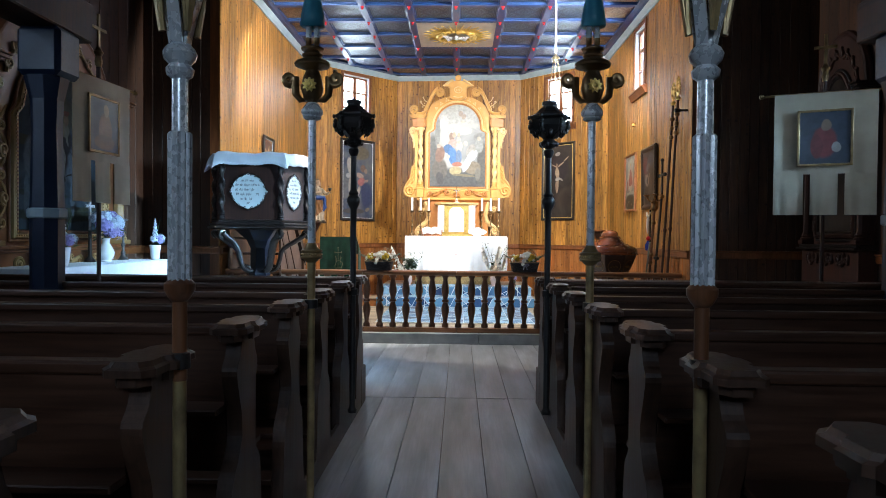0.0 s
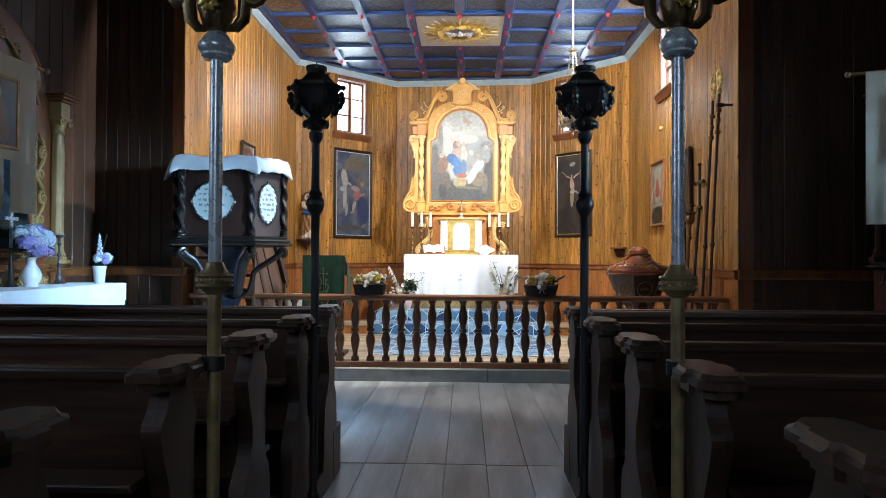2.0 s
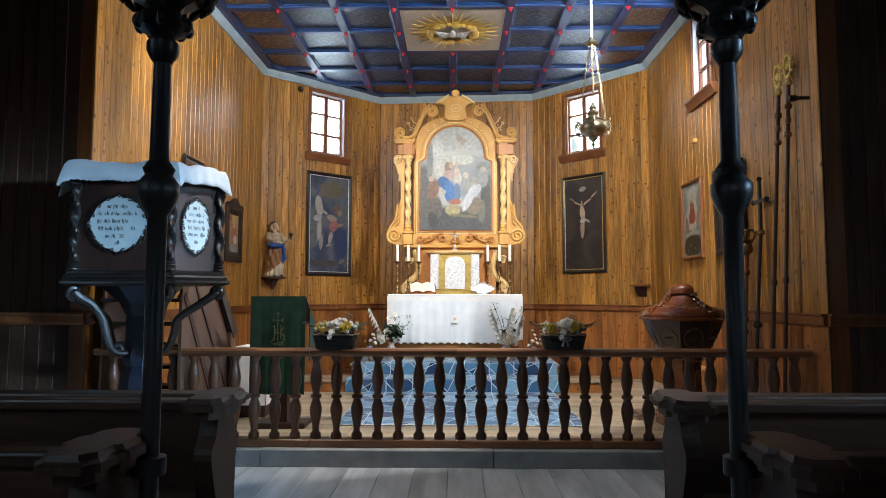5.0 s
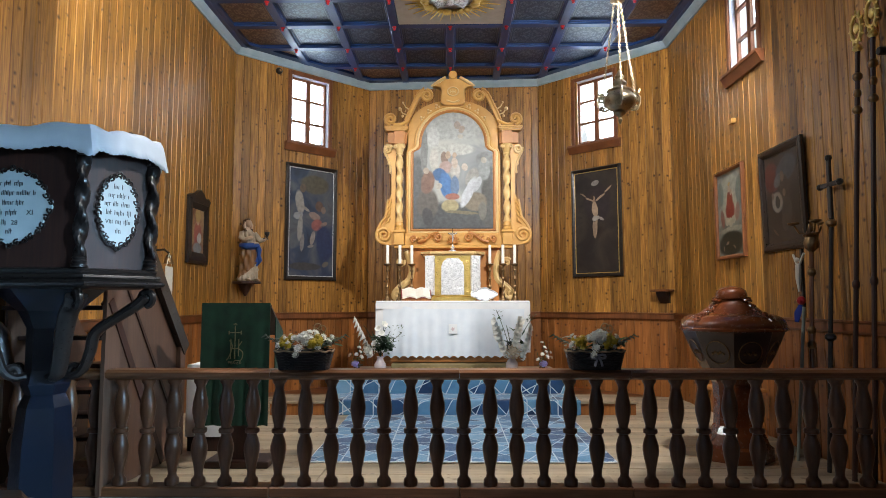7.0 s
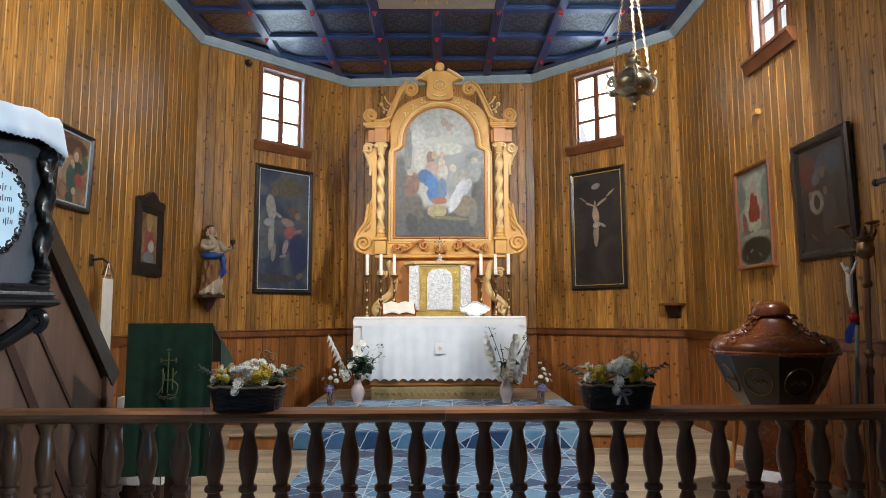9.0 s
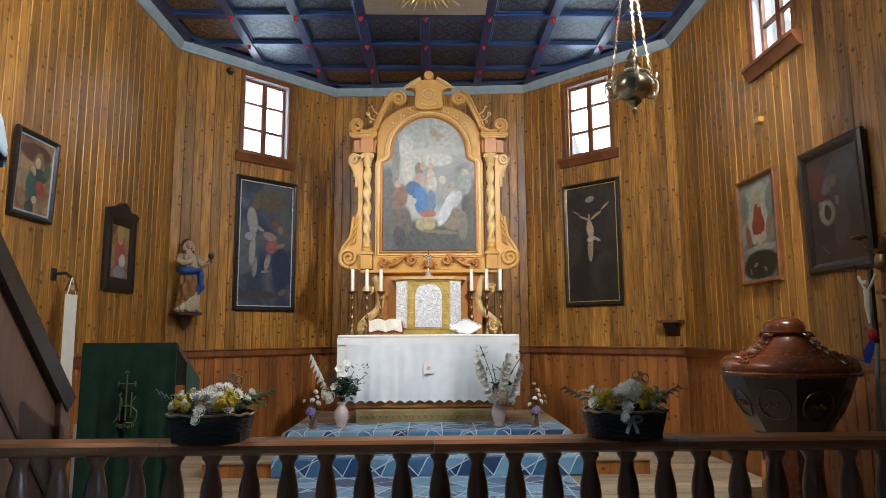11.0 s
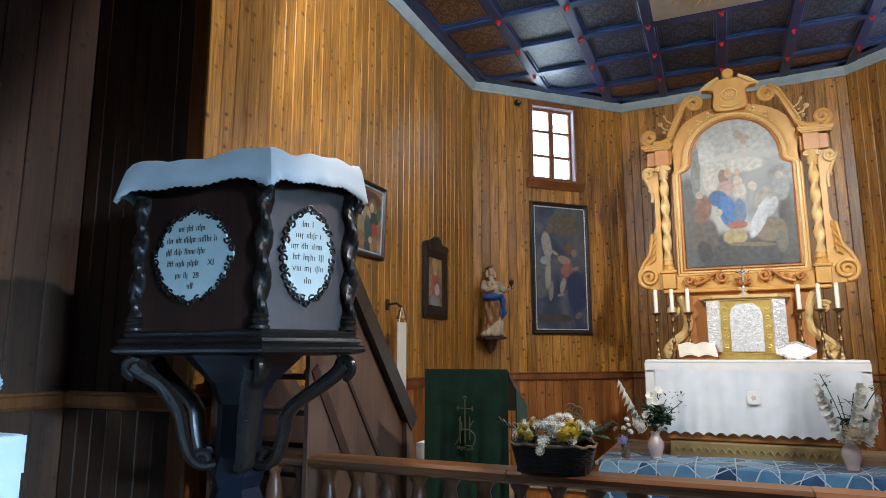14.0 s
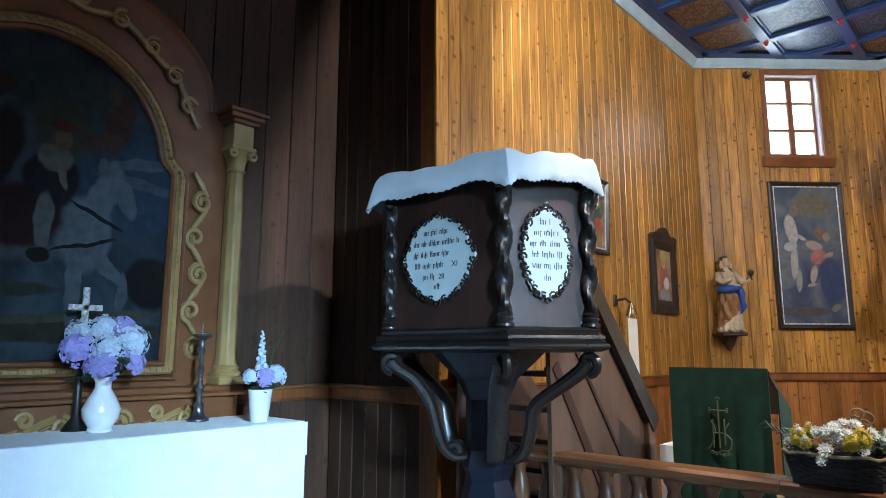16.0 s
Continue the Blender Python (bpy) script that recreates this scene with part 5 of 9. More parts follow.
def painted(mat, items, warp=0.05, flat="XZ"):
    """Adds soft brushed areas to a canvas material: (x, z, half width, half height, turn in degrees, colour)."""
    m = mat.copy()
    n, l = m.node_tree.nodes, m.node_tree.links
    p = n["Principled BSDF"]
    out = p.inputs["Base Color"].links[0].from_socket
    tc = n.new("ShaderNodeTexCoord")
    no = n.new("ShaderNodeTexNoise")
    no.inputs["Scale"].default_value, no.inputs["Detail"].default_value = 8.0, 6
    l.new(tc.outputs["Object"], no.inputs["Vector"])
    wv = n.new("ShaderNodeVectorMath")
    wv.operation = "MULTIPLY_ADD"
    l.new(no.outputs["Color"], wv.inputs[0])
    wv.inputs[1].default_value = (warp * 2, 0, warp * 2)
    off = n.new("ShaderNodeVectorMath")
    off.operation = "SUBTRACT"
    l.new(tc.outputs["Object"], off.inputs[0])
    off.inputs[1].default_value = (warp, 0, warp)
    l.new(off.outputs[0], wv.inputs[2])
    fine = n.new("ShaderNodeTexNoise")
    fine.inputs["Scale"].default_value, fine.inputs["Detail"].default_value = 19.0, 7
    l.new(tc.outputs["Object"], fine.inputs["Vector"])
    for x, z, a, b, t, col in items:
        mp = n.new("ShaderNodeMapping")
        mp.vector_type = "TEXTURE"
        mp.inputs["Location"].default_value = (x, 0, z)
        mp.inputs["Rotation"].default_value = (0, -radians(t), 0)
        mp.inputs["Scale"].default_value = (a * 1.15, 1000, b * 1.15)
        l.new(wv.outputs[0], mp.inputs["Vector"])
        ln = n.new("ShaderNodeVectorMath")
        ln.operation = "LENGTH"
        l.new(mp.outputs[0], ln.inputs[0])
        sm = n.new("ShaderNodeMapRange")
        sm.interpolation_type = "SMOOTHSTEP"
        sm.inputs["From Min"].default_value, sm.inputs["From Max"].default_value = 1.06, 0.80
        l.new(ln.outputs["Value"], sm.inputs["Value"])
        sh = n.new("ShaderNodeMapRange")
        sh.inputs["From Min"].default_value, sh.inputs["From Max"].default_value = 0.3, 0.7
        sh.inputs["To Min"].default_value, sh.inputs["To Max"].default_value = 0.74, 1.14
        l.new(fine.outputs["Fac"], sh.inputs["Value"])
        hs = n.new("ShaderNodeHueSaturation")
        hs.inputs["Color"].default_value = (*col, 1)
        l.new(sh.outputs[0], hs.inputs["Value"])
        mx = n.new("ShaderNodeMix")
        mx.data_type = "RGBA"
        l.new(sm.outputs[0], mx.inputs["Factor"])
        l.new(out, mx.inputs["A"])
        l.new(hs.outputs[0], mx.inputs["B"])
        out = mx.outputs["Result"]
    l.new(out, p.inputs["Base Color"])
    return m


def framed(name, label, m, w, h, fw, frame_mat, canvas, items, inner=None, tilt=0.0, group="", depth=0.04, edge=0.012):
    """A framed picture, its back at the origin of m, facing local -y, bottom centre at the origin."""
    n = thing(name, label, "painting", group=group)
    n.matrix_world = m @ Matrix.Rotation(radians(tilt), 4, "X")
    prof2 = [(0, 0.0), (0, -depth * 0.7), (fw * 0.25, -depth), (fw * 0.6, -depth * 0.9), (fw, -depth * 0.5), (fw, 0.0)]
    for a, b, c, d in (((-w / 2, 0), (w / 2, 0), (1, 0), (0, 1)), ((w / 2, 0), (w / 2, h), (0, 1), (-1, 0)), ((w / 2, h), (-w / 2, h), (-1, 0), (0, -1)), ((-w / 2, h), (-w / 2, 0), (0, -1), (1, 0))):
        bm = B()
        r0 = [bm.verts.new((a[0] + (c[0] + d[0]) * o, y, a[1] + (c[1] + d[1]) * o)) for o, y in prof2]
        r1 = [bm.verts.new((b[0] + (-c[0] + d[0]) * o, y, b[1] + (-c[1] + d[1]) * o)) for o, y in prof2]
        for i in range(len(prof2)):
            bm.faces.new((r0[i], r0[(i + 1) % 6], r1[(i + 1) % 6], r1[i]))
        bmesh.ops.recalc_face_normals(bm, faces=bm.faces)
        part("frame_member", bm, frame_mat, n)
    if inner:
        bm = B()
        for x0, x1, z0, z1 in ((-w / 2 + fw, w / 2 - fw, fw, fw + edge), (-w / 2 + fw, w / 2 - fw, h - fw - edge, h - fw), (-w / 2 + fw, -w / 2 + fw + edge, fw + edge, h - fw - edge), (w / 2 - fw - edge, w / 2 - fw, fw + edge, h - fw - edge)):
            box(bm, x0, x1, -depth * 0.55, -0.004, z0, z1, 0.002)
        part("inner_fillet", bm, inner, n, "bright inner fillet")
    bm = B()
    box(bm, -w / 2 + fw * 0.6, w / 2 - fw * 0.6, -0.014, -0.004, fw * 0.6, h - fw * 0.6)
    part("canvas", bm, painted(canvas, items, 0.02) if items else canvas, n)
    return n


def on_wall(wall, s, z, off=-0.002):
    return wall.matrix_world @ Matrix.Translation((s, off, z))


C_NIGHT = canvas_mat("dark_blue_oil_painting", [(0.012, 0.016, 0.028), (0.030, 0.045, 0.085), (0.09, 0.10, 0.11), (0.035, 0.035, 0.045)], 2.4)
C_BLACK = canvas_mat("near_black_oil_painting", [(0.010, 0.009, 0.010), (0.022, 0.018, 0.016), (0.045, 0.035, 0.028), (0.012, 0.012, 0.014)], 2.2)
C_MIST = canvas_mat("misty_grey_oil_painting", [(0.10, 0.12, 0.13), (0.28, 0.30, 0.29), (0.45, 0.45, 0.40), (0.20, 0.19, 0.16)], 2.1, 0.3)
C_GREEN = canvas_mat("olive_oil_painting", [(0.05, 0.055, 0.045), (0.16, 0.17, 0.14), (0.30, 0.31, 0.27), (0.10, 0.09, 0.06)], 3.0)
C_ICON = canvas_mat("reddish_brown_icon", [(0.06, 0.03, 0.02), (0.20, 0.09, 0.05), (0.36, 0.24, 0.12), (0.10, 0.08, 0.05)], 5.0)
framed("painting_martyr", "tall dark oil painting of pale figures in a black frame", on_wall(w_nw, 1.222, 1.68), 0.865, 1.70, 0.055, DARKF, C_NIGHT,
       [(0.05, 1.42, 0.22, 0.13, 0, (0.10, 0.085, 0.055)), (-0.20, 1.14, 0.065, 0.16, 8, (0.30, 0.27, 0.24)), (-0.15, 1.35, 0.05, 0.06, 0, (0.13, 0.09, 0.06)), (-0.22, 0.94, 0.075, 0.05, 10, (0.26, 0.26, 0.27)), (-0.19, 0.76, 0.040, 0.18, -4, (0.26, 0.24, 0.22)), (-0.15, 0.55, 0.030, 0.12, -4, (0.20, 0.18, 0.17)), (-0.11, 1.05, 0.08, 0.022, -25, (0.28, 0.25, 0.22)), (0.13, 1.10, 0.055, 0.07, 10, (0.12, 0.07, 0.05)), (0.20, 1.05, 0.04, 0.05, 0, (0.20, 0.14, 0.11)), (0.05, 0.95, 0.09, 0.05, -20, (0.24, 0.18, 0.15)), (0.09, 0.82, 0.09, 0.08, 20, (0.26, 0.09, 0.08)), (0.21, 0.84, 0.06, 0.025, 20, (0.22, 0.15, 0.12)), (0.02, 0.62, 0.035, 0.10, -12, (0.26, 0.22, 0.20)), (-0.01, 0.50, 0.05, 0.018, 10, (0.22, 0.19, 0.17)), (0.22, 0.55, 0.13, 0.25, 5, (0.022, 0.035, 0.085)), (0.24, 0.24, 0.06, 0.035, 30, (0.13, 0.11, 0.085)), (-0.1, 0.2, 0.25, 0.05, 0, (0.05, 0.045, 0.045))], SILVER)
framed("painting_crucifixion", "tall dark oil painting of a pale crucified figure", on_wall(w_ne, 1.013, 1.72), 0.815, 1.59, 0.05, DARKF, C_BLACK,
       [(-0.01, 1.36, 0.06, 0.035, 15, (0.30, 0.28, 0.25)), (0.02, 1.05, 0.20, 0.24, 0, (0.030, 0.022, 0.024)), (-0.02, 0.98, 0.042, 0.11, 4, (0.42, 0.31, 0.21)), (-0.01, 0.70, 0.024, 0.13, -4, (0.34, 0.25, 0.17)), (-0.035, 0.69, 0.022, 0.12, 3, (0.30, 0.22, 0.15)), (-0.045, 1.13, 0.030, 0.042, 0, (0.34, 0.24, 0.16)), (-0.065, 1.15, 0.024, 0.036, 0, (0.05, 0.03, 0.02)),
        (0.07, 1.14, 0.08, 0.016, 28, (0.42, 0.31, 0.21)), (0.20, 1.25, 0.075, 0.012, 42, (0.40, 0.30, 0.20)), (-0.11, 1.13, 0.06, 0.014, -25, (0.34, 0.25, 0.17)), (-0.21, 1.20, 0.06, 0.010, -32, (0.26, 0.19, 0.13)), (-0.01, 0.85, 0.055, 0.032, 12, (0.36, 0.34, 0.30)), (0.08, 0.83, 0.045, 0.018, -30, (0.28, 0.26, 0.23))], GOLD, edge=0.010)


def south(y, z):
    return w_right.matrix_world @ Matrix.Translation((12.71 - y, -0.002, z))


framed("painting_queen", "painting of a red-robed crowned figure in a brown frame", south(10.945, 1.80), 0.665, 0.95, 0.04, WINW, C_GREEN,
       [(0.0, 0.72, 0.22, 0.15, 0, (0.36, 0.37, 0.30)), (-0.22, 0.70, 0.07, 0.12, 0, (0.17, 0.20, 0.17)), (0.22, 0.68, 0.07, 0.14, 0, (0.17, 0.20, 0.17)), (0.0, 0.55, 0.16, 0.16, 0, (0.40, 0.38, 0.28)), (0.0, 0.50, 0.10, 0.10, 0, (0.24, 0.045, 0.03)), (0.0, 0.61, 0.065, 0.09, 0, (0.26, 0.055, 0.035)), (-0.01, 0.735, 0.028, 0.035, 0, FLESH), (0.03, 0.69, 0.022, 0.03, 0, FLESH), (-0.01, 0.785, 0.025, 0.02, 0, PGOLD), (-0.07, 0.39, 0.045, 0.04, 0, (0.42, 0.38, 0.28)), (0.01, 0.38, 0.045, 0.045, 0, (0.45, 0.41, 0.30)), (0.08, 0.40, 0.045, 0.04, 0, (0.42, 0.38, 0.28)), (-0.18, 0.43, 0.04, 0.09, 10, (0.22, 0.09, 0.06)), (0.17, 0.47, 0.045, 0.09, -10, (0.26, 0.15, 0.11)), (0.0, 0.30, 0.28, 0.03, 2, (0.30, 0.29, 0.22)), (0.0, 0.16, 0.27, 0.12, 3, (0.022, 0.026, 0.018)), (-0.08, 0.17, 0.035, 0.014, 30, (0.22, 0.17, 0.12)), (0.08, 0.12, 0.03, 0.012, -30, (0.18, 0.14, 0.10)), (-0.17, 0.11, 0.012, 0.03, 10, (0.2, 0.16, 0.12))], None)
framed("painting_saint", "dark painting of a figure holding a pale cloth, black frame", south(9.86, 1.80), 0.72, 0.925, 0.075, DARKF, C_BLACK,
       [(-0.16, 0.66, 0.12, 0.13, 25, (0.075, 0.018, 0.016)), (0.08, 0.70, 0.16, 0.10, 20, (0.055, 0.065, 0.08)), (-0.05, 0.62, 0.08, 0.05, 20, (0.09, 0.095, 0.10)), (0.04, 0.52, 0.075, 0.12, 0, (0.045, 0.034, 0.028)), (0.01, 0.645, 0.028, 0.045, 0, (0.14, 0.095, 0.065)), (0.06, 0.34, 0.08, 0.12, 0, (0.050, 0.045, 0.045)), (0.02, 0.24, 0.05, 0.07, 0, (0.06, 0.05, 0.045)), (-0.09, 0.43, 0.085, 0.085, 10, (0.22, 0.19, 0.16)), (-0.085, 0.43, 0.036, 0.052, 8, (0.025, 0.025, 0.018)), (0.03, 0.50, 0.022, 0.03, 0, (0.16, 0.11, 0.08)), (-0.16, 0.49, 0.02, 0.025, 0, (0.15, 0.11, 0.08)), (-0.15, 0.17, 0.05, 0.012, -40, (0.10, 0.07, 0.045))], None, tilt=1.5)


def north(y, z):
    return w_left.matrix_world @ Matrix.Translation((y - CH0, -0.002, z))


ic = framed("icon_queen", "narrow icon of a red-robed figure in a carved black frame", north(11.65, 1.80), 0.60, 0.76, 0.13, BLACKW, C_ICON,
            [(0.0, 0.34, 0.10, 0.14, 0, PROSE), (0.0, 0.50, 0.04, 0.05, 0, FLESH), (0.0, 0.56, 0.07, 0.07, 0, PGOLD), (0.05, 0.30, 0.06, 0.06, 20, PWHITE), (0.0, 0.18, 0.11, 0.06, 0, PGREY)], None)
bm = B()
prism(bm, smooth_curve([(-0.30, 0.76), (-0.22, 0.79), (-0.15, 0.78), (-0.08, 0.83), (0.0, 0.86), (0.08, 0.83), (0.15, 0.78), (0.22, 0.79), (0.30, 0.76)], 4) + [(0.25, 0.70), (-0.25, 0.70)], -0.045, -0.002, "xz")
part("carved_crest", bm, BLACKW, ic)
framed("icon_mother_and_child", "colourful icon of mother and child in a dark frame", north(10.245, 2.25), 0.51, 0.65, 0.04, DARKF, C_ICON,
       [(0.0, 0.50, 0.18, 0.07, 0, (0.09, 0.035, 0.025)), (0.04, 0.44, 0.055, 0.07, -10, (0.20, 0.13, 0.06)), (0.03, 0.43, 0.030, 0.042, 0, FLESH), (0.06, 0.34, 0.10, 0.05, 0, (0.03, 0.06, 0.06)), (-0.02, 0.36, 0.03, 0.035, 0, FLESH), (-0.09, 0.28, 0.07, 0.08, 20, (0.26, 0.20, 0.12)), (-0.02, 0.23, 0.06, 0.12, 15, (0.035, 0.08, 0.07)), (0.08, 0.25, 0.05, 0.05, 20, (0.30, 0.05, 0.04)), (0.02, 0.15, 0.03, 0.03, 0, FLESH), (0.10, 0.13, 0.025, 0.06, 0, (0.20, 0.14, 0.08)), (-0.12, 0.13, 0.04, 0.05, 0, (0.24, 0.16, 0.10)), (-0.03, 0.08, 0.05, 0.05, 10, (0.03, 0.06, 0.06)), (0.15, 0.40, 0.04, 0.06, 0, (0.08, 0.11, 0.06))], CORN, tilt=2)

# ---- high altar retable ----
RX, RYF = 0.045, 12.98
ret = thing("altarpiece", "carved ochre-painted wooden altarpiece with arched painting", "altarpiece", (RX, RYF, 0))
bm = B()
box(bm, -0.62, 0.62, 0.0, 0.10, 0.44, 2.10, 0.006)
part("support_panel", bm, OCHRED, ret)
for s in (-1, 1):
    bm = B()
    q = smooth_curve([(s * 0.64, 2.05), (s * 0.60, 1.95), (s * 0.57, 1.80), (s * 0.60, 1.66), (s * 0.72, 1.56), (s * 0.80, 1.46), (s * 0.74, 1.40)], 5)
    tube(bm, [(a, 0.02, b) for a, b in q], 0.055, 8, None, 0.8)
    tube(bm, [(a, -0.01, b) for a, b in spiral(s * 0.72, 1.90, 0.06, 0.012, 0.5, s * 1.3)], 0.022, 7)
    tube(bm, [(a, -0.01, b) for a, b in spiral(s * 0.76, 1.47, 0.07, 0.012, 2.0, s * 1.3)], 0.022, 7)
    part("side_scroll", bm, CREAM, ret, smooth=True)
# shelf over the support
bm = B()
box(bm, -0.80, 0.80, -0.06, 0.10, 2.085, 2.125, 0.008)
part("shelf", bm, OCHRE, ret)
# back board with arched top


def arch_outline(hw, zs, sh, rad, z0, ztop, n=16):
    """Straight sides, a step in at the shoulder, a round arch on top."""
    out = [(hw, z0), (hw, zs - 0.03), (hw - 0.015, zs), (rad + sh, zs + 0.03), (rad, zs + 0.07)]
    cz = ztop - rad
    for i in range(n + 1):
        a = math.pi * i / n
        out.append((rad * math.cos(a), max(cz + rad * math.sin(a), zs + 0.07)))
    return out + [(-x, z) for x, z in out[4::-1]]


inner = arch_outline(0.545, 3.44, 0.03, 0.435, 2.36, 3.98)
outer = [(0.62, 2.13), (0.62, 3.62), (0.64, 3.66), (0.60, 3.86)] + [(0.60 * math.cos(a) , 3.80 + 0.36 * math.sin(a)) for a in [math.pi * i / 14 for i in range(1, 14)]] + [(-0.60, 3.86), (-0.64, 3.66), (-0.62, 3.62), (-0.62, 2.13)]
bm = prism(B(), outer, 0.02, 0.08, "xz")
part("back_board", bm, OCHRE, ret)
C_ALT = canvas_mat("pale_holy_family_painting", [(0.17, 0.185, 0.19), (0.27, 0.285, 0.285), (0.44, 0.44, 0.40), (0.33, 0.335, 0.325)], 1.6, 0.3)
ALT_FIGURES = [(0.0, 3.82, 0.45, 0.22, 0, (0.40, 0.41, 0.39)), (0.0, 2.46, 0.75, 0.24, 0, (0.085, 0.090, 0.092)), (-0.50, 2.85, 0.16, 0.50, 0, (0.115, 0.120, 0.118)), (0.53, 2.75, 0.14, 0.45, 0, (0.10, 0.10, 0.092)), (0.46, 3.32, 0.14, 0.10, 0, (0.20, 0.21, 0.205)),
               (-0.27, 3.62, 0.075, 0.15, 0, (0.52, 0.53, 0.51)), (-0.40, 3.45, 0.05, 0.30, 0, (0.22, 0.23, 0.22)), (0.06, 3.80, 0.045, 0.055, 10, (0.33, 0.27, 0.22)), (0.12, 3.74, 0.035, 0.05, -20, (0.36, 0.29, 0.23)), (0.10, 3.64, 0.035, 0.03, 0, (0.48, 0.44, 0.37)), (0.0, 3.46, 0.28, 0.08, 0, (0.47, 0.47, 0.43)), (-0.26, 3.32, 0.055, 0.14, 0, (0.52, 0.50, 0.45)),
               (-0.12, 3.33, 0.045, 0.09, 10, (0.24, 0.17, 0.13)), (-0.07, 3.38, 0.034, 0.048, 0, FLESH), (-0.10, 3.21, 0.085, 0.08, 0, (0.42, 0.30, 0.26)), (0.03, 3.15, 0.065, 0.10, 0, (0.46, 0.43, 0.39)), (0.02, 3.27, 0.038, 0.075, 0, (0.52, 0.42, 0.34)), (0.02, 3.38, 0.028, 0.034, 0, FLESH),
               (-0.19, 3.11, 0.085, 0.085, 20, (0.06, 0.14, 0.29)), (-0.10, 2.96, 0.085, 0.17, 10, (0.07, 0.19, 0.42)), (0.025, 2.95, 0.055, 0.13, 0, (0.13, 0.20, 0.32)), (-0.01, 2.80, 0.09, 0.045, 0, (0.36, 0.14, 0.10)), (-0.04, 2.67, 0.11, 0.08, 0, (0.40, 0.34, 0.18)),
               (0.30, 2.73, 0.15, 0.12, 0, (0.24, 0.20, 0.14)), (0.26, 3.06, 0.08, 0.14, -20, (0.30, 0.29, 0.26)), (0.16, 3.21, 0.04, 0.048, 0, (0.48, 0.40, 0.33)), (0.21, 2.86, 0.06, 0.21, -25, (0.55, 0.57, 0.60)), (0.33, 2.97, 0.045, 0.11, -25, (0.50, 0.52, 0.55)),
               (0.43, 3.18, 0.075, 0.14, 0, (0.26, 0.28, 0.27)), (0.42, 3.31, 0.035, 0.042, 0, (0.38, 0.34, 0.28)), (-0.35, 2.70, 0.14, 0.20, 0, (0.13, 0.115, 0.10)), (-0.35, 3.0, 0.085, 0.15, -10, (0.22, 0.125, 0.09)), (-0.37, 3.16, 0.036, 0.045, 0, (0.42, 0.34, 0.27)), (-0.20, 2.95, 0.045, 0.04, 20, (0.45, 0.42, 0.36)),
               (-0.35, 2.52, 0.07, 0.12, 10, (0.065, 0.065, 0.065)), (0.12, 2.58, 0.22, 0.022, -4, (0.20, 0.17, 0.10)), (0.40, 2.60, 0.05, 0.12, 0, (0.19, 0.18, 0.15))]
part("painted_canvas", prism(B(), inner, 0.004, 0.018, "xz"), painted(C_ALT, [(x, z, a, b, t, tuple(0.86 * v + 0.03 for v in c)) for x, z, a, b, t, c in ALT_FIGURES], 0.016), ret, "arched misty painting of a seated group")
for off, r, mat, yy in ((0.022, 0.020, OCHRED, 0.0), (0.055, 0.022, CREAM, -0.008), (0.085, 0.016, OCHRE, -0.012)):
    path = []
    o = arch_outline(0.545 + off, 3.44, 0.03, 0.435 + off, 2.36 - off, 3.98 + off, 22)
    bm = tube(B(), [(x, yy, z) for x, z in o + o[:2]], r, 7)
    part("frame_moulding", bm, mat, ret, smooth=True)
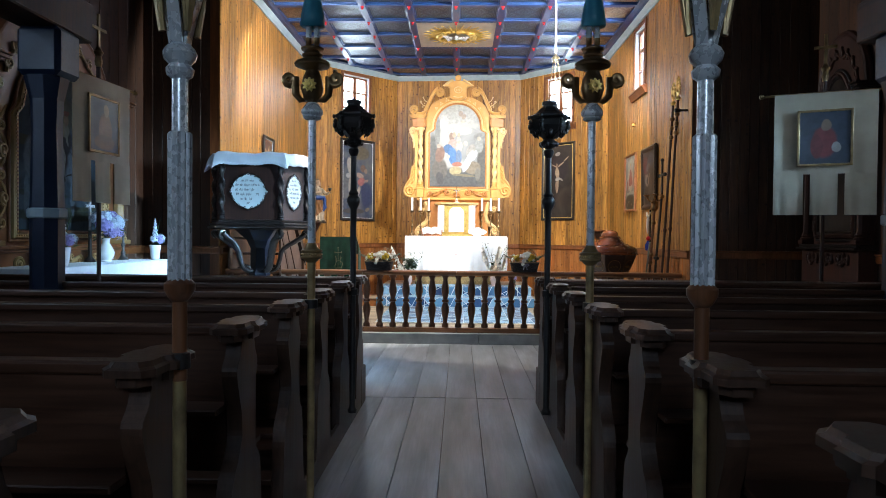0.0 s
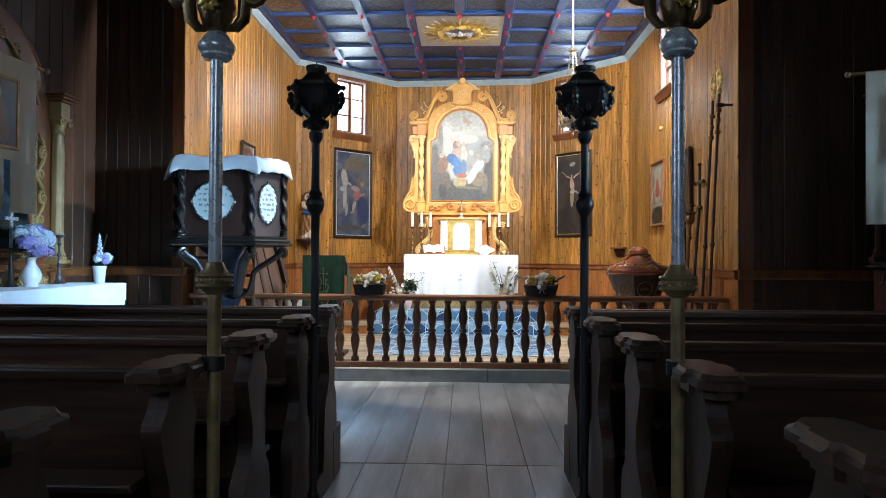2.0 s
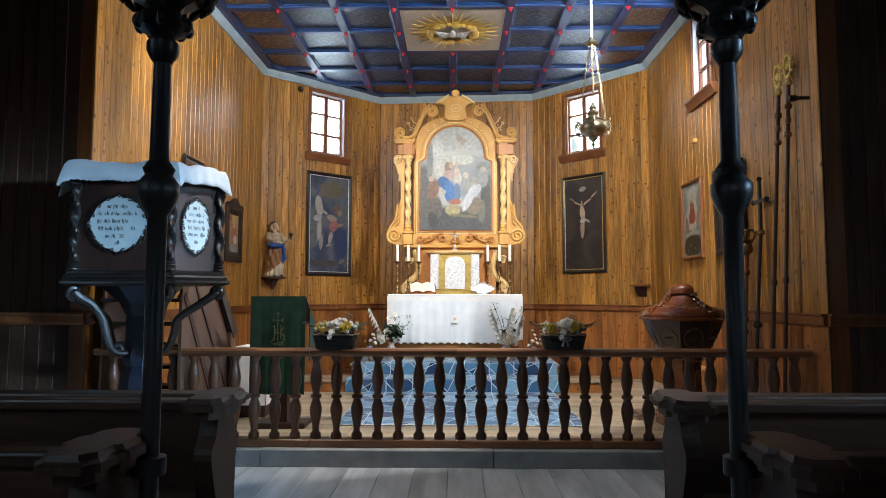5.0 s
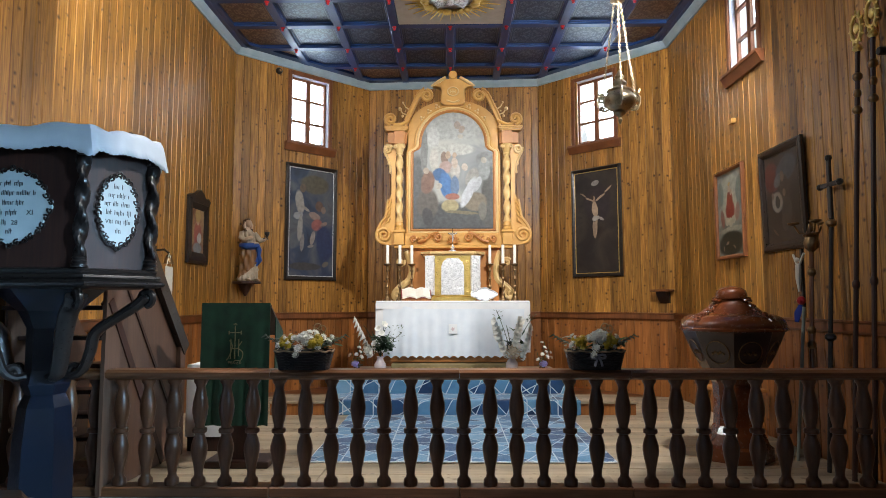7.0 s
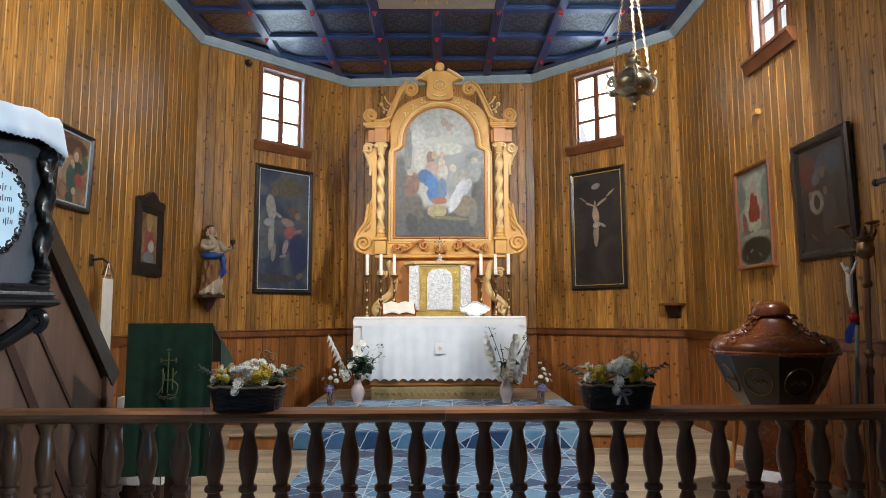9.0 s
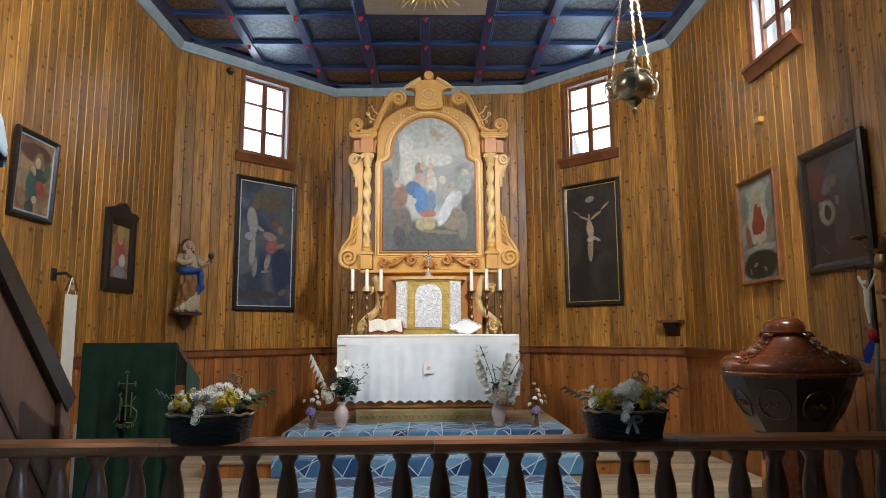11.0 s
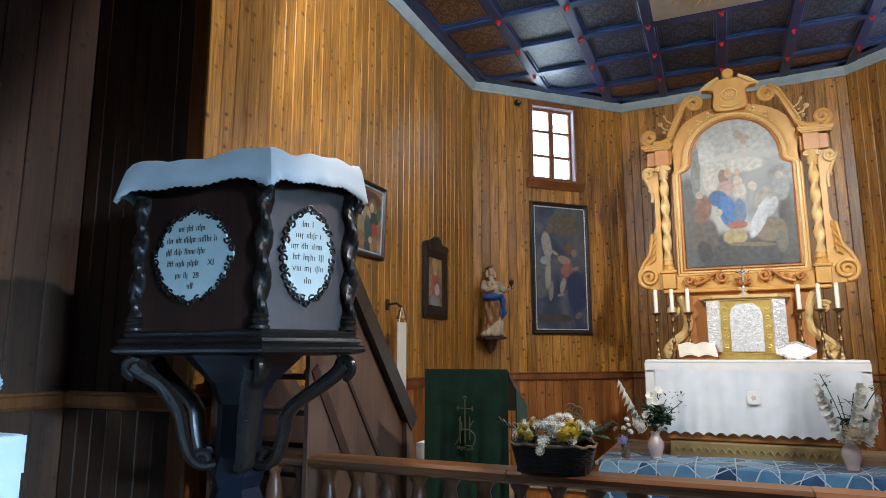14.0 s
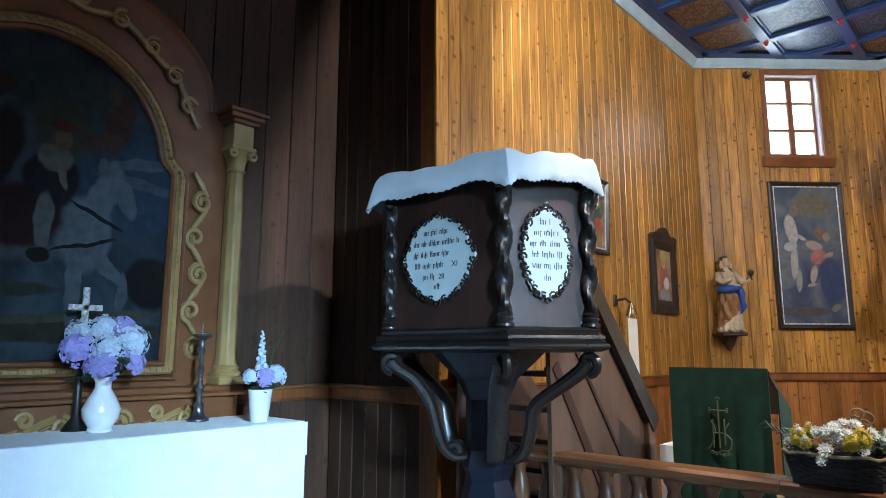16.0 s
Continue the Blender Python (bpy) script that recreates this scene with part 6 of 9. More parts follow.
# vine rosettes on the arch band
for a in (38, 52, 66, 114, 128, 142):
    bm = B()
    cx, cz = 0.535 * math.cos(radians(a)), 3.55 + 0.56 * math.sin(radians(a))
    for j in range(3):
        b = radians(a + 120 * j)
        ball(bm, (cx + 0.024 * math.cos(b), 0.0, cz + 0.024 * math.sin(b)), 0.019, 7, 5, (1, 0.6, 1))
    part("arch_rosette", bm, CREAM, ret, smooth=True)
for s in (-1, 1):
    # twisted column on its pedestal
    bm = B()
    cx, n = s * 0.735, 40
    rings = []
    for i in range(n + 1):
        z = 2.45 + 0.92 * i / n
        ring = []
        for j in range(12):
            a = 2 * math.pi * j / 12
            r = 0.040 + 0.013 * math.cos(2 * a - s * 2 * math.pi * 4.5 * i / n)
            ring.append(bm.verts.new((cx + r * math.cos(a), -0.02 + r * math.sin(a), z)))
        rings.append(ring)
    for p, q in zip(rings, rings[1:]):
        for j in range(12):
            bm.faces.new((p[j], p[(j + 1) % 12], q[(j + 1) % 12], q[j]))
    part("twisted_column", bm, CREAM, ret, smooth=True)
    bm = B()
    box(bm, cx - 0.07, cx + 0.07, -0.08, 0.06, 2.13, 2.30, 0.008)
    box(bm, cx - 0.085, cx + 0.085, -0.095, 0.06, 2.30, 2.335, 0.008)
    lathe(bm, [(0.06, 2.335), (0.062, 2.36), (0.048, 2.38), (0.056, 2.40), (0.05, 2.43), (0.04, 2.45)], 12, (cx, -0.02, 0))
    part("pedestal", bm, OCHRE, ret)
    bm = B()
    lathe(bm, [(0.045, 3.37), (0.05, 3.385), (0.042, 3.40), (0.055, 3.44), (0.075, 3.50), (0.08, 3.52)], 12, (cx, -0.02, 0))
    for k in (-1, 1):
        tube(bm, [(a, -0.075, b) for a, b in spiral(cx + k * 0.06, 3.485, 0.028, 0.006, 1.5, k * 1.2, 12)], 0.013, 6)
    part("capital", bm, CREAM, ret, smooth=True)
    bm = B()
    box(bm, cx - 0.075, cx + 0.075, -0.09, 0.06, 3.52, 3.70, 0.006)
    box(bm, cx - 0.16 if s < 0 else cx - 0.10, cx + 0.10 if s < 0 else cx + 0.16, -0.05, 0.06, 3.53, 3.69, 0.006)
    part("entablature_block", bm, OCHRED, ret)
    bm = B()
    for w, z0, z1 in ((0.095, 3.70, 3.72), (0.115, 3.72, 3.745), (0.125, 3.745, 3.765)):
        box(bm, cx - w - (0.09 if s < 0 else 0), cx + w + (0.09 if s > 0 else 0), -0.05 - w * 0.5, 0.06, z0, z1, 0.004)
    part("cornice", bm, OCHRE, ret)
    # backing wing beside the column
    bm = B()
    box(bm, *sorted((s * 0.79, s * 0.845)), -0.005, 0.06, 2.13, 3.54)
    for q in ([(s * 0.80, 2.13), (s * 1.02, 2.15), (s * 1.07, 2.27), (s * 1.02, 2.38), (s * 0.94, 2.46), (s * 0.845, 2.50)], [(s * 0.845, 2.48), (s * 0.95, 2.45), (s * 0.90, 2.60), (s * 0.88, 2.76), (s * 0.845, 2.84)],
              [(s * 0.845, 3.20), (s * 0.87, 3.28), (s * 0.93, 3.38), (s * 0.96, 3.46), (s * 0.92, 3.53), (s * 0.845, 3.54)]):
        prism(bm, q, -0.004, 0.059, "xz")
    part("wing_board", bm, OCHRE, ret)
    bm = B()
    tube(bm, [(a, -0.02, b) for a, b in spiral(s * 0.945, 2.27, 0.115, 0.02, -math.pi / 2, s * 1.9, 32)], 0.022, 8)
    tube(bm, [(a, -0.012, b) for a, b in smooth_curve([(s * 1.055, 2.29), (s * 1.0, 2.42), (s * 0.93, 2.52), (s * 0.905, 2.66), (s * 0.89, 2.76)], 5)], 0.02, 7, None)
    for k in range(4):
        tube(bm, [(s * (0.93 - 0.012 * k), -0.02, 2.42 + 0.08 * k), (s * (0.885 - 0.01 * k), -0.03, 2.46 + 0.085 * k), (s * (0.87 - 0.006 * k), -0.02, 2.52 + 0.085 * k)], 0.017, 6, [0.5, 1.1, 0.3])
    part("large_volute", bm, OCHRE, ret, smooth=True)
    bm = B()
    tube(bm, [(a, -0.02, b) for a, b in spiral(s * 0.895, 3.46, 0.065, 0.012, 0.3, -s * 1.7, 24)], 0.018, 7)
    tube(bm, [(a, -0.015, b) for a, b in smooth_curve([(s * 0.955, 3.44), (s * 0.90, 3.33), (s * 0.865, 3.22), (s * 0.87, 3.12)], 5)], 0.018, 7)
    ball(bm, (s * 0.885, -0.01, 3.26), 0.024, 7, 5)
    part("small_volute", bm, CREAM, ret, smooth=True)
    # sweeping pediment scroll
    sw = smooth_curve([(s * 0.66, 3.80), (s * 0.60, 3.92), (s * 0.53, 4.08), (s * 0.47, 4.21), (s * 0.40, 4.28)], 6)
    bm = B()
    vs = []
    for a, b in sw:
        vs.append([bm.verts.new((a, y, b + z)) for y, z in ((-0.05, -0.05), (-0.05, 0.05), (0.05, 0.05), (0.05, -0.05))])
    for p, q2 in zip(vs, vs[1:]):
        for i in range(4):
            bm.faces.new((p[i], p[(i + 1) % 4], q2[(i + 1) % 4], q2[i]))
    bmesh.ops.recalc_face_normals(bm, faces=bm.faces)
    tube(bm, [(a, -0.05, b) for a, b in smooth_curve([(s * 0.66, 3.86), (s * 0.57, 4.06), (s * 0.48, 4.24), (s * 0.40, 4.30)], 6)], 0.016, 7)
    tube(bm, [(a, -0.045, b) for a, b in spiral(s * 0.365, 4.205, 0.085, 0.015, math.pi / 2, s * 1.8, 28)], 0.022, 8)
    tube(bm, [(a, -0.045, b) for a, b in smooth_curve([(s * 0.60, 3.86), (s * 0.72, 3.80), (s * 0.82, 3.80)], 5)], 0.026, 8)
    tube(bm, [(a, -0.045, b) for a, b in spiral(s * 0.86, 3.875, 0.085, 0.015, -math.pi / 2, s * 1.8, 28)], 0.023, 8)
    part("pediment_scroll", bm, OCHRE, ret, smooth=True)
    bm = B()
    for x, z, r in ((0.735, 4.03, 0.028), (0.70, 3.93, 0.02), (0.69, 4.12, 0.016), (0.66, 4.0, 0.012)):
        ball(bm, (s * x, 0.0, z), r, 7, 5)
    tube(bm, [(s * 0.64, 0.01, 3.95), (s * 0.70, 0.0, 3.97), (s * 0.735, 0.0, 4.03)], 0.010, 6)
    tube(bm, [(s * 0.60, 0.01, 4.02), (s * 0.66, 0.0, 4.06), (s * 0.69, 0.0, 4.12)], 0.009, 6)
    part("flower_sprigs", bm, CREAM, ret, smooth=True)
    # predella scroll
    bm = B()
    tube(bm, [(a, -0.06, b) for a, b in spiral(s * 0.20, 2.24, 0.062, 0.012, math.pi * (0.5 if s > 0 else 0.5), -s * 1.5, 20)], 0.016, 7)
    tube(bm, [(a, -0.06, b) for a, b in smooth_curve([(s * 0.20, 2.30), (s * 0.30, 2.27), (s * 0.38, 2.20), (s * 0.48, 2.17)], 5)], 0.018, 7, None)
    tube(bm, [(a, -0.06, b) for a, b in spiral(s * 0.535, 2.215, 0.05, 0.01, -math.pi / 2, s * 1.5, 18)], 0.014, 7)
    for k in range(3):
        tube(bm, [(s * (0.30 + 0.07 * k), -0.06, 2.23 - 0.02 * k), (s * (0.33 + 0.07 * k), -0.07, 2.265 - 0.02 * k), (s * (0.36 + 0.07 * k), -0.06, 2.27 - 0.025 * k)], 0.014, 6, [0.5, 1.2, 0.4])
    part("predella_scroll", bm, OCHRED, ret, smooth=True)
bm = B()
box(bm, -0.66, 0.66, -0.02, 0.03, 2.13, 2.30)
part("predella_board", bm, OCHRE, ret)
bm = B()
for k in range(9):
    a = math.pi * (0.08 + 0.84 * k / 8)
    tube(bm, [(0, -0.06, 2.15), (0.055 * math.cos(a), -0.075, 2.15 + 0.075 * math.sin(a)), (0.085 * math.cos(a), -0.06, 2.15 + 0.115 * math.sin(a))], 0.013, 6, [0.5, 1, 0.7])
part("shell", bm, OCHRED, ret, smooth=True)
# cartouche
q = smooth_curve([(0.0, 4.06), (0.14, 4.08), (0.17, 4.16), (0.15, 4.26), (0.20, 4.32), (0.28, 4.335), (0.22, 4.38), (0.14, 4.42), (0.06, 4.43), (0.0, 4.43)], 4)
bm = prism(B(), q + [(-x, z) for x, z in q[::-1]][1:-1], -0.075, 0.03, "xz")
part("cartouche", bm, OCHRE, ret)
bm = B()
tube(bm, [(0.075 * math.cos(a), -0.08, 4.25 + 0.06 * math.sin(a)) for a in [2 * math.pi * i / 24 for i in range(26)]], 0.009, 6)
for x in (-0.03, 0.0, 0.03):
    box(bm, x - 0.006, x + 0.006, -0.085, -0.075, 4.225, 4.275)
box(bm, -0.036, 0.036, -0.085, -0.075, 4.245, 4.255)
tube(bm, [(a, -0.08, b) for a, b in smooth_curve([(-0.09, 4.125), (0.0, 4.10), (0.09, 4.125)], 5)], 0.012, 6)
for s in (-1, 1):
    tube(bm, [(s * 0.30, -0.07, 4.33), (s * 0.20, -0.085, 4.385), (s * 0.10, -0.08, 4.45)], 0.026, 7, [0.5, 1, 0.8])
part("cartouche_relief", bm, CREAM, ret, smooth=True)
bm = B()
lathe(bm, [(0.05, -0.06), (0.06, -0.05), (0.06, 0.05), (0.05, 0.06)], 16)
turned(bm, Matrix.Translation((0, -0.03, 4.485)) @ Matrix.Rotation(math.pi / 2, 4, "X"))
lathe(bm, [(0.05, 4.41), (0.045, 4.45)], 12, (0, -0.02, 0))
part("top_scroll", bm, OCHRE, ret, smooth=True)

# ---- ceiling sunburst ----
sb = thing("ceiling_sunburst", "gilt sunburst with white dove on a pale ceiling panel", "ceiling ornament", (0.015, 11.46, CEIL + 0.004))
bm = B()
box(bm, -0.66, 0.66, -0.68, 0.68, 0.0, 0.04, 0.006)
part("panel", bm, colour_mat("pale_grey_panel", (0.50, 0.46, 0.40), (0.42, 0.38, 0.33), 0.5), sb)
rnd = random.Random(11)
for k in range(56):
    a = 2 * math.pi * k / 56
    r1 = (0.46 if k % 2 else 0.58) * (0.95 + 0.1 * rnd.random())
    w = 0.016
    bm = B()
    d, t = Vector((math.cos(a), math.sin(a))), Vector((-math.sin(a), math.cos(a)))
    pts = [d * 0.26 - t * w, d * 0.26 + t * w, d * r1]
    lo = [bm.verts.new((*p, -0.012)) for p in pts]
    hi = [bm.verts.new((*p, -0.001)) for p in pts]
    rdg = bm.verts.new((*(d * 0.28), -0.026))
    bm.faces.new(hi)
    for i in range(3):
        bm.faces.new((lo[i], lo[(i + 1) % 3], hi[(i + 1) % 3], hi[i]))
        bm.faces.new((lo[(i + 1) % 3], lo[i], rdg))
    bmesh.ops.recalc_face_normals(bm, faces=bm.faces)
    part("ray", bm, GOLD, sb)
bm = B()
for k in range(22):
    a = 2 * math.pi * k / 22
    ball(bm, (0.30 * math.cos(a), 0.27 * math.sin(a), -0.03), 0.05 + 0.015 * math.sin(k * 2.3), 8, 6, (1, 1, 0.6))
part("cloud_wreath", bm, GOLD, sb, "gilt cloud wreath", True)
bm = B()
ball(bm, (0, -0.02, -0.05), 0.05, 10, 8, (0.8, 1.6, 0.7))
ball(bm, (0, -0.12, -0.06), 0.028, 8, 6)
for s in (-1, 1):
    for k in range(5):
        tube(bm, [(s * 0.03, 0.0, -0.05), (s * (0.12 + 0.01 * k), -0.06 + 0.035 * k, -0.06), (s * (0.24 - 0.02 * k), -0.10 + 0.055 * k, -0.045)], 0.02, 6, [0.8, 1.1, 0.4], 0.5)
part("dove", bm, SILVER, sb, "pale silver dove", True)

# ---- hanging sanctuary lamp ----
lamp = thing("sanctuary_lamp", "silver-gilt hanging sanctuary lamp on three chains", "hanging lamp", (1.49, 9.78, -0.04))
LAMPM = colour_mat("tarnished_silver_gilt", (0.46, 0.39, 0.26), (0.22, 0.17, 0.10), 0.3, 1.0, 14, 0.3, 70)
bm = B()
tube(bm, [(0, 0, 4.10), (0, 0, 4.5), (0, 0, 4.91)], 0.011, 8)
part("rope", bm, WAX, lamp, "pale hanging cord", True)
bm = B()
lathe(bm, [(0.012, 4.12), (0.02, 4.09), (0.055, 4.06), (0.065, 4.045), (0.05, 4.04), (0.01, 4.03)], 14)
part("canopy", bm, LAMPM, lamp, smooth=True)
bm = B()
lathe(bm, [(0.004, 2.93), (0.014, 2.95), (0.022, 2.97), (0.012, 2.99), (0.03, 3.01), (0.055, 3.03), (0.045, 3.05), (0.095, 3.07), (0.135, 3.105), (0.146, 3.15), (0.128, 3.185), (0.10, 3.215), (0.115, 3.225), (0.115, 3.235), (0.07, 3.25), (0.05, 3.27), (0.065, 3.295), (0.05, 3.32), (0.035, 3.335), (0.045, 3.355), (0.02, 3.39), (0.006, 3.42)], 20, flute=10, depth=0.06)
part("bowl", bm, LAMPM, lamp, "embossed silver-gilt bowl", True)
for k in range(3):
    a = 2 * math.pi * k / 3 + 0.35
    bm = B()
    tube(bm, [((0.11 + r) * math.cos(a), (0.11 + r) * math.sin(a), z) for r, z in [(x, z) for x, z in [(-0.03, 3.085), (0.03, 3.075), (0.075, 3.09), (0.098, 3.14)] + spiral(0.062, 3.185, 0.042, 0.010, -0.5, 1.5, 16)]], 0.010, 7)
    tube(bm, [((0.11 + r) * math.cos(a), (0.11 + r) * math.sin(a), z) for r, z in spiral(0.045, 3.115, 0.026, 0.006, 0.4, -1.4, 12)], 0.007, 6)
    tube(bm, [((0.11 + r) * math.cos(a), (0.11 + r) * math.sin(a), z) for r, z in smooth_curve([(0.02, 3.20), (0.05, 3.235), (0.085, 3.235), (0.10, 3.27)], 4)], 0.008, 6)
    part("scroll_arm", bm, LAMPM, lamp, smooth=True)
    bm = B()
    p0, p1 = Vector((0.165 * math.cos(a), 0.165 * math.sin(a), 3.18)), Vector((0.03 * math.cos(a), 0.03 * math.sin(a), 4.045))
    m = 34
    for i in range(m):
        c = p0.lerp(p1, (i + 0.5) / m)
        d = (p1 - p0).normalized()
        u = d.orthogonal().normalized()
        v = d.cross(u)
        e = u if i % 2 else v
        tube(bm, [c + d * 0.017 * math.cos(f) + e * 0.009 * math.sin(f) for f in [2 * math.pi * j / 8 for j in range(9)]], 0.0035, 4)
    part("chain", bm, LAMPM, lamp)

# ---- baptismal font ----
font = thing("baptismal_font", "dark polished wooden baptismal font with carved domed lid", "font", (2.235, 9.42, CHZ))
FONTW = colour_mat("polished_red_brown_wood", (0.21, 0.055, 0.015), (0.11, 0.028, 0.008), 0.24, 0, 6, 0.1, 40, coat=0.5)
FONTD = colour_mat("dark_polished_wood", (0.036, 0.011, 0.006), (0.018, 0.006, 0.004), 0.34, 0, 6, 0.1, 40, coat=0.4)
bm = lathe(B(), [(0.26, 0.0), (0.26, 0.10), (0.235, 0.12), (0.20, 0.20), (0.165, 0.26), (0.155, 0.45), (0.165, 0.58), (0.20, 0.62)], 8, phase=math.pi / 8)
part("base", bm, FONTW, font)
bm = lathe(B(), [(0.17, 0.62), (0.215, 0.66), (0.265, 0.74), (0.315, 0.84), (0.355, 0.94), (0.368, 0.975), (0.374, 0.985)], 8, phase=math.pi / 8)
part("bowl", bm, FONTD, font, "dark wooden bowl with carved wreaths")
for k in range(8):
    a = math.pi / 4 * k
    bm = tube(B(), [(0.0 + 0.006, 0.085 * math.cos(f), 0.095 * math.sin(f)) for f in [2 * math.pi * i / 22 for i in range(24)]], 0.0045, 6)
    for j in range(5):
        ball(bm, (0.004, -0.04 + 0.02 * j, -0.01 + 0.012 * (j % 2)), 0.012, 6, 4)
    turned(bm, Matrix.Rotation(a, 4, "Z") @ Matrix.Translation((0.286, 0, 0.83)) @ Matrix.Rotation(0.42, 4, "Y") @ Matrix.Identity(4))
    part("carved_wreath", bm, BRONZE, font, smooth=True)
bm = lathe(B(), [(0.37, 0.983), (0.392, 0.988), (0.396, 1.004), (0.382, 1.014), (0.386, 1.024), (0.384, 1.045), (0.374, 1.068), (0.350, 1.092), (0.315, 1.108), (0.300, 1.112), (0.292, 1.106), (0.262, 1.116), (0.225, 1.134), (0.190, 1.16), (0.158, 1.19), (0.134, 1.214), (0.120, 1.236)], 40)
part("lid", bm, FONTW, font, "polished red-brown domed lid", True)
bm = lathe(B(), [(0.118, 1.230), (0.142, 1.234), (0.146, 1.244), (0.116, 1.249), (0.118, 1.272), (0.108, 1.300), (0.078, 1.322), (0.040, 1.333), (0.008, 1.336)], 24)
part("lid_knob", bm, FONTW, font, smooth=True)
for k in range(4):
    a = math.pi / 2 * k + 0.42
    bm = B()
    for r, z, w in ((0.150, 1.222, 0.030), (0.185, 1.18, 0.026), (0.225, 1.148, 0.024), (0.275, 1.122, 0.034), (0.325, 1.102, 0.038), (0.365, 1.072, 0.030)):
        for m in (-1, 1):
            tube(bm, [(r - 0.010, m * 0.005, z), (r, m * w, z + 0.006), (r + 0.018, m * w * 0.9, z - 0.004), (r + 0.020, m * 0.008, z - 0.004)], 0.008, 6, [0.7, 1.1, 1.0, 0.6])
    for r, z, q in ((0.165, 1.226, 0.020), (0.30, 1.118, 0.026), (0.345, 1.092, 0.018)):
        ball(bm, (r, 0, z), q, 8, 6, (1, 1.1, 0.7))
    part("carved_leaf_band", turned(bm, Matrix.Rotation(a, 4, "Z")), FONTW, font, smooth=True)

# ---- lectern ----
lec = thing("lectern", "wooden lectern draped with dark green velvet", "lectern", (-1.565, 9.02, CHZ))
bm = B()
box(bm, -0.06, 0.06, 0.12, 0.24, 0.0, 0.95, 0.006)
box(bm, -0.24, 0.24, 0.05, 0.34, 0.0, 0.05, 0.008)
part("stand", bm, DARKW, lec)
bm = prism(B(), [(0.0, 1.17), (0.0, 1.19), (0.34, 0.985), (0.34, 0.955)], -0.255, 0.255, "yz")
part("desk", bm, DARKW, lec)
bm = drape(B(), -0.255, 0.25, 1.205, 0.32, -0.012, 3, 0.010, 40, 16, 0.0, 1, 0.006)
part("velvet_front", bm, GREENV, lec, "dark green velvet drape", True)
bm = prism(B(), [(-0.012, 1.193), (-0.012, 1.207), (0.34, 1.0), (0.34, 0.986)], -0.255, 0.25, "yz")
part("velvet_top", bm, GREENV, lec)
bm = prism(B(), [(0.12, 1.10), (0.335, 0.985), (0.335, 0.62), (0.12, 0.60)], 0.252, 0.258, "yz")
part("velvet_side", bm, GREENV, lec)
bm = B()
EY = -0.026
for a, b in (((0.0, 0.80), (0.0, 1.04)), ((-0.038, 0.99), (0.038, 0.99)), ((-0.03, 0.875), (0.03, 0.875)), ((-0.03, 0.80), (-0.03, 0.945)), ((0.028, 0.82), (0.028, 0.945))):
    tube(bm, [(a[0], EY, a[1]), (b[0], EY, b[1])], 0.0038, 5)
for c in ((0.0, 1.05), (-0.044, 0.99), (0.044, 0.99)):
    for m in (-1, 0, 1):
        ball(bm, (c[0] + (0.008 * m if c[0] == 0 else 0), EY, c[1] + (0.008 * m if c[0] else 0.005 * (m == 0))), 0.0065, 6, 4, (1, 0.4, 1))
tube(bm, [(a, EY, b) for a, b in smooth_curve([(0.05, 0.925), (0.025, 0.88), (0.058, 0.845), (0.045, 0.79), (0.0, 0.79)], 4)], 0.0038, 5)
tube(bm, [(a, EY, b) for a, b in smooth_curve([(-0.04, 0.935), (-0.02, 0.89), (-0.04, 0.82), (-0.062, 0.79)], 4)], 0.0038, 5)
for k in range(5):
    tube(bm, [(a, EY, b) for a, b in spiral(-0.04 + 0.02 * k, 0.775 - 0.006 * (k % 2), 0.010, 0.003, k, 1.1, 8)], 0.0028, 5)
part("gold_embroidery", bm, colour_mat("dull_gold_thread", (0.12, 0.13, 0.06), (0.08, 0.09, 0.04), 0.55), lec, "dull gold embroidered cross monogram")
wb = thing("credence_table", "small stand covered with a white cloth", "side table", (-2.01, 9.75, CHZ))
bm = B()
box(bm, -0.14, 0.16, -0.14, 0.16, 0.0, 0.68, 0.012, 2)
part("table_body", bm, DARKW, wb)
for s, r in ((1, 0), (1, 90), (1, 180), (1, 270)):
    bm = drape(B(), -0.155, 0.155, 0.70, 0.12, -0.16, 2, 0.005, 20, 8)
    part("cloth_side", turned(bm, Matrix.Translation((0.01, 0.01, 0)) @ Matrix.Rotation(radians(r), 4, "Z")), WHITE, wb, smooth=True)
bm = B()
box(bm, -0.15, 0.17, -0.15, 0.17, 0.68, 0.702, 0.006)
part("cloth_top", bm, WHITE, wb)

# ---- pulpit ----
PX, PY = -2.355, 8.06
# plan of the corner columns, from the centre: a broad front, narrower slanted sides
PLANP = [(-0.345, -0.342), (0.345, -0.309), (0.572, 0.03), (0.43, 0.25), (-0.43, 0.25), (-0.56, 0.0)]
pul = thing("pulpit", "dark brown polygonal wooden pulpit with twisted corner columns", "pulpit", (PX, PY, 0))


def poly_rings(bm, prof, closed=True):
    """Mouldings that follow the pulpit's plan: (distance out from the columns, height) pairs."""
    rings = []
    for d, z in prof:
        ring = []
        for x, y in PLANP:
            v = Vector((x, y))
            v = v * (1 + d / v.length)
            ring.append(bm.verts.new((v.x, min(v.y, 0.265), z)))
        rings.append(ring)
    n = len(PLANP)
    for a, b in zip(rings, rings[1:]):
        for i in range(n):
            bm.faces.new((a[i], a[(i + 1) % n], b[(i + 1) % n], b[i]))
    if closed:
        bm.faces.new(rings[0][::-1])
        bm.faces.new(rings[-1])
    bmesh.ops.recalc_face_normals(bm, faces=bm.faces)
    return bm


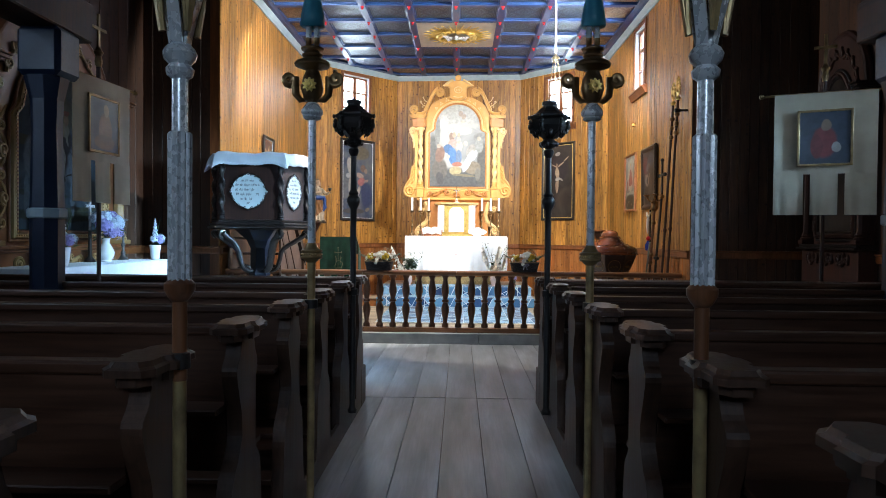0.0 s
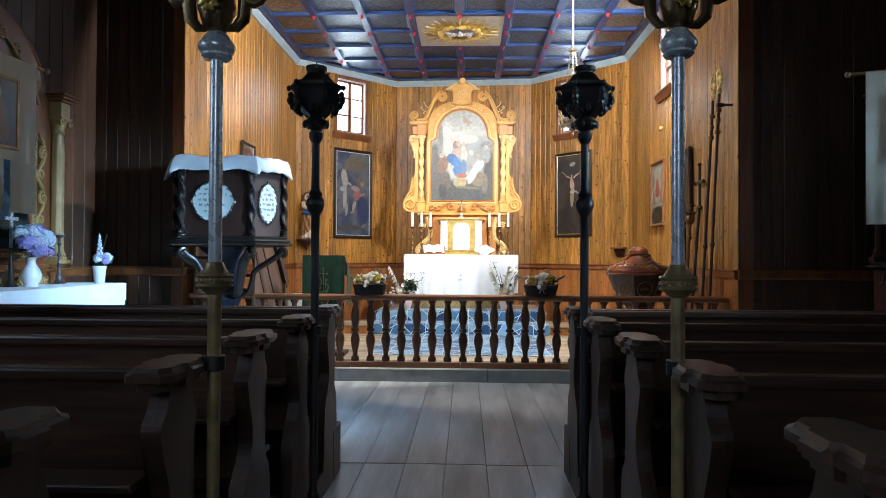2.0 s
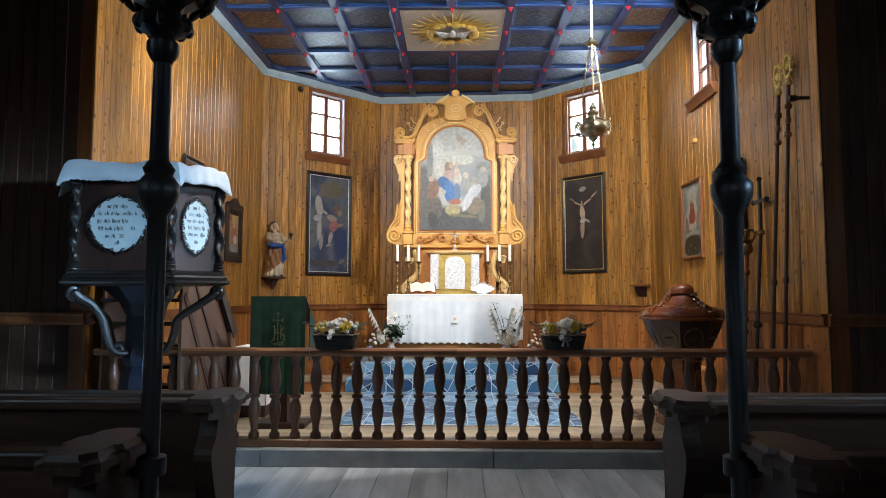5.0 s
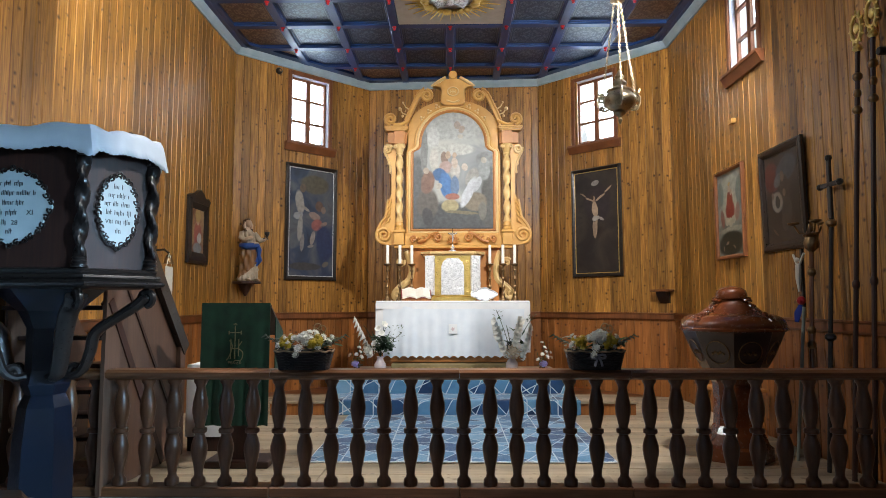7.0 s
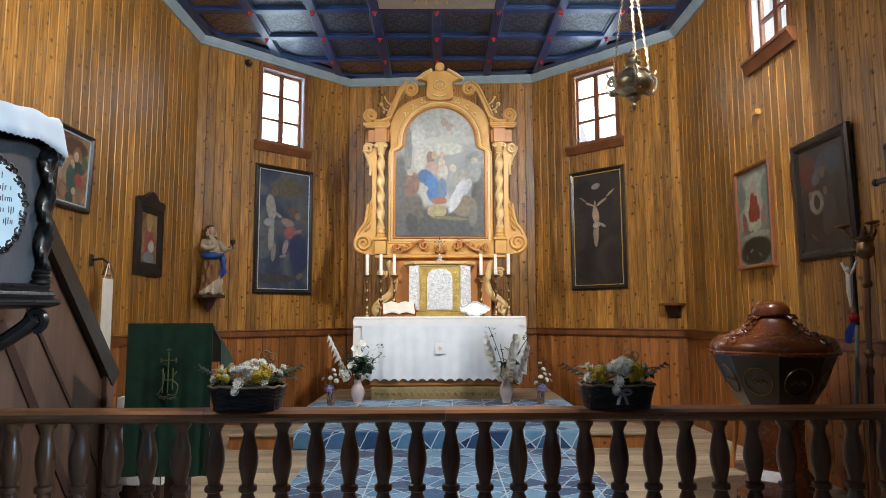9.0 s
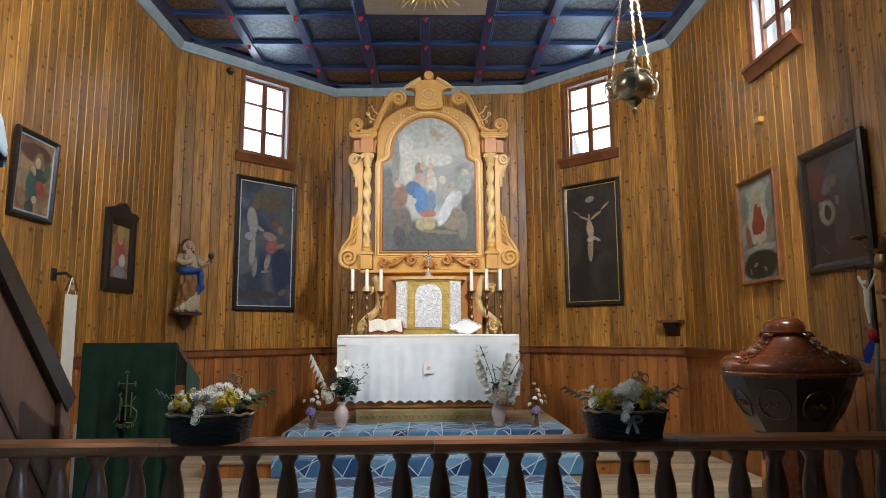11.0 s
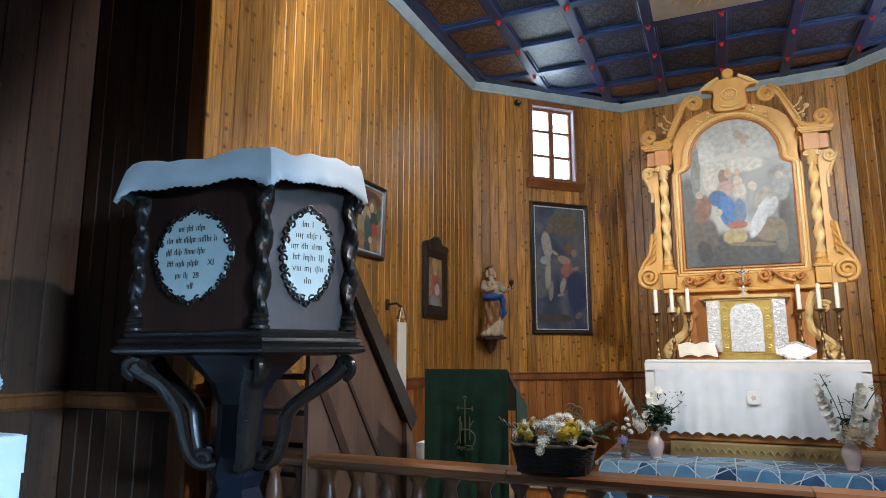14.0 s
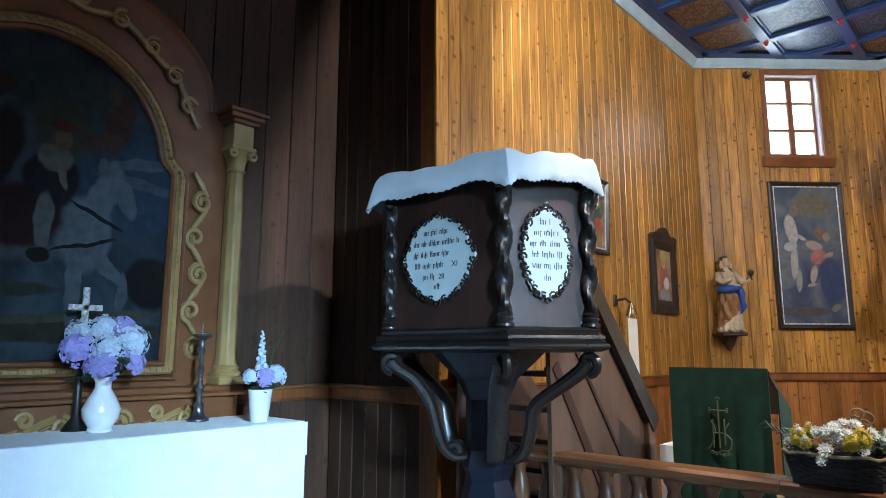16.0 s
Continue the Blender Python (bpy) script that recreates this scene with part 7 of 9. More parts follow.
part("body", poly_rings(B(), [(-0.018, 1.52), (-0.018, 2.26)]), DARKW, pul)
part("base_moulding", poly_rings(B(), [(-0.10, 1.425), (0.045, 1.43), (0.085, 1.44), (0.095, 1.452), (0.085, 1.464), (0.055, 1.474), (0.070, 1.486), (0.066, 1.50), (0.035, 1.508), (0.045, 1.524), (0.030, 1.536), (-0.03, 1.54)]), DARKF, pul, "black moulded base")
part("top_moulding", poly_rings(B(), [(-0.03, 2.21), (0.012, 2.214), (0.028, 2.23), (0.05, 2.24), (0.05, 2.287), (-0.05, 2.297)]), DARKW, pul)
for x, y in PLANP:
    bm = B()
    rings, n = [], 44
    for i in range(n + 1):
        z = 1.60 + 0.56 * i / n
        rings.append([bm.verts.new((x + (0.028 + 0.013 * math.cos(2 * f + 2 * math.pi * 3.0 * i / n)) * math.cos(f), y + (0.028 + 0.013 * math.cos(2 * f + 2 * math.pi * 3.0 * i / n)) * math.sin(f), z)) for f in [2 * math.pi * j / 14 for j in range(14)]])
    for p, q in zip(rings, rings[1:]):
        for j in range(14):
            bm.faces.new((p[j], p[(j + 1) % 14], q[(j + 1) % 14], q[j]))
    lathe(bm, [(0.042, 1.538), (0.042, 1.552), (0.03, 1.558), (0.04, 1.572), (0.03, 1.582), (0.038, 1.592), (0.028, 1.602)], 12, (x, y, 0))
    lathe(bm, [(0.028, 2.158), (0.038, 2.17), (0.03, 2.182), (0.044, 2.212)], 12, (x, y, 0))
    part("twisted_column", bm, DARKF, pul, "glossy black twisted column", True)
    # scrolled bracket that sweeps in from the corner to the stem
    a, R = math.atan2(y, x), math.hypot(x, y)
    if y < 0.2:
        q = smooth_curve([(0.10, 0.93), (0.16, 0.925), (0.215, 0.97), (0.25, 1.07), (0.28, 1.18), (R - 0.13, 1.29), (R - 0.05, 1.345), (R - 0.01, 1.385)], 5)
        bm = tube(B(), [(u * math.cos(a), u * math.sin(a), z) for u, z in q], 0.050, 10, [0.75 + 0.45 * i / len(q) for i in range(len(q))], 0.6, (0, 0, 1))
        tube(bm, [(u * math.cos(a), u * math.sin(a), z) for u, z in spiral(R - 0.015, 1.375, 0.045, 0.010, -math.pi / 2, 1.4, 18)], 0.024, 8)
        tube(bm, [(u * math.cos(a), u * math.sin(a), z) for u, z in spiral(0.17, 0.955, 0.040, 0.010, -math.pi / 2, -1.3, 16)], 0.02, 8)
        part("scroll_bracket", bm, DARKF, pul, smooth=True)
bm = lathe(B(), [(0.20, 0.0), (0.20, 0.12), (0.165, 0.2), (0.155, 0.55), (0.135, 0.75), (0.105, 0.82), (0.13, 0.88), (0.11, 0.96), (0.11, 1.2), (0.16, 1.30), (0.30, 1.43)], 6, phase=0.4)
part("stem", bm, colour_mat("blackish_blue_paint", (0.004, 0.008, 0.019), (0.003, 0.006, 0.013), 0.34, 0, 5, 0.15, 50), pul, "dark blue painted stem")
PLAQ = colour_mat("pale_blue_white_plaque_paint", (0.60, 0.68, 0.68), (0.50, 0.59, 0.60), 0.5, 0, 7, 0.1, 60)
INK = colour_mat("black_lettering", (0.03, 0.035, 0.04), (0.05, 0.055, 0.06), 0.6)


def words(body, x, z, size, parent):
    """Letters of the built-in font as a mesh, in the plane y = 0, facing -y."""
    cu = bpy.data.curves.new("lettering", "FONT")
    cu.body, cu.size, cu.extrude, cu.align_x = body, size, 0.0006, "CENTER"
    tmp = bpy.data.objects.new("lettering", cu)
    me = bpy.data.meshes.new_from_object(tmp)
    bpy.data.objects.remove(tmp)
    me.materials.append(INK)
    ob = new("lettering", me)
    ob.parent = parent
    ob.matrix_local = pose(x, -0.013, z, 90, 0, 0)
    return ob


def faded_line(x0, x1, z, h, seed, parent):
    """A line of writing too worn to read: strokes in word-long groups."""
    rn, bm, u, left = random.Random(seed), B(), x0, 4
    while u < x1 - 0.006:
        tall = rn.random() < 0.28
        box(bm, u, u + 0.0032, -0.0135, -0.012, z - h * (0.45 if rn.random() > 0.12 else 0.75), z + h * (0.85 if tall else 0.4))
        if rn.random() < 0.5:
            box(bm, u, u + 0.009, -0.0135, -0.0121, z + h * 0.28, z + h * 0.40)
        u += rn.uniform(0.0075, 0.010)
        left -= 1
        if left <= 0:
            u, left = u + 0.014, rn.randint(4, 8)
    tagged(part("faded_lettering", bm, INK, parent), kind="stuff")


def cartouche(hw, hh, lobes, ear, n=120):
    """Oval outline with a lobed edge and pointed ears at the sides."""
    out = []
    for i in range(n):
        f = 2 * math.pi * i / n
        k = 1 + 0.035 * abs(math.sin(lobes * f)) + ear * (math.exp(-((math.sin(f)) / 0.10) ** 2)) + 0.05 * math.exp(-(math.cos(f) / 0.14) ** 2)
        out.append((hw * 0.94 * k * math.cos(f), hh * 0.94 * k * math.sin(f)))
    return out


for (c0, c1), hw, hh, ear, lines, shift in (((0, 1), 0.205, 0.205, 0.16, ((-0.085, 0.08, 0.125), (-0.15, 0.14, 0.072), (-0.15, 0.07, 0.018), (-0.14, 0.055, -0.036), (-0.09, -0.01, -0.090), (-0.02, 0.02, -0.140)), -0.035),
                                            ((1, 2), 0.115, 0.205, 0.06, ((-0.03, 0.03, 0.135), (-0.06, 0.06, 0.085), (-0.08, 0.08, 0.035), (-0.07, 0.08, -0.015), (-0.015, 0.08, -0.065), (-0.015, 0.02, -0.12)), 0.0)):
    p0, p1 = Vector(PLANP[c0]), Vector(PLANP[c1])
    mid, d = (p0 + p1) / 2, (p1 - p0).normalized()
    nrm = Vector((d.y, -d.x))
    mid = mid - nrm * 0.010
    ol = cartouche(hw, hh, 9, ear)
    pq = part("plaque", prism(B(), ol, -0.012, 0.002, "xz"), PLAQ, pul, "pale painted oval plaque with black lettering")
    pq.matrix_local = Matrix(((d.x, -nrm.x, 0, mid.x), (d.y, -nrm.y, 0, mid.y), (0, 0, 1, 1.872), (0, 0, 0, 1))) @ Matrix.Translation((shift, 0, 0))
    for i in range(30):
        f0 = 2 * math.pi * (i + 0.5) / 30
        cxx, czz = ol[int((i + 0.5) * 4) % 120]
        bm = tube(B(), [(x, -0.012, z) for x, z in spiral(cxx * 1.03, czz * 1.03, 0.019, 0.006, f0 + 2.5, (1.0 if i % 2 else -1.0), 8)], 0.0055, 5)
        part("border_scroll", bm, DARKF, pq, "black carved scroll", True)
    for k, (x0, x1, z) in enumerate(lines):
        faded_line(x0, x1, z, 0.022, 31 + k + int(hw * 1000), pq)
    if c0 == 0:
        words("XI", 0.105, -0.047, 0.040, pq)
        words("28", 0.025, -0.101, 0.036, pq)
    else:
        words("VIII", -0.052, -0.076, 0.032, pq)
# cloth over the pulpit's rim
pc = thing("pulpit_cloth", "white linen cloth with lace hem over the pulpit rim", "cloth", (PX, PY, 2.287))
bm = B()
rows = []
RIM = [Vector(p) for p in PLANP]
CLOTH_OUT = (1.0, 1.0, 0.62, 0.62, 0.8, 1.0)
for j, (r, z) in enumerate([(-0.20, 0.030), (0.02, 0.036), (0.060, 0.030), (0.078, 0.012), (0.090, -0.025), (0.100, -0.065), (0.112, -0.105)]):
    row = []
    for i in range(240):
        f = i / 240 * 6
        k, u = int(f) % 6, f - int(f)
        a, b = RIM[k], RIM[(k + 1) % 6]
        ra, rb = (r * CLOTH_OUT[k], r * CLOTH_OUT[(k + 1) % 6]) if r > 0 else (r, r)
        p = (a * (1 + ra / a.length)).lerp(b * (1 + rb / b.length), u)
        d = max(0, j - 2) / 4
        p *= 1 + d * (0.010 * math.sin(i * 0.30 + 1.9 * math.sin(i * 0.11)) + 0.006 * math.sin(i * 0.83) + 0.03 * math.exp(-((u if u < 0.5 else u - 1) / 0.05) ** 2))
        zz = z + 0.010 * math.sin(i * 0.21 + 0.7) * (1 - d * 0.4) + 0.006 * math.sin(i * 0.47) + d * (-0.008 * (i % 2) * (j == 6) - 0.045 * math.exp(-((u if u < 0.5 else u - 1) / 0.08) ** 2))
        row.append(bm.verts.new((p.x, min(p.y, 0.262 + 0.0005 * j), zz)))
    rows.append(row)
for p, q in zip(rows, rows[1:]):
    for i in range(240):
        bm.faces.new((p[i], p[(i + 1) % 240], q[(i + 1) % 240], q[i]))
o = part("linen", bm, CLOTHB, pc, smooth=True)
md = o.modifiers.new("thickness", "SOLIDIFY")
md.thickness = 0.004
# stairs
st = thing("pulpit_stairs", "enclosed brown wooden stairs up to the pulpit", "stairs", (0, 0, CHZ))
STP = board_mat("grey_brown_panel_wood", (0.155, 0.085, 0.055), (0.10, 0.052, 0.034), (0.05, 0.03, 0.02), 0.45, 0.1, False, 2)
z = lambda v: v - CHZ
bm = prism(B(), [(8.36, z(1.50)), (8.52, z(2.06)), (9.45, z(1.02)), (9.45, z(0.145)), (8.36, z(0.145))], -2.20, -2.175, "yz")
part("side_panel", bm, STP, st)
for y0, z0, y1, z1, w in ((8.50, 2.10, 9.52, 0.97, 0.055), (8.40, 1.36, 9.22, 0.16, 0.03), (8.47, 1.62, 9.42, 0.42, 0.012)):
    bm = B()
    d = Vector((y1 - y0, z1 - z0)).normalized()
    nn = Vector((-d.y, d.x)) * w
    prism(bm, [(y0 - nn.x, z(z0 - nn.y)), (y1 - nn.x, z(z1 - nn.y)), (y1 + nn.x, z(z1 + nn.y)), (y0 + nn.x, z(z0 + nn.y))], -2.225 if w > 0.02 else -2.185, -2.13 if w > 0.05 else -2.165, "yz")
    part("handrail" if w > 0.05 else "stringer_moulding", bm, DARKF if w > 0.05 else DARKW, st)
bm = B()
box(bm, -2.24, -2.14, 9.42, 9.52, 0.0, 0.90, 0.006)
part("newel_post", bm, STP, st)
for k in range(6):
    bm = B()
    y0 = 9.42 - 0.17 * k
    box(bm, -2.86, -2.205, y0 - 0.20, y0, 0.16 + 0.2 * k, 0.19 + 0.2 * k, 0.004)
    part("tread", bm, DARKW, st)
bm = prism(B(), [(8.45, z(2.06)), (9.42, z(1.02)), (9.42, z(0.145)), (8.42, z(0.145))], -2.88, -2.86, "yz")
part("wall_side_panel", bm, STP, st)

# ---- carved figure on its bracket ----


def coloured_mesh(name, bm, mats, pick, label, category, m):
    me = bpy.data.meshes.new(name)
    bm.to_mesh(me)
    bm.free()
    for q in mats:
        me.materials.append(q)
    for p in me.polygons:
        p.material_index = pick(p.center)
        p.use_smooth = True
    ob = tagged(new(name, me), label, category)
    ob.matrix_world = m
    return ob


# robe and mantle: a body of slanting folds that sways a little to one side
bm = B()
prof3 = [(0.0, 0.105), (0.03, 0.125), (0.10, 0.118), (0.20, 0.112), (0.30, 0.116), (0.38, 0.112), (0.44, 0.104), (0.47, 0.112), (0.50, 0.106), (0.53, 0.092), (0.58, 0.094), (0.63, 0.098), (0.66, 0.082), (0.685, 0.050), (0.70, 0.034), (0.73, 0.030)]
rows, NS = [], 56
for i in range(74):
    z = 0.73 * i / 73
    k = max(q for q in range(len(prof3) - 1) if prof3[q][0] <= z + 1e-9)
    f = (z - prof3[k][0]) / (prof3[k + 1][0] - prof3[k][0])
    r = prof3[k][1] * (1 - f) + prof3[k + 1][1] * f
    sway = 0.022 * math.sin(z * 5.2)
    row = []
    for j in range(NS):
        a = 2 * math.pi * j / NS
        fold = 0.10 * math.sin(7 * a + 26 * z) + 0.07 * math.sin(11 * a - 15 * z + 1) if 0.13 < z < 0.47 else 0.13 * math.sin(10 * a + 1.5 * math.sin(9 * z)) + 0.05 * math.sin(17 * a)
        fold *= 0.25 if z > 0.64 else 0.6 if z > 0.5 else 1.0
        if 0.43 < z < 0.52:
            fold = 0.08 * math.sin(60 * z + 3 * a) + 0.05 * math.sin(5 * a)
        rr = r * (1 + fold)
        row.append(bm.verts.new((sway + rr * math.cos(a), 0.82 * rr * math.sin(a), z)))
    rows.append(row)
for p, q in zip(rows, rows[1:]):
    for j in range(NS):
        bm.faces.new((p[j], p[(j + 1) % NS], q[(j + 1) % NS], q[j]))
bm.faces.new(rows[0][::-1])
bm.faces.new(rows[-1])
HX = -0.006
ball(bm, (HX, -0.018, 0.775), 0.047, 14, 12, (0.86, 0.95, 1.22))
for k in range(16):
    a = math.pi * k / 15
    ball(bm, (HX + 0.047 * math.cos(a), 0.014 + 0.022 * math.sin(3 * a), 0.782 + 0.046 * math.sin(a)), 0.020, 7, 5)
    if k % 2:
        ball(bm, (HX + 0.044 * math.cos(a), 0.034, 0.75 + 0.03 * math.sin(a)), 0.022, 7, 5)
for k in (-1, 1):
    tube(bm, [(HX + k * 0.042, 0.005, 0.79), (HX + k * 0.052, 0.0, 0.75), (HX + k * 0.048, -0.01, 0.70), (HX + k * 0.055, -0.02, 0.665)], 0.018, 7, [0.8, 1.1, 1, 0.5])
tube(bm, [(0.085, 0, 0.645), (0.125, -0.03, 0.585), (0.145, -0.07, 0.545), (0.175, -0.11, 0.560), (0.195, -0.125, 0.575)], 0.034, 9, [1.1, 1.15, 1.0, 0.75, 0.55])
tube(bm, [(-0.09, 0, 0.645), (-0.12, -0.04, 0.58), (-0.085, -0.095, 0.545), (-0.02, -0.115, 0.575), (0.01, -0.108, 0.59)], 0.033, 9, [1.1, 1.1, 1.0, 0.75, 0.5])
lathe(bm, [(0.026, 0.565), (0.010, 0.578), (0.009, 0.60), (0.014, 0.608), (0.030, 0.628), (0.036, 0.665), (0.030, 0.664)], 12, (0.205, -0.135, 0))
tube(bm, [(-0.125, -0.02, 0.475), (-0.07, -0.10, 0.460), (0.02, -0.118, 0.470), (0.09, -0.08, 0.490), (0.115, -0.02, 0.50)], 0.034, 9, [0.8, 1.1, 1.1, 1.0, 0.8])
tube(bm, [(0.095, -0.075, 0.49), (0.125, -0.07, 0.42), (0.12, -0.075, 0.35), (0.145, -0.06, 0.28), (0.11, -0.06, 0.215)], 0.034, 9, [0.9, 1.1, 0.8, 1.0, 0.35])
for x in (-0.045, 0.07):
    tube(bm, [(x, -0.075, 0.018), (x + 0.015, -0.13, 0.016), (x + 0.02, -0.155, 0.014)], 0.026, 8, [1, 1, 0.6], 0.6)


def statue_paint(c):
    """0 ivory, 1 ochre, 2 blue, 3 flesh, 4 hair, 5 dark cup."""
    if c.x > 0.165 and c.z > 0.56:
        return 5 if c.z > 0.574 or c.x > 0.20 else 3
    if c.z > 0.725:
        return 4 if c.y > -0.005 or c.z > 0.815 else 3
    if c.z > 0.66 and abs(c.x - HX) > 0.036 and c.y < 0.02 and abs(c.x - HX) < 0.075:
        return 4
    if c.z > 0.69:
        return 3
    if c.y < -0.09 and c.z > 0.555 and c.x < 0.03:
        return 3
    if c.z < 0.04 and c.y < -0.11:
        return 3
    if 0.425 < c.z < 0.505 or (c.x > 0.085 and 0.2 < c.z < 0.5):
        return 2
    if 0.14 + 0.9 * (c.x + 0.02) < c.z < 0.43:
        return 1
    return 0


fig = coloured_mesh("saint_statue", bm, [paint("ivory_robe", (0.50, 0.40, 0.28), 0.6), paint("ochre_mantle", (0.23, 0.095, 0.022)), paint("bright_blue", (0.018, 0.075, 0.30)), paint("flesh", (0.50, 0.34, 0.23)), paint("hair_brown", (0.10, 0.05, 0.02)), BLACKW],
                    statue_paint, "painted carved statue of a robed figure holding a cup", "statue", on_wall(w_nw, 0.17, 1.64, -0.15))
bk2 = thing("statue_bracket", "small dark wooden wall bracket under the statue", "bracket")
bk2.matrix_world = on_wall(w_nw, 0.17, 1.50, 0.0)
bm = B()
box(bm, -0.14, 0.14, -0.27, 0.0, 0.105, 0.138, 0.006)
part("bracket_shelf", bm, DARKW, bk2)
bm = lathe(B(), [(0.01, -0.06), (0.03, -0.03), (0.06, 0.03), (0.10, 0.105)], 10, (0, -0.105, 0))
part("corbel", bm, DARKW, bk2, smooth=True)
bk3 = thing("wall_bracket", "empty dark wooden wall bracket", "bracket")
bk3.matrix_world = on_wall(w_ne, 2.02, 1.40, 0.0)
bm = B()
box(bm, -0.13, 0.13, -0.17, 0.0, 0.09, 0.12, 0.006)
part("bracket_shelf", bm, TRIM, bk3)
bm = prism(B(), [(-0.002, -0.06), (-0.002, 0.09), (-0.13, 0.09), (-0.10, 0.03), (-0.05, -0.03)], -0.07, 0.07, "yz")
part("corbel", bm, DARKW, bk3)
# small fittings
sc = thing("security_camera", "small black dome camera under the cornice", "camera")
sc.matrix_world = on_wall(w_nw, 0.65, 4.69, 0.0)
bm = lathe(B(), [(0.05, 0.0), (0.05, 0.02), (0.042, 0.04), (0.02, 0.055)], 14)
part("dome", turned(bm, Matrix.Rotation(math.pi / 2, 4, "X")), DARKF, sc, smooth=True)
bm = lathe(B(), [(0.02, 0.045), (0.02, 0.065), (0.012, 0.068)], 10)
part("lens", turned(bm, Matrix.Rotation(math.pi / 2, 4, "X")), BRONZE, sc, smooth=True)
pg = thing("wall_peg", "small brass-coloured block on the wall", "peg")
pg.matrix_world = south(10.79, 3.20)
bm = B()
box(bm, -0.045, 0.045, -0.05, 0.0, -0.02, 0.03, 0.004)
part("block", bm, OCHRE, pg)
lp = thing("arch_spotlight", "small black spotlight on the arch", "spotlight", (2.90, 8.32, 2.96))
bm = lathe(B(), [(0.018, 0.0), (0.026, 0.012), (0.029, 0.06), (0.023, 0.07)], 12)
part("housing", turned(bm, Matrix.Translation((-0.06, 0.02, 0)) @ Matrix.Rotation(-math.pi / 2, 4, "Y")), DARKF, lp, smooth=True)
bm = B()
box(bm, -0.08, 0.03, 0.0, 0.03, -0.012, 0.012, 0.003)
part("arm", bm, DARKF, lp)
# bell with its pull
bell = thing("sacristy_bell", "small brass bell on the wall with a white cloth pull", "bell")
bell.matrix_world = north(10.62, 1.80)
bm = B()
tube(bm, [(0, 0, 0.07), (0, -0.10, 0.08), (0, -0.15, 0.04)], 0.012, 6)
box(bm, -0.03, 0.03, -0.012, 0.0, 0.02, 0.12, 0.004)
part("bracket", bm, BLACKW, bell, smooth=True)
bm = lathe(B(), [(0.055, -0.06), (0.05, -0.05), (0.035, -0.01), (0.028, 0.02), (0.012, 0.035)], 14, (0.04, -0.13, 0.0))
part("bell_cup", bm, BRONZE, bell, smooth=True)
bm = B()
tube(bm, [(0.0, -0.15, 0.05), (-0.06, -0.155, -0.09)], 0.004, 5)
tube(bm, [(0.0, -0.15, 0.05), (0.06, -0.155, -0.09)], 0.004, 5)
part("cord", bm, WAX, bell)
bm = drape(B(), -0.085, 0.085, -0.09, -1.14, -0.155, 1, 0.004, 8, 20)
part("cloth_pull", bm, WAX, bell, "long white embroidered cloth strip", True)
bm = lathe(B(), [(0.006, -1.14), (0.018, -1.17), (0.012, -1.19), (0.022, -1.25)], 8, (0, -0.155, 0))
part("tassel", bm, WAX, bell, smooth=True)
# small wooden chair by the south wall
ch = thing("wooden_stool", "small orange-brown wooden stool beside the wall", "stool", (2.62, 10.35, CHZ))
bm = B()
box(bm, -0.22, 0.22, -0.2, 0.2, 0.40, 0.43, 0.008, 2)
part("seat", bm, OCHRED, ch)
for a in (-1, 1):
    for b in (-1, 1):
        bm = tube(B(), [(a * 0.2, b * 0.18, 0.0), (a * 0.16, b * 0.14, 0.40)], 0.02, 8)
        part("leg", bm, OCHRED, ch, smooth=True)

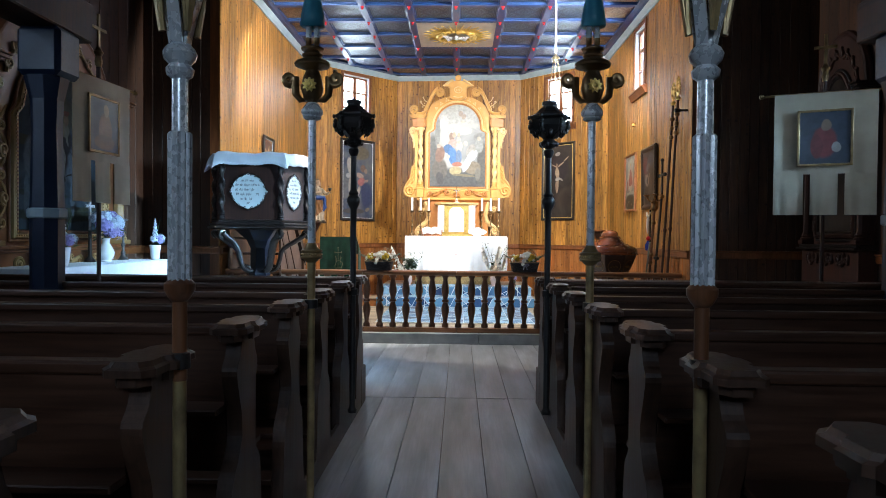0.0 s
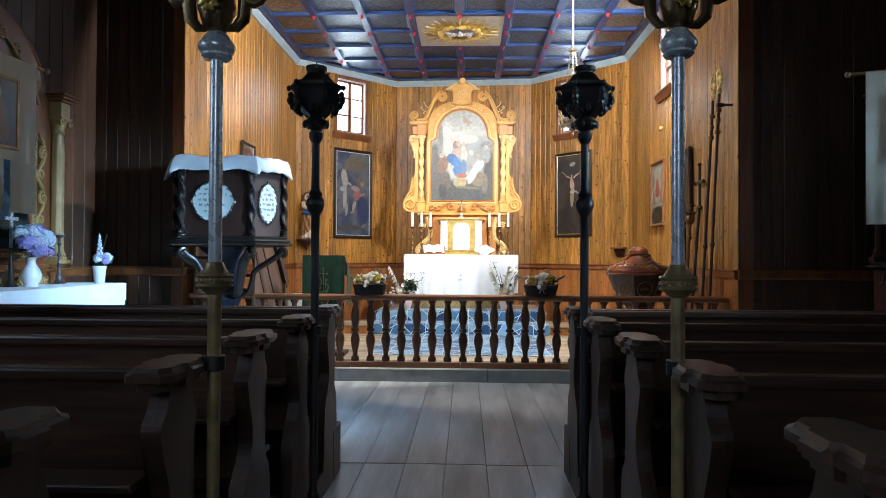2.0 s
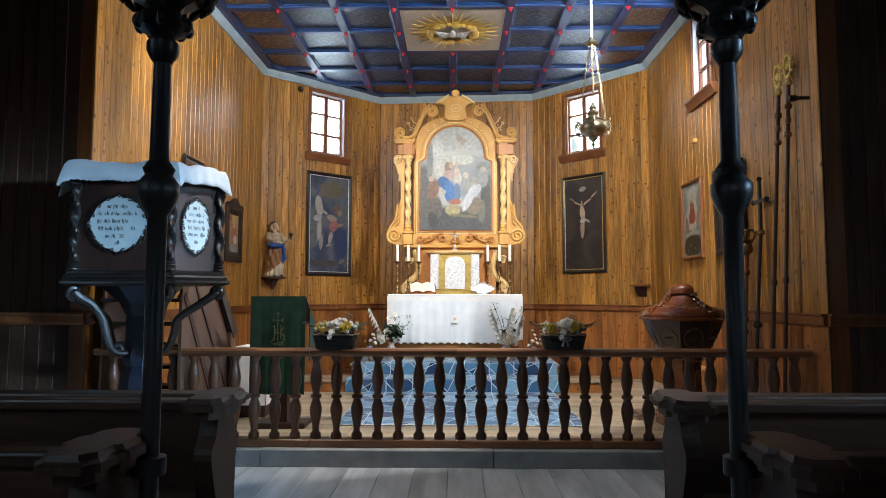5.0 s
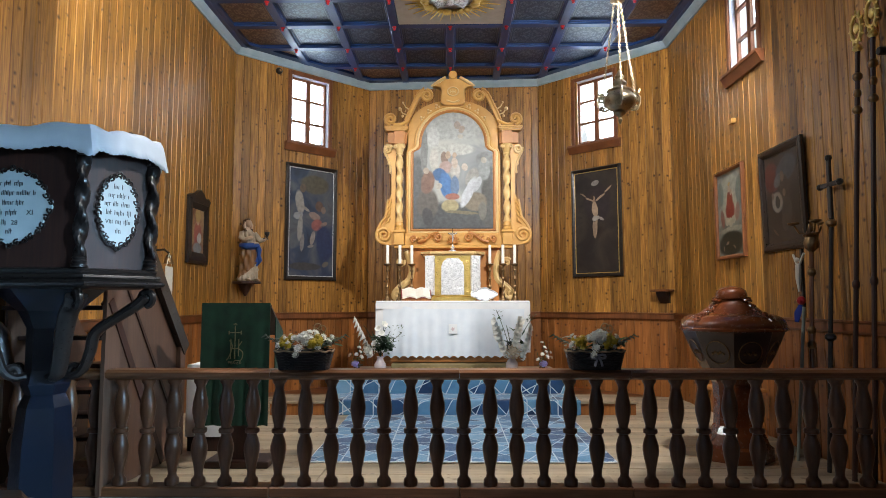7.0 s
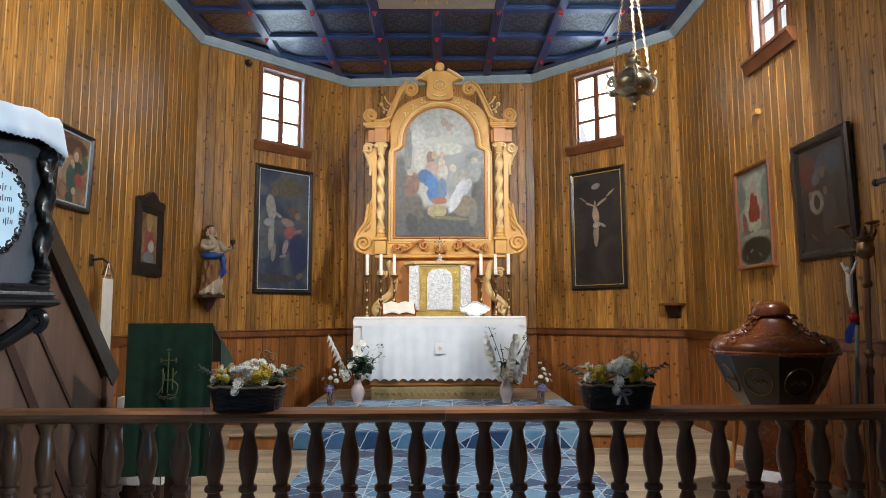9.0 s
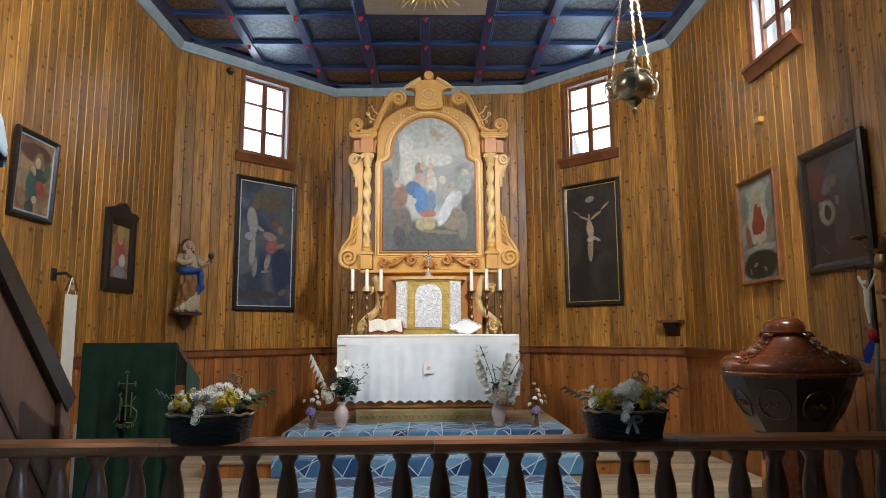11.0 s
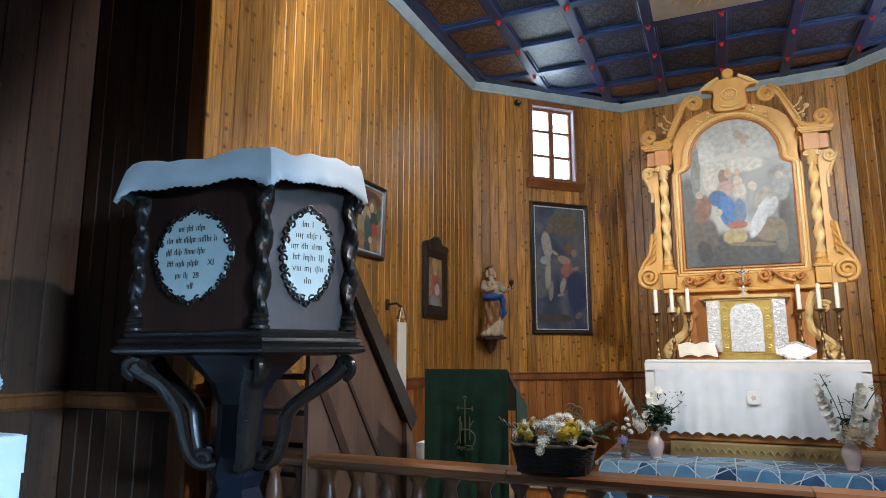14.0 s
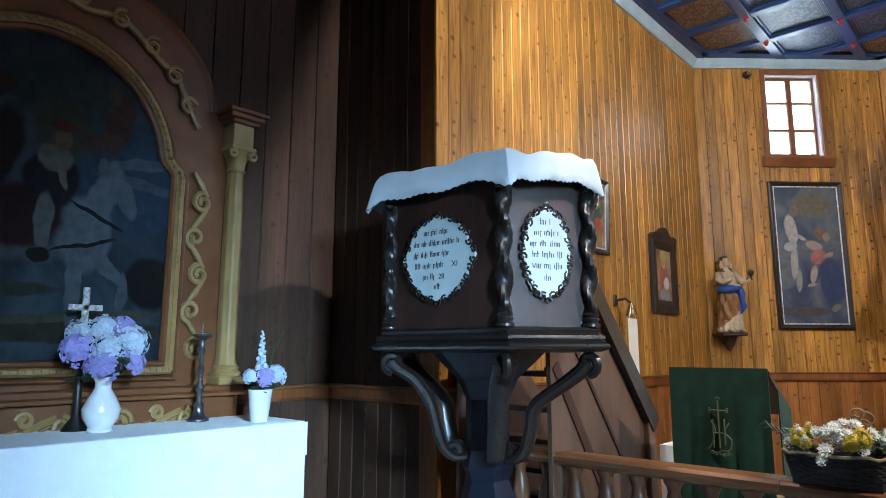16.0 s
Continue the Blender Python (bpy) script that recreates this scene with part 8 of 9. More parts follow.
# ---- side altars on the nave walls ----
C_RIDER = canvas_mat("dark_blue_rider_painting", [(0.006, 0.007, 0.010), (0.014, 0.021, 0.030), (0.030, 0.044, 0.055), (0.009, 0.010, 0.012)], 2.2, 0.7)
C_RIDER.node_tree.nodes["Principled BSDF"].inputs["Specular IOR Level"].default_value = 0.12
RIDER = [(0.45, 1.0, 0.35, 0.30, 0, (0.06, 0.11, 0.18)), (0.55, 1.10, 0.22, 0.03, 8, (0.17, 0.23, 0.29)), (0.52, 0.98, 0.24, 0.03, -5, (0.14, 0.19, 0.25)), (-0.5, 1.05, 0.25, 0.22, 0, (0.06, 0.10, 0.14)), (-0.5, 0.85, 0.28, 0.05, 0, (0.10, 0.10, 0.06)), (0.1, 1.42, 0.34, 0.16, 0, (0.07, 0.11, 0.11)),
         (0.09, 1.20, 0.14, 0.15, 0, (0.10, 0.11, 0.08)), (0.0, 0.15, 0.8, 0.06, 0, (0.06, 0.065, 0.045)), (0.25, 0.22, 0.42, 0.025, 4, (0.14, 0.14, 0.09)), (-0.3, 0.35, 0.4, 0.04, 0, (0.07, 0.08, 0.06)), (0.62, 0.42, 0.14, 0.14, 0, (0.015, 0.012, 0.012)),
         (-0.10, 0.66, 0.42, 0.16, 0, (0.13, 0.16, 0.19)), (-0.45, 0.70, 0.14, 0.20, 0, (0.24, 0.28, 0.32)), (0.24, 0.66, 0.13, 0.19, 0, (0.24, 0.28, 0.33)), (0.33, 0.90, 0.075, 0.17, -20, (0.24, 0.29, 0.34)), (0.45, 0.88, 0.045, 0.11, 20, (0.22, 0.26, 0.30)), (0.30, 1.04, 0.025, 0.05, 0, (0.2, 0.24, 0.28)),
         (0.36, 0.50, 0.035, 0.14, 45, (0.20, 0.24, 0.28)), (0.46, 0.36, 0.03, 0.10, 0, (0.17, 0.20, 0.24)), (0.20, 0.38, 0.040, 0.22, 0, (0.21, 0.25, 0.29)), (-0.38, 0.42, 0.05, 0.18, 15, (0.20, 0.24, 0.28)), (-0.26, 0.24, 0.035, 0.12, -15, (0.17, 0.20, 0.24)), (-0.56, 0.34, 0.04, 0.20, 0, (0.16, 0.20, 0.23)), (0.30, 0.76, 0.15, 0.012, -25, (0.02, 0.02, 0.03)), (0.24, 0.60, 0.16, 0.012, 15, (0.02, 0.02, 0.03)),
         (-0.08, 0.72, 0.19, 0.15, 0, (0.045, 0.014, 0.018)), (-0.22, 1.02, 0.10, 0.22, -15, (0.05, 0.025, 0.025)), (0.05, 0.92, 0.13, 0.14, 0, (0.022, 0.02, 0.03)), (0.06, 1.04, 0.08, 0.07, 0, (0.26, 0.25, 0.21)), (0.09, 0.97, 0.02, 0.09, 20, (0.28, 0.27, 0.24)), (0.09, 1.15, 0.04, 0.055, 0, (0.26, 0.17, 0.11)), (0.09, 1.215, 0.06, 0.025, 0, (0.20, 0.05, 0.04)),
         (0.03, 0.70, 0.045, 0.14, 0, (0.22, 0.24, 0.25)), (0.02, 0.53, 0.05, 0.04, 0, (0.02, 0.015, 0.015)), (0.38, 1.30, 0.07, 0.17, -15, (0.13, 0.06, 0.05)), (0.30, 1.18, 0.11, 0.05, 25, (0.14, 0.07, 0.06)), (0.34, 1.46, 0.035, 0.045, 0, (0.18, 0.12, 0.09)), (-0.3, 1.35, 0.13, 0.08, 20, (0.09, 0.06, 0.05))]


def scroll_row(x0, x1, z, h, y, m=1):
    """A leafy S-scroll in relief."""
    bm = B()
    w = x1 - x0
    tube(bm, [(a, y, b) for a, b in spiral(x0 + 0.18 * w, z, h * 0.42, h * 0.1, 0, 1.5, 18)], h * 0.09, 6)
    tube(bm, [(a, y, b) for a, b in smooth_curve([(x0 + 0.3 * w, z - h * 0.2), (x0 + 0.45 * w, z - h * 0.35), (x0 + 0.62 * w, z), (x0 + 0.8 * w, z + h * 0.25)], 5)], h * 0.11, 6)
    tube(bm, [(a, y, b) for a, b in spiral(x0 + 0.55 * w, z + h * 0.22, h * 0.24, h * 0.06, 3, -1.3, 14)], h * 0.08, 6)
    tube(bm, [(a, y, b) for a, b in spiral(x0 + 0.85 * w, z, h * 0.33, h * 0.08, 1.5, -1.4, 16)], h * 0.09, 6)
    for k in range(4):
        tube(bm, [(x0 + (0.35 + 0.13 * k) * w, y, z - h * 0.25), (x0 + (0.42 + 0.13 * k) * w, y - 0.01, z - h * 0.12), (x0 + (0.50 + 0.13 * k) * w, y, z + h * 0.02 * k)], h * 0.07, 6, [0.4, 1.2, 0.3])
    return bm


def side_altar(m, label, wood, trim, cream, canvas, hw=1.19):
    """Faces local -y; origin on the floor at the wall, in the middle."""
    n = thing("side_altarpiece", label, "altarpiece")
    n.matrix_world = m
    bm = B()
    box(bm, -hw, hw, -0.20, 0.0, 0.0, 1.25, 0.008)
    part("predella", bm, wood, n)
    bm = B()
    box(bm, -hw - 0.05, hw + 0.05, -0.26, 0.0, 1.25, 1.275, 0.006)
    box(bm, -hw - 0.02, hw + 0.02, -0.23, 0.0, 1.275, 1.31, 0.006)
    part("ledge", bm, trim, n)
    for x in (-0.92, -0.30, 0.36):
        part("carved_scroll", scroll_row(x, x + 0.56, 1.14, 0.17, -0.215), cream, n, "carved leaf scroll in relief", True)
    ow = [(-hw + 0.1, 1.31), (-hw + 0.1, 3.0), (-0.93, 3.02)] + [(-0.93 * math.cos(a), 3.02 + 0.62 * math.sin(a)) for a in [math.pi * i / 18 for i in range(1, 18)]] + [(0.93, 3.02), (hw - 0.1, 3.0), (hw - 0.1, 1.31)]
    part("back_board", prism(B(), ow[::-1], -0.10, 0.0, "xz"), wood, n)
    inn = arch_outline(0.70, 2.55, 0.03, 0.62, 1.46, 3.15)
    part("painted_canvas", prism(B(), inn, -0.125, -0.105, "xz"), canvas, n, "dark painting of a rider on a white horse" if canvas is not C_BLACK else "")
    for off, r, mt, yy in ((0.02, 0.022, trim, -0.13), (0.06, 0.028, cream, -0.135), (0.105, 0.016, trim, -0.12)):
        o = arch_outline(0.70 + off, 2.55, 0.03, 0.62 + off, 1.46 - off, 3.15 + off, 22)
        part("frame_moulding", tube(B(), [(x, yy, z) for x, z in o + o[:2]], r, 7), mt, n, smooth=True)
    o = arch_outline(0.755, 2.55, 0.03, 0.675, 1.405, 3.205, 22)
    bm = B()
    path = [Vector((x, -0.165, z)) for x, z in o + o[:1]]
    for p, q in zip(path, path[1:]):
        k = max(1, int((q - p).length / 0.035))
        for i in range(k):
            c = p.lerp(q, i / k)
            box(bm, c.x - 0.009, c.x + 0.009, c.y - 0.006, c.y + 0.01, c.z - 0.009, c.z + 0.009)
    tagged(part("dentil_border", bm, cream, n), kind="stuff")
    part("arch_scroll", tube(B(), [(0.86 * math.cos(a) + 0.02 * math.sin(9 * a), -0.115, 2.75 + 0.66 * math.sin(a) + 0.03 * math.cos(11 * a)) for a in [math.pi * (0.06 + 0.88 * i / 60) for i in range(61)]], 0.020, 6), cream, n, smooth=True)
    for k in range(10):
        a = math.pi * (0.1 + 0.8 * k / 9)
        part("arch_volute", tube(B(), [(x, -0.12, z) for x, z in spiral(0.83 * math.cos(a), 2.78 + 0.66 * math.sin(a), 0.06, 0.012, a, 1.4, 16)], 0.016, 6), cream, n, smooth=True)
    part("arch_moulding", tube(B(), [(0.96 * math.cos(a), -0.06, 3.0 + 0.64 * math.sin(a)) for a in [math.pi * i / 30 for i in range(31)]], 0.05, 8), wood, n, smooth=True)
    for s in (-1, 1):
        bm = B()
        for i in range(5):
            z = 1.52 + 0.22 * i
            tube(bm, [(x, -0.125, zz) for x, zz in spiral(s * 0.90 + s * 0.02 * (-1) ** i, z, 0.065, 0.014, 1.5 + i * 3.14, (-1) ** i * 1.4, 16)], 0.017, 6)
            tube(bm, [(s * (0.90 + 0.05 * (-1) ** i), -0.125, z + 0.04), (s * 0.90, -0.13, z + 0.11), (s * (0.90 - 0.05 * (-1) ** i), -0.125, z + 0.18)], 0.018, 6, [0.6, 1.1, 0.6])
        part("side_scrollwork", bm, cream, n, smooth=True)
        cx = s * (hw - 0.06)
        bm = lathe(B(), [(0.075, 1.42), (0.062, 1.46), (0.060, 2.4), (0.052, 2.62)], 32, (cx, -0.14, 0), flute=8, depth=0.10)
        part("column_shaft", bm, cream, n, "cream-painted fluted column", True)
        bm = B()
        box(bm, cx - 0.10, cx + 0.10, -0.24, -0.04, 1.31, 1.36, 0.006)
        lathe(bm, [(0.09, 1.36), (0.095, 1.38), (0.075, 1.395), (0.085, 1.41), (0.07, 1.425)], 16, (cx, -0.14, 0))
        part("column_base", bm, cream, n)
        bm = B()
        lathe(bm, [(0.056, 2.62), (0.064, 2.635), (0.055, 2.65), (0.062, 2.69), (0.08, 2.74), (0.095, 2.76)], 16, (cx, -0.14, 0))
        for a in (-1, 1):
            for yy in (-0.215, -0.065):
                tube(bm, [(x, yy, z) for x, z in spiral(cx + a * 0.075, 2.735, 0.032, 0.008, 1.57, a * 1.3, 12)], 0.014, 6)
        box(bm, cx - 0.09, cx + 0.09, -0.23, -0.05, 2.76, 2.785, 0.004)
        part("capital", bm, cream, n, smooth=True)
        bm = B()
        box(bm, cx - 0.075, cx + 0.075, -0.215, 0.0, 2.785, 2.93, 0.006)
        part("entablature_block", bm, cream, n)
        bm = B()
        for w, z0, z1 in ((0.10, 2.93, 2.955), (0.125, 2.955, 2.985), (0.145, 2.985, 3.01)):
            box(bm, cx - w, cx + w, -0.14 - w, 0.0, z0, z1, 0.005)
        part("cornice", bm, trim, n)
    return n


def altar_table(m, label, w, d, h, cloth):
    n = thing("side_altar_table", label, "altar table")
    n.matrix_world = m
    bm = B()
    box(bm, -w / 2 + 0.02, w / 2 - 0.02, -d + 0.02, -0.01, 0.0, h - 0.02)
    part("table_body", bm, DARKW, n)
    bm = B()
    box(bm, -w / 2, w / 2, -d, 0.0, h - 0.012, h, 0.005)
    part("cloth_top", bm, cloth, n)
    bm = drape(B(), -w / 2, w / 2, h - 0.006, 0.10, -d - 0.004, 5, 0.006, 70, 14)
    part("cloth_front", bm, cloth, n, smooth=True)
    bm = drape(B(), -w / 2 - 0.004, w / 2 + 0.004, h - 0.004, h - 0.17, -d - 0.014, 2, 0.002, 40, 4)
    part("upper_cloth_fall", bm, cloth, n, smooth=True)
    for s in (-1, 1):
        bm = drape(B(), -d / 2, d / 2, h - 0.006, 0.10, -0.002, 2, 0.006, 30, 10)
        part("cloth_side", turned(bm, Matrix.Translation((s * w / 2, -d / 2, 0)) @ Matrix.Rotation(s * math.pi / 2, 4, "Z")), cloth, n, smooth=True)
    return n


SIDEY = 6.43
M_N = Matrix.Translation((-NN + 0.012, SIDEY, 0)) @ Matrix.Rotation(math.pi / 2, 4, "Z") @ Matrix.Diagonal((0.9, 1, 0.95, 1))
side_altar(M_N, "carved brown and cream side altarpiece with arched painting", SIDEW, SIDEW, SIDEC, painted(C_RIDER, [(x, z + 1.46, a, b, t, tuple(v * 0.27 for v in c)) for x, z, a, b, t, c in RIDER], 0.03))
M_T = Matrix.Translation((-3.74, 6.43, 0)) @ Matrix.Rotation(math.pi / 2 - 0.01, 4, "Z")
altar_table(M_T, "side altar table draped with bluish-white linen", 2.33, 0.53, 1.07, CLOTHB)
M_S = Matrix.Translation((NX - 0.012, 7.55, 0)) @ Matrix.Rotation(-math.pi / 2, 4, "Z") @ Matrix.Diagonal((0.46, 1, 1, 1))
side_altar(M_S, "dark wooden side altarpiece with arched painting", DARKW, DARKF, DARKW, C_BLACK)


# ---- flowers ----
LEAFG = colour_mat("grey_green_leaf", (0.075, 0.115, 0.055), (0.045, 0.075, 0.035), 0.5, 0, 14, 0.2, 60, vary=0.3)
LEAFD = colour_mat("dark_green_leaf", (0.030, 0.075, 0.030), (0.020, 0.050, 0.020), 0.45, 0, 14, 0.2, 60, vary=0.3)
LEAFS = colour_mat("silvery_leaf", (0.20, 0.24, 0.20), (0.13, 0.17, 0.14), 0.5, 0, 14, 0.2, 60, vary=0.2)
PETW = colour_mat("white_petals", (0.86, 0.86, 0.81), (0.78, 0.77, 0.70), 0.6, 0, 20, 0.15, 80, vary=0.08)
PETY = colour_mat("yellow_petals", (0.58, 0.42, 0.03), (0.42, 0.30, 0.02), 0.6, 0, 20, 0.15, 80, vary=0.2)
PETV = colour_mat("lilac_petals", (0.38, 0.34, 0.66), (0.28, 0.25, 0.54), 0.6, 0, 20, 0.15, 80, vary=0.15)
PETB = colour_mat("bluish_white_petals", (0.62, 0.70, 0.80), (0.50, 0.60, 0.72), 0.6, 0, 20, 0.15, 80, vary=0.12)
PETP = colour_mat("cream_petals", (0.74, 0.64, 0.48), (0.62, 0.50, 0.34), 0.6, 0, 20, 0.15, 80, vary=0.12)
CERP = colour_mat("pale_pink_ceramic", (0.66, 0.54, 0.52), (0.58, 0.46, 0.45), 0.25, 0, 5, 0.05, 40, coat=0.4)
CERW = colour_mat("white_ceramic", (0.78, 0.79, 0.80), (0.70, 0.72, 0.74), 0.2, 0, 5, 0.05, 40, coat=0.4)
FMESH = {}


def bloom_mesh(kind, mat):
    """Blossom meshes of radius 1, shared."""
    key = (kind, mat.name)
    if key in FMESH:
        return FMESH[key]
    bm, rn = B(), random.Random(len(FMESH) + 3)
    if kind == "pompon":
        for layer, (n, r, z, sz) in enumerate(((11, 0.78, -0.05, 0.42), (9, 0.58, 0.28, 0.38), (6, 0.3, 0.52, 0.34))):
            for k in range(n):
                a = 2 * math.pi * k / n + layer
                c, d = Vector((r * math.cos(a), r * math.sin(a), z)), Vector((math.cos(a), math.sin(a), 0.4)).normalized()
                s = Vector((-math.sin(a), math.cos(a), 0))
                vs = [bm.verts.new(p) for p in (c - d * sz * 0.5, c + s * sz * 0.55, c + d * sz * 0.75 + Vector((0, 0, 0.12)), c - s * sz * 0.55)]
                bm.faces.new(vs)
                bm.faces.new([bm.verts.new(v.co - Vector((0, 0, 0.05))) for v in vs][::-1])
        ball(bm, (0, 0, 0.15), 0.5, 7, 5)
    elif kind == "cluster":
        for k in range(48):
            d = Vector((rn.gauss(0, 1), rn.gauss(0, 1), abs(rn.gauss(0.3, 0.8)))).normalized()
            c = d * rn.uniform(0.7, 1.0)
            u = d.orthogonal().normalized()
            v = d.cross(u)
            for j in range(4):
                a = math.pi / 2 * j + rn.random()
                e, f = u * math.cos(a) + v * math.sin(a), u * math.cos(a + 1.57) + v * math.sin(a + 1.57)
                bm.faces.new([bm.verts.new(p) for p in (c, c + e * 0.17 + f * 0.11 + d * 0.05, c + e * 0.27 + d * 0.02, c + e * 0.17 - f * 0.11 + d * 0.05)])
        ball(bm, (0, 0, 0.1), 0.62, 7, 5)
    elif kind == "gladiolus":
        for k in range(6):
            a = math.pi / 3 * k
            e, f = Vector((math.cos(a), math.sin(a), 0)), Vector((-math.sin(a), math.cos(a), 0))
            up = Vector((0, 0, 1))
            base = [Vector((0, 0, -0.5)), e * 0.35 + f * 0.30, e * 0.35 - f * 0.30, e * 0.80 + f * 0.42 + up * 0.45, e * 0.72 + up * 0.28, e * 0.80 - f * 0.42 + up * 0.45, e * 1.08 + f * 0.10 + up * (0.42 + 0.1 * rn.random())]
            v = [bm.verts.new(p) for p in base]
            for q in ((0, 2, 1), (1, 2, 4), (1, 4, 3), (2, 5, 4), (3, 4, 6), (4, 5, 6)):
                bm.faces.new([v[i] for i in q])
        ball(bm, (0, 0, 0.05), 0.22, 6, 5)
    elif kind == "spike":
        for k in range(24):
            z = k / 24 * 3.4
            a, r = k * 2.4, 0.34 * (1 - z / 4.2)
            ball(bm, (r * math.cos(a), r * math.sin(a), z), 0.26 * (1 - z / 5), 5, 4)
        tube(bm, [(0, 0, -1), (0, 0, 3.3)], 0.06, 5)
    me = bpy.data.meshes.new("blossom")
    bm.to_mesh(me)
    bm.free()
    me.materials.append(mat)
    FMESH[key] = me
    return me


def leaf_spray(parent, mat, n, centre, spread, length, seed, up=0.5, width=0.24, name="foliage"):
    """Many bent pointed leaves in one mesh."""
    bm, rn = B(), random.Random(seed)
    for _ in range(n):
        a = rn.uniform(0, 2 * math.pi)
        d = Vector((math.cos(a), math.sin(a), rn.uniform(up - 0.5, up + 0.6))).normalized()
        p0 = Vector(centre) + Vector((rn.uniform(-1, 1) * spread[0], rn.uniform(-1, 1) * spread[1], rn.uniform(-1, 1) * spread[2]))
        ln = length * rn.uniform(0.6, 1.2)
        s = d.cross(Vector((0, 0, 1))).normalized() * ln * width * rn.uniform(0.6, 1.1)
        nn = s.cross(d).normalized() * ln * 0.12
        pts = [p0, p0 + d * ln * 0.35 + s, p0 + d * ln * 0.7 + s * 0.8 - nn, p0 + d * ln - nn * 2.2, p0 + d * ln * 0.7 - s * 0.8 - nn, p0 + d * ln * 0.35 - s]
        mid = [p0, p0 + d * ln * 0.35 + nn * 0.5, p0 + d * ln * 0.7 - nn * 0.4]
        v, w = [bm.verts.new(p) for p in pts], [bm.verts.new(p) for p in mid[1:]]
        bm.faces.new((v[0], v[1], w[0]))
        bm.faces.new((v[1], v[2], w[1], w[0]))
        bm.faces.new((v[2], v[3], w[1]))
        bm.faces.new((v[3], v[4], w[1]))
        bm.faces.new((v[4], v[5], w[0], w[1]))
        bm.faces.new((v[5], v[0], w[0]))
    ob = part(name, bm, mat, parent)
    return tagged(ob, kind="stuff")


def blooms(parent, kind, mat, spots, r, seed, name="blossom"):
    rn = random.Random(seed)
    me = bloom_mesh(kind, mat)
    for x, y, z in spots:
        ob = new(name, me)
        ob.parent = parent
        k = r * rn.uniform(0.8, 1.2)
        d = Vector((x, y - 0.03, 0.06)).normalized() if kind != "spike" else Vector((x * 0.6, y * 0.6, 0.25)).normalized()
        ob.matrix_local = Matrix.Translation((x, y, z)) @ d.to_track_quat("Z", "Y").to_matrix().to_4x4() @ Matrix.Rotation(rn.uniform(0, 6), 4, "Z") @ Matrix.Diagonal((k, k, k, 1))


BASK = colour_mat("dark_brown_wicker", (0.035, 0.024, 0.022), (0.018, 0.013, 0.013), 0.55, 0, 20, 0.4, 90)
TWIG = colour_mat("pale_wicker_twig", (0.34, 0.25, 0.15), (0.24, 0.16, 0.09), 0.6, 0, 20, 0.3, 90)


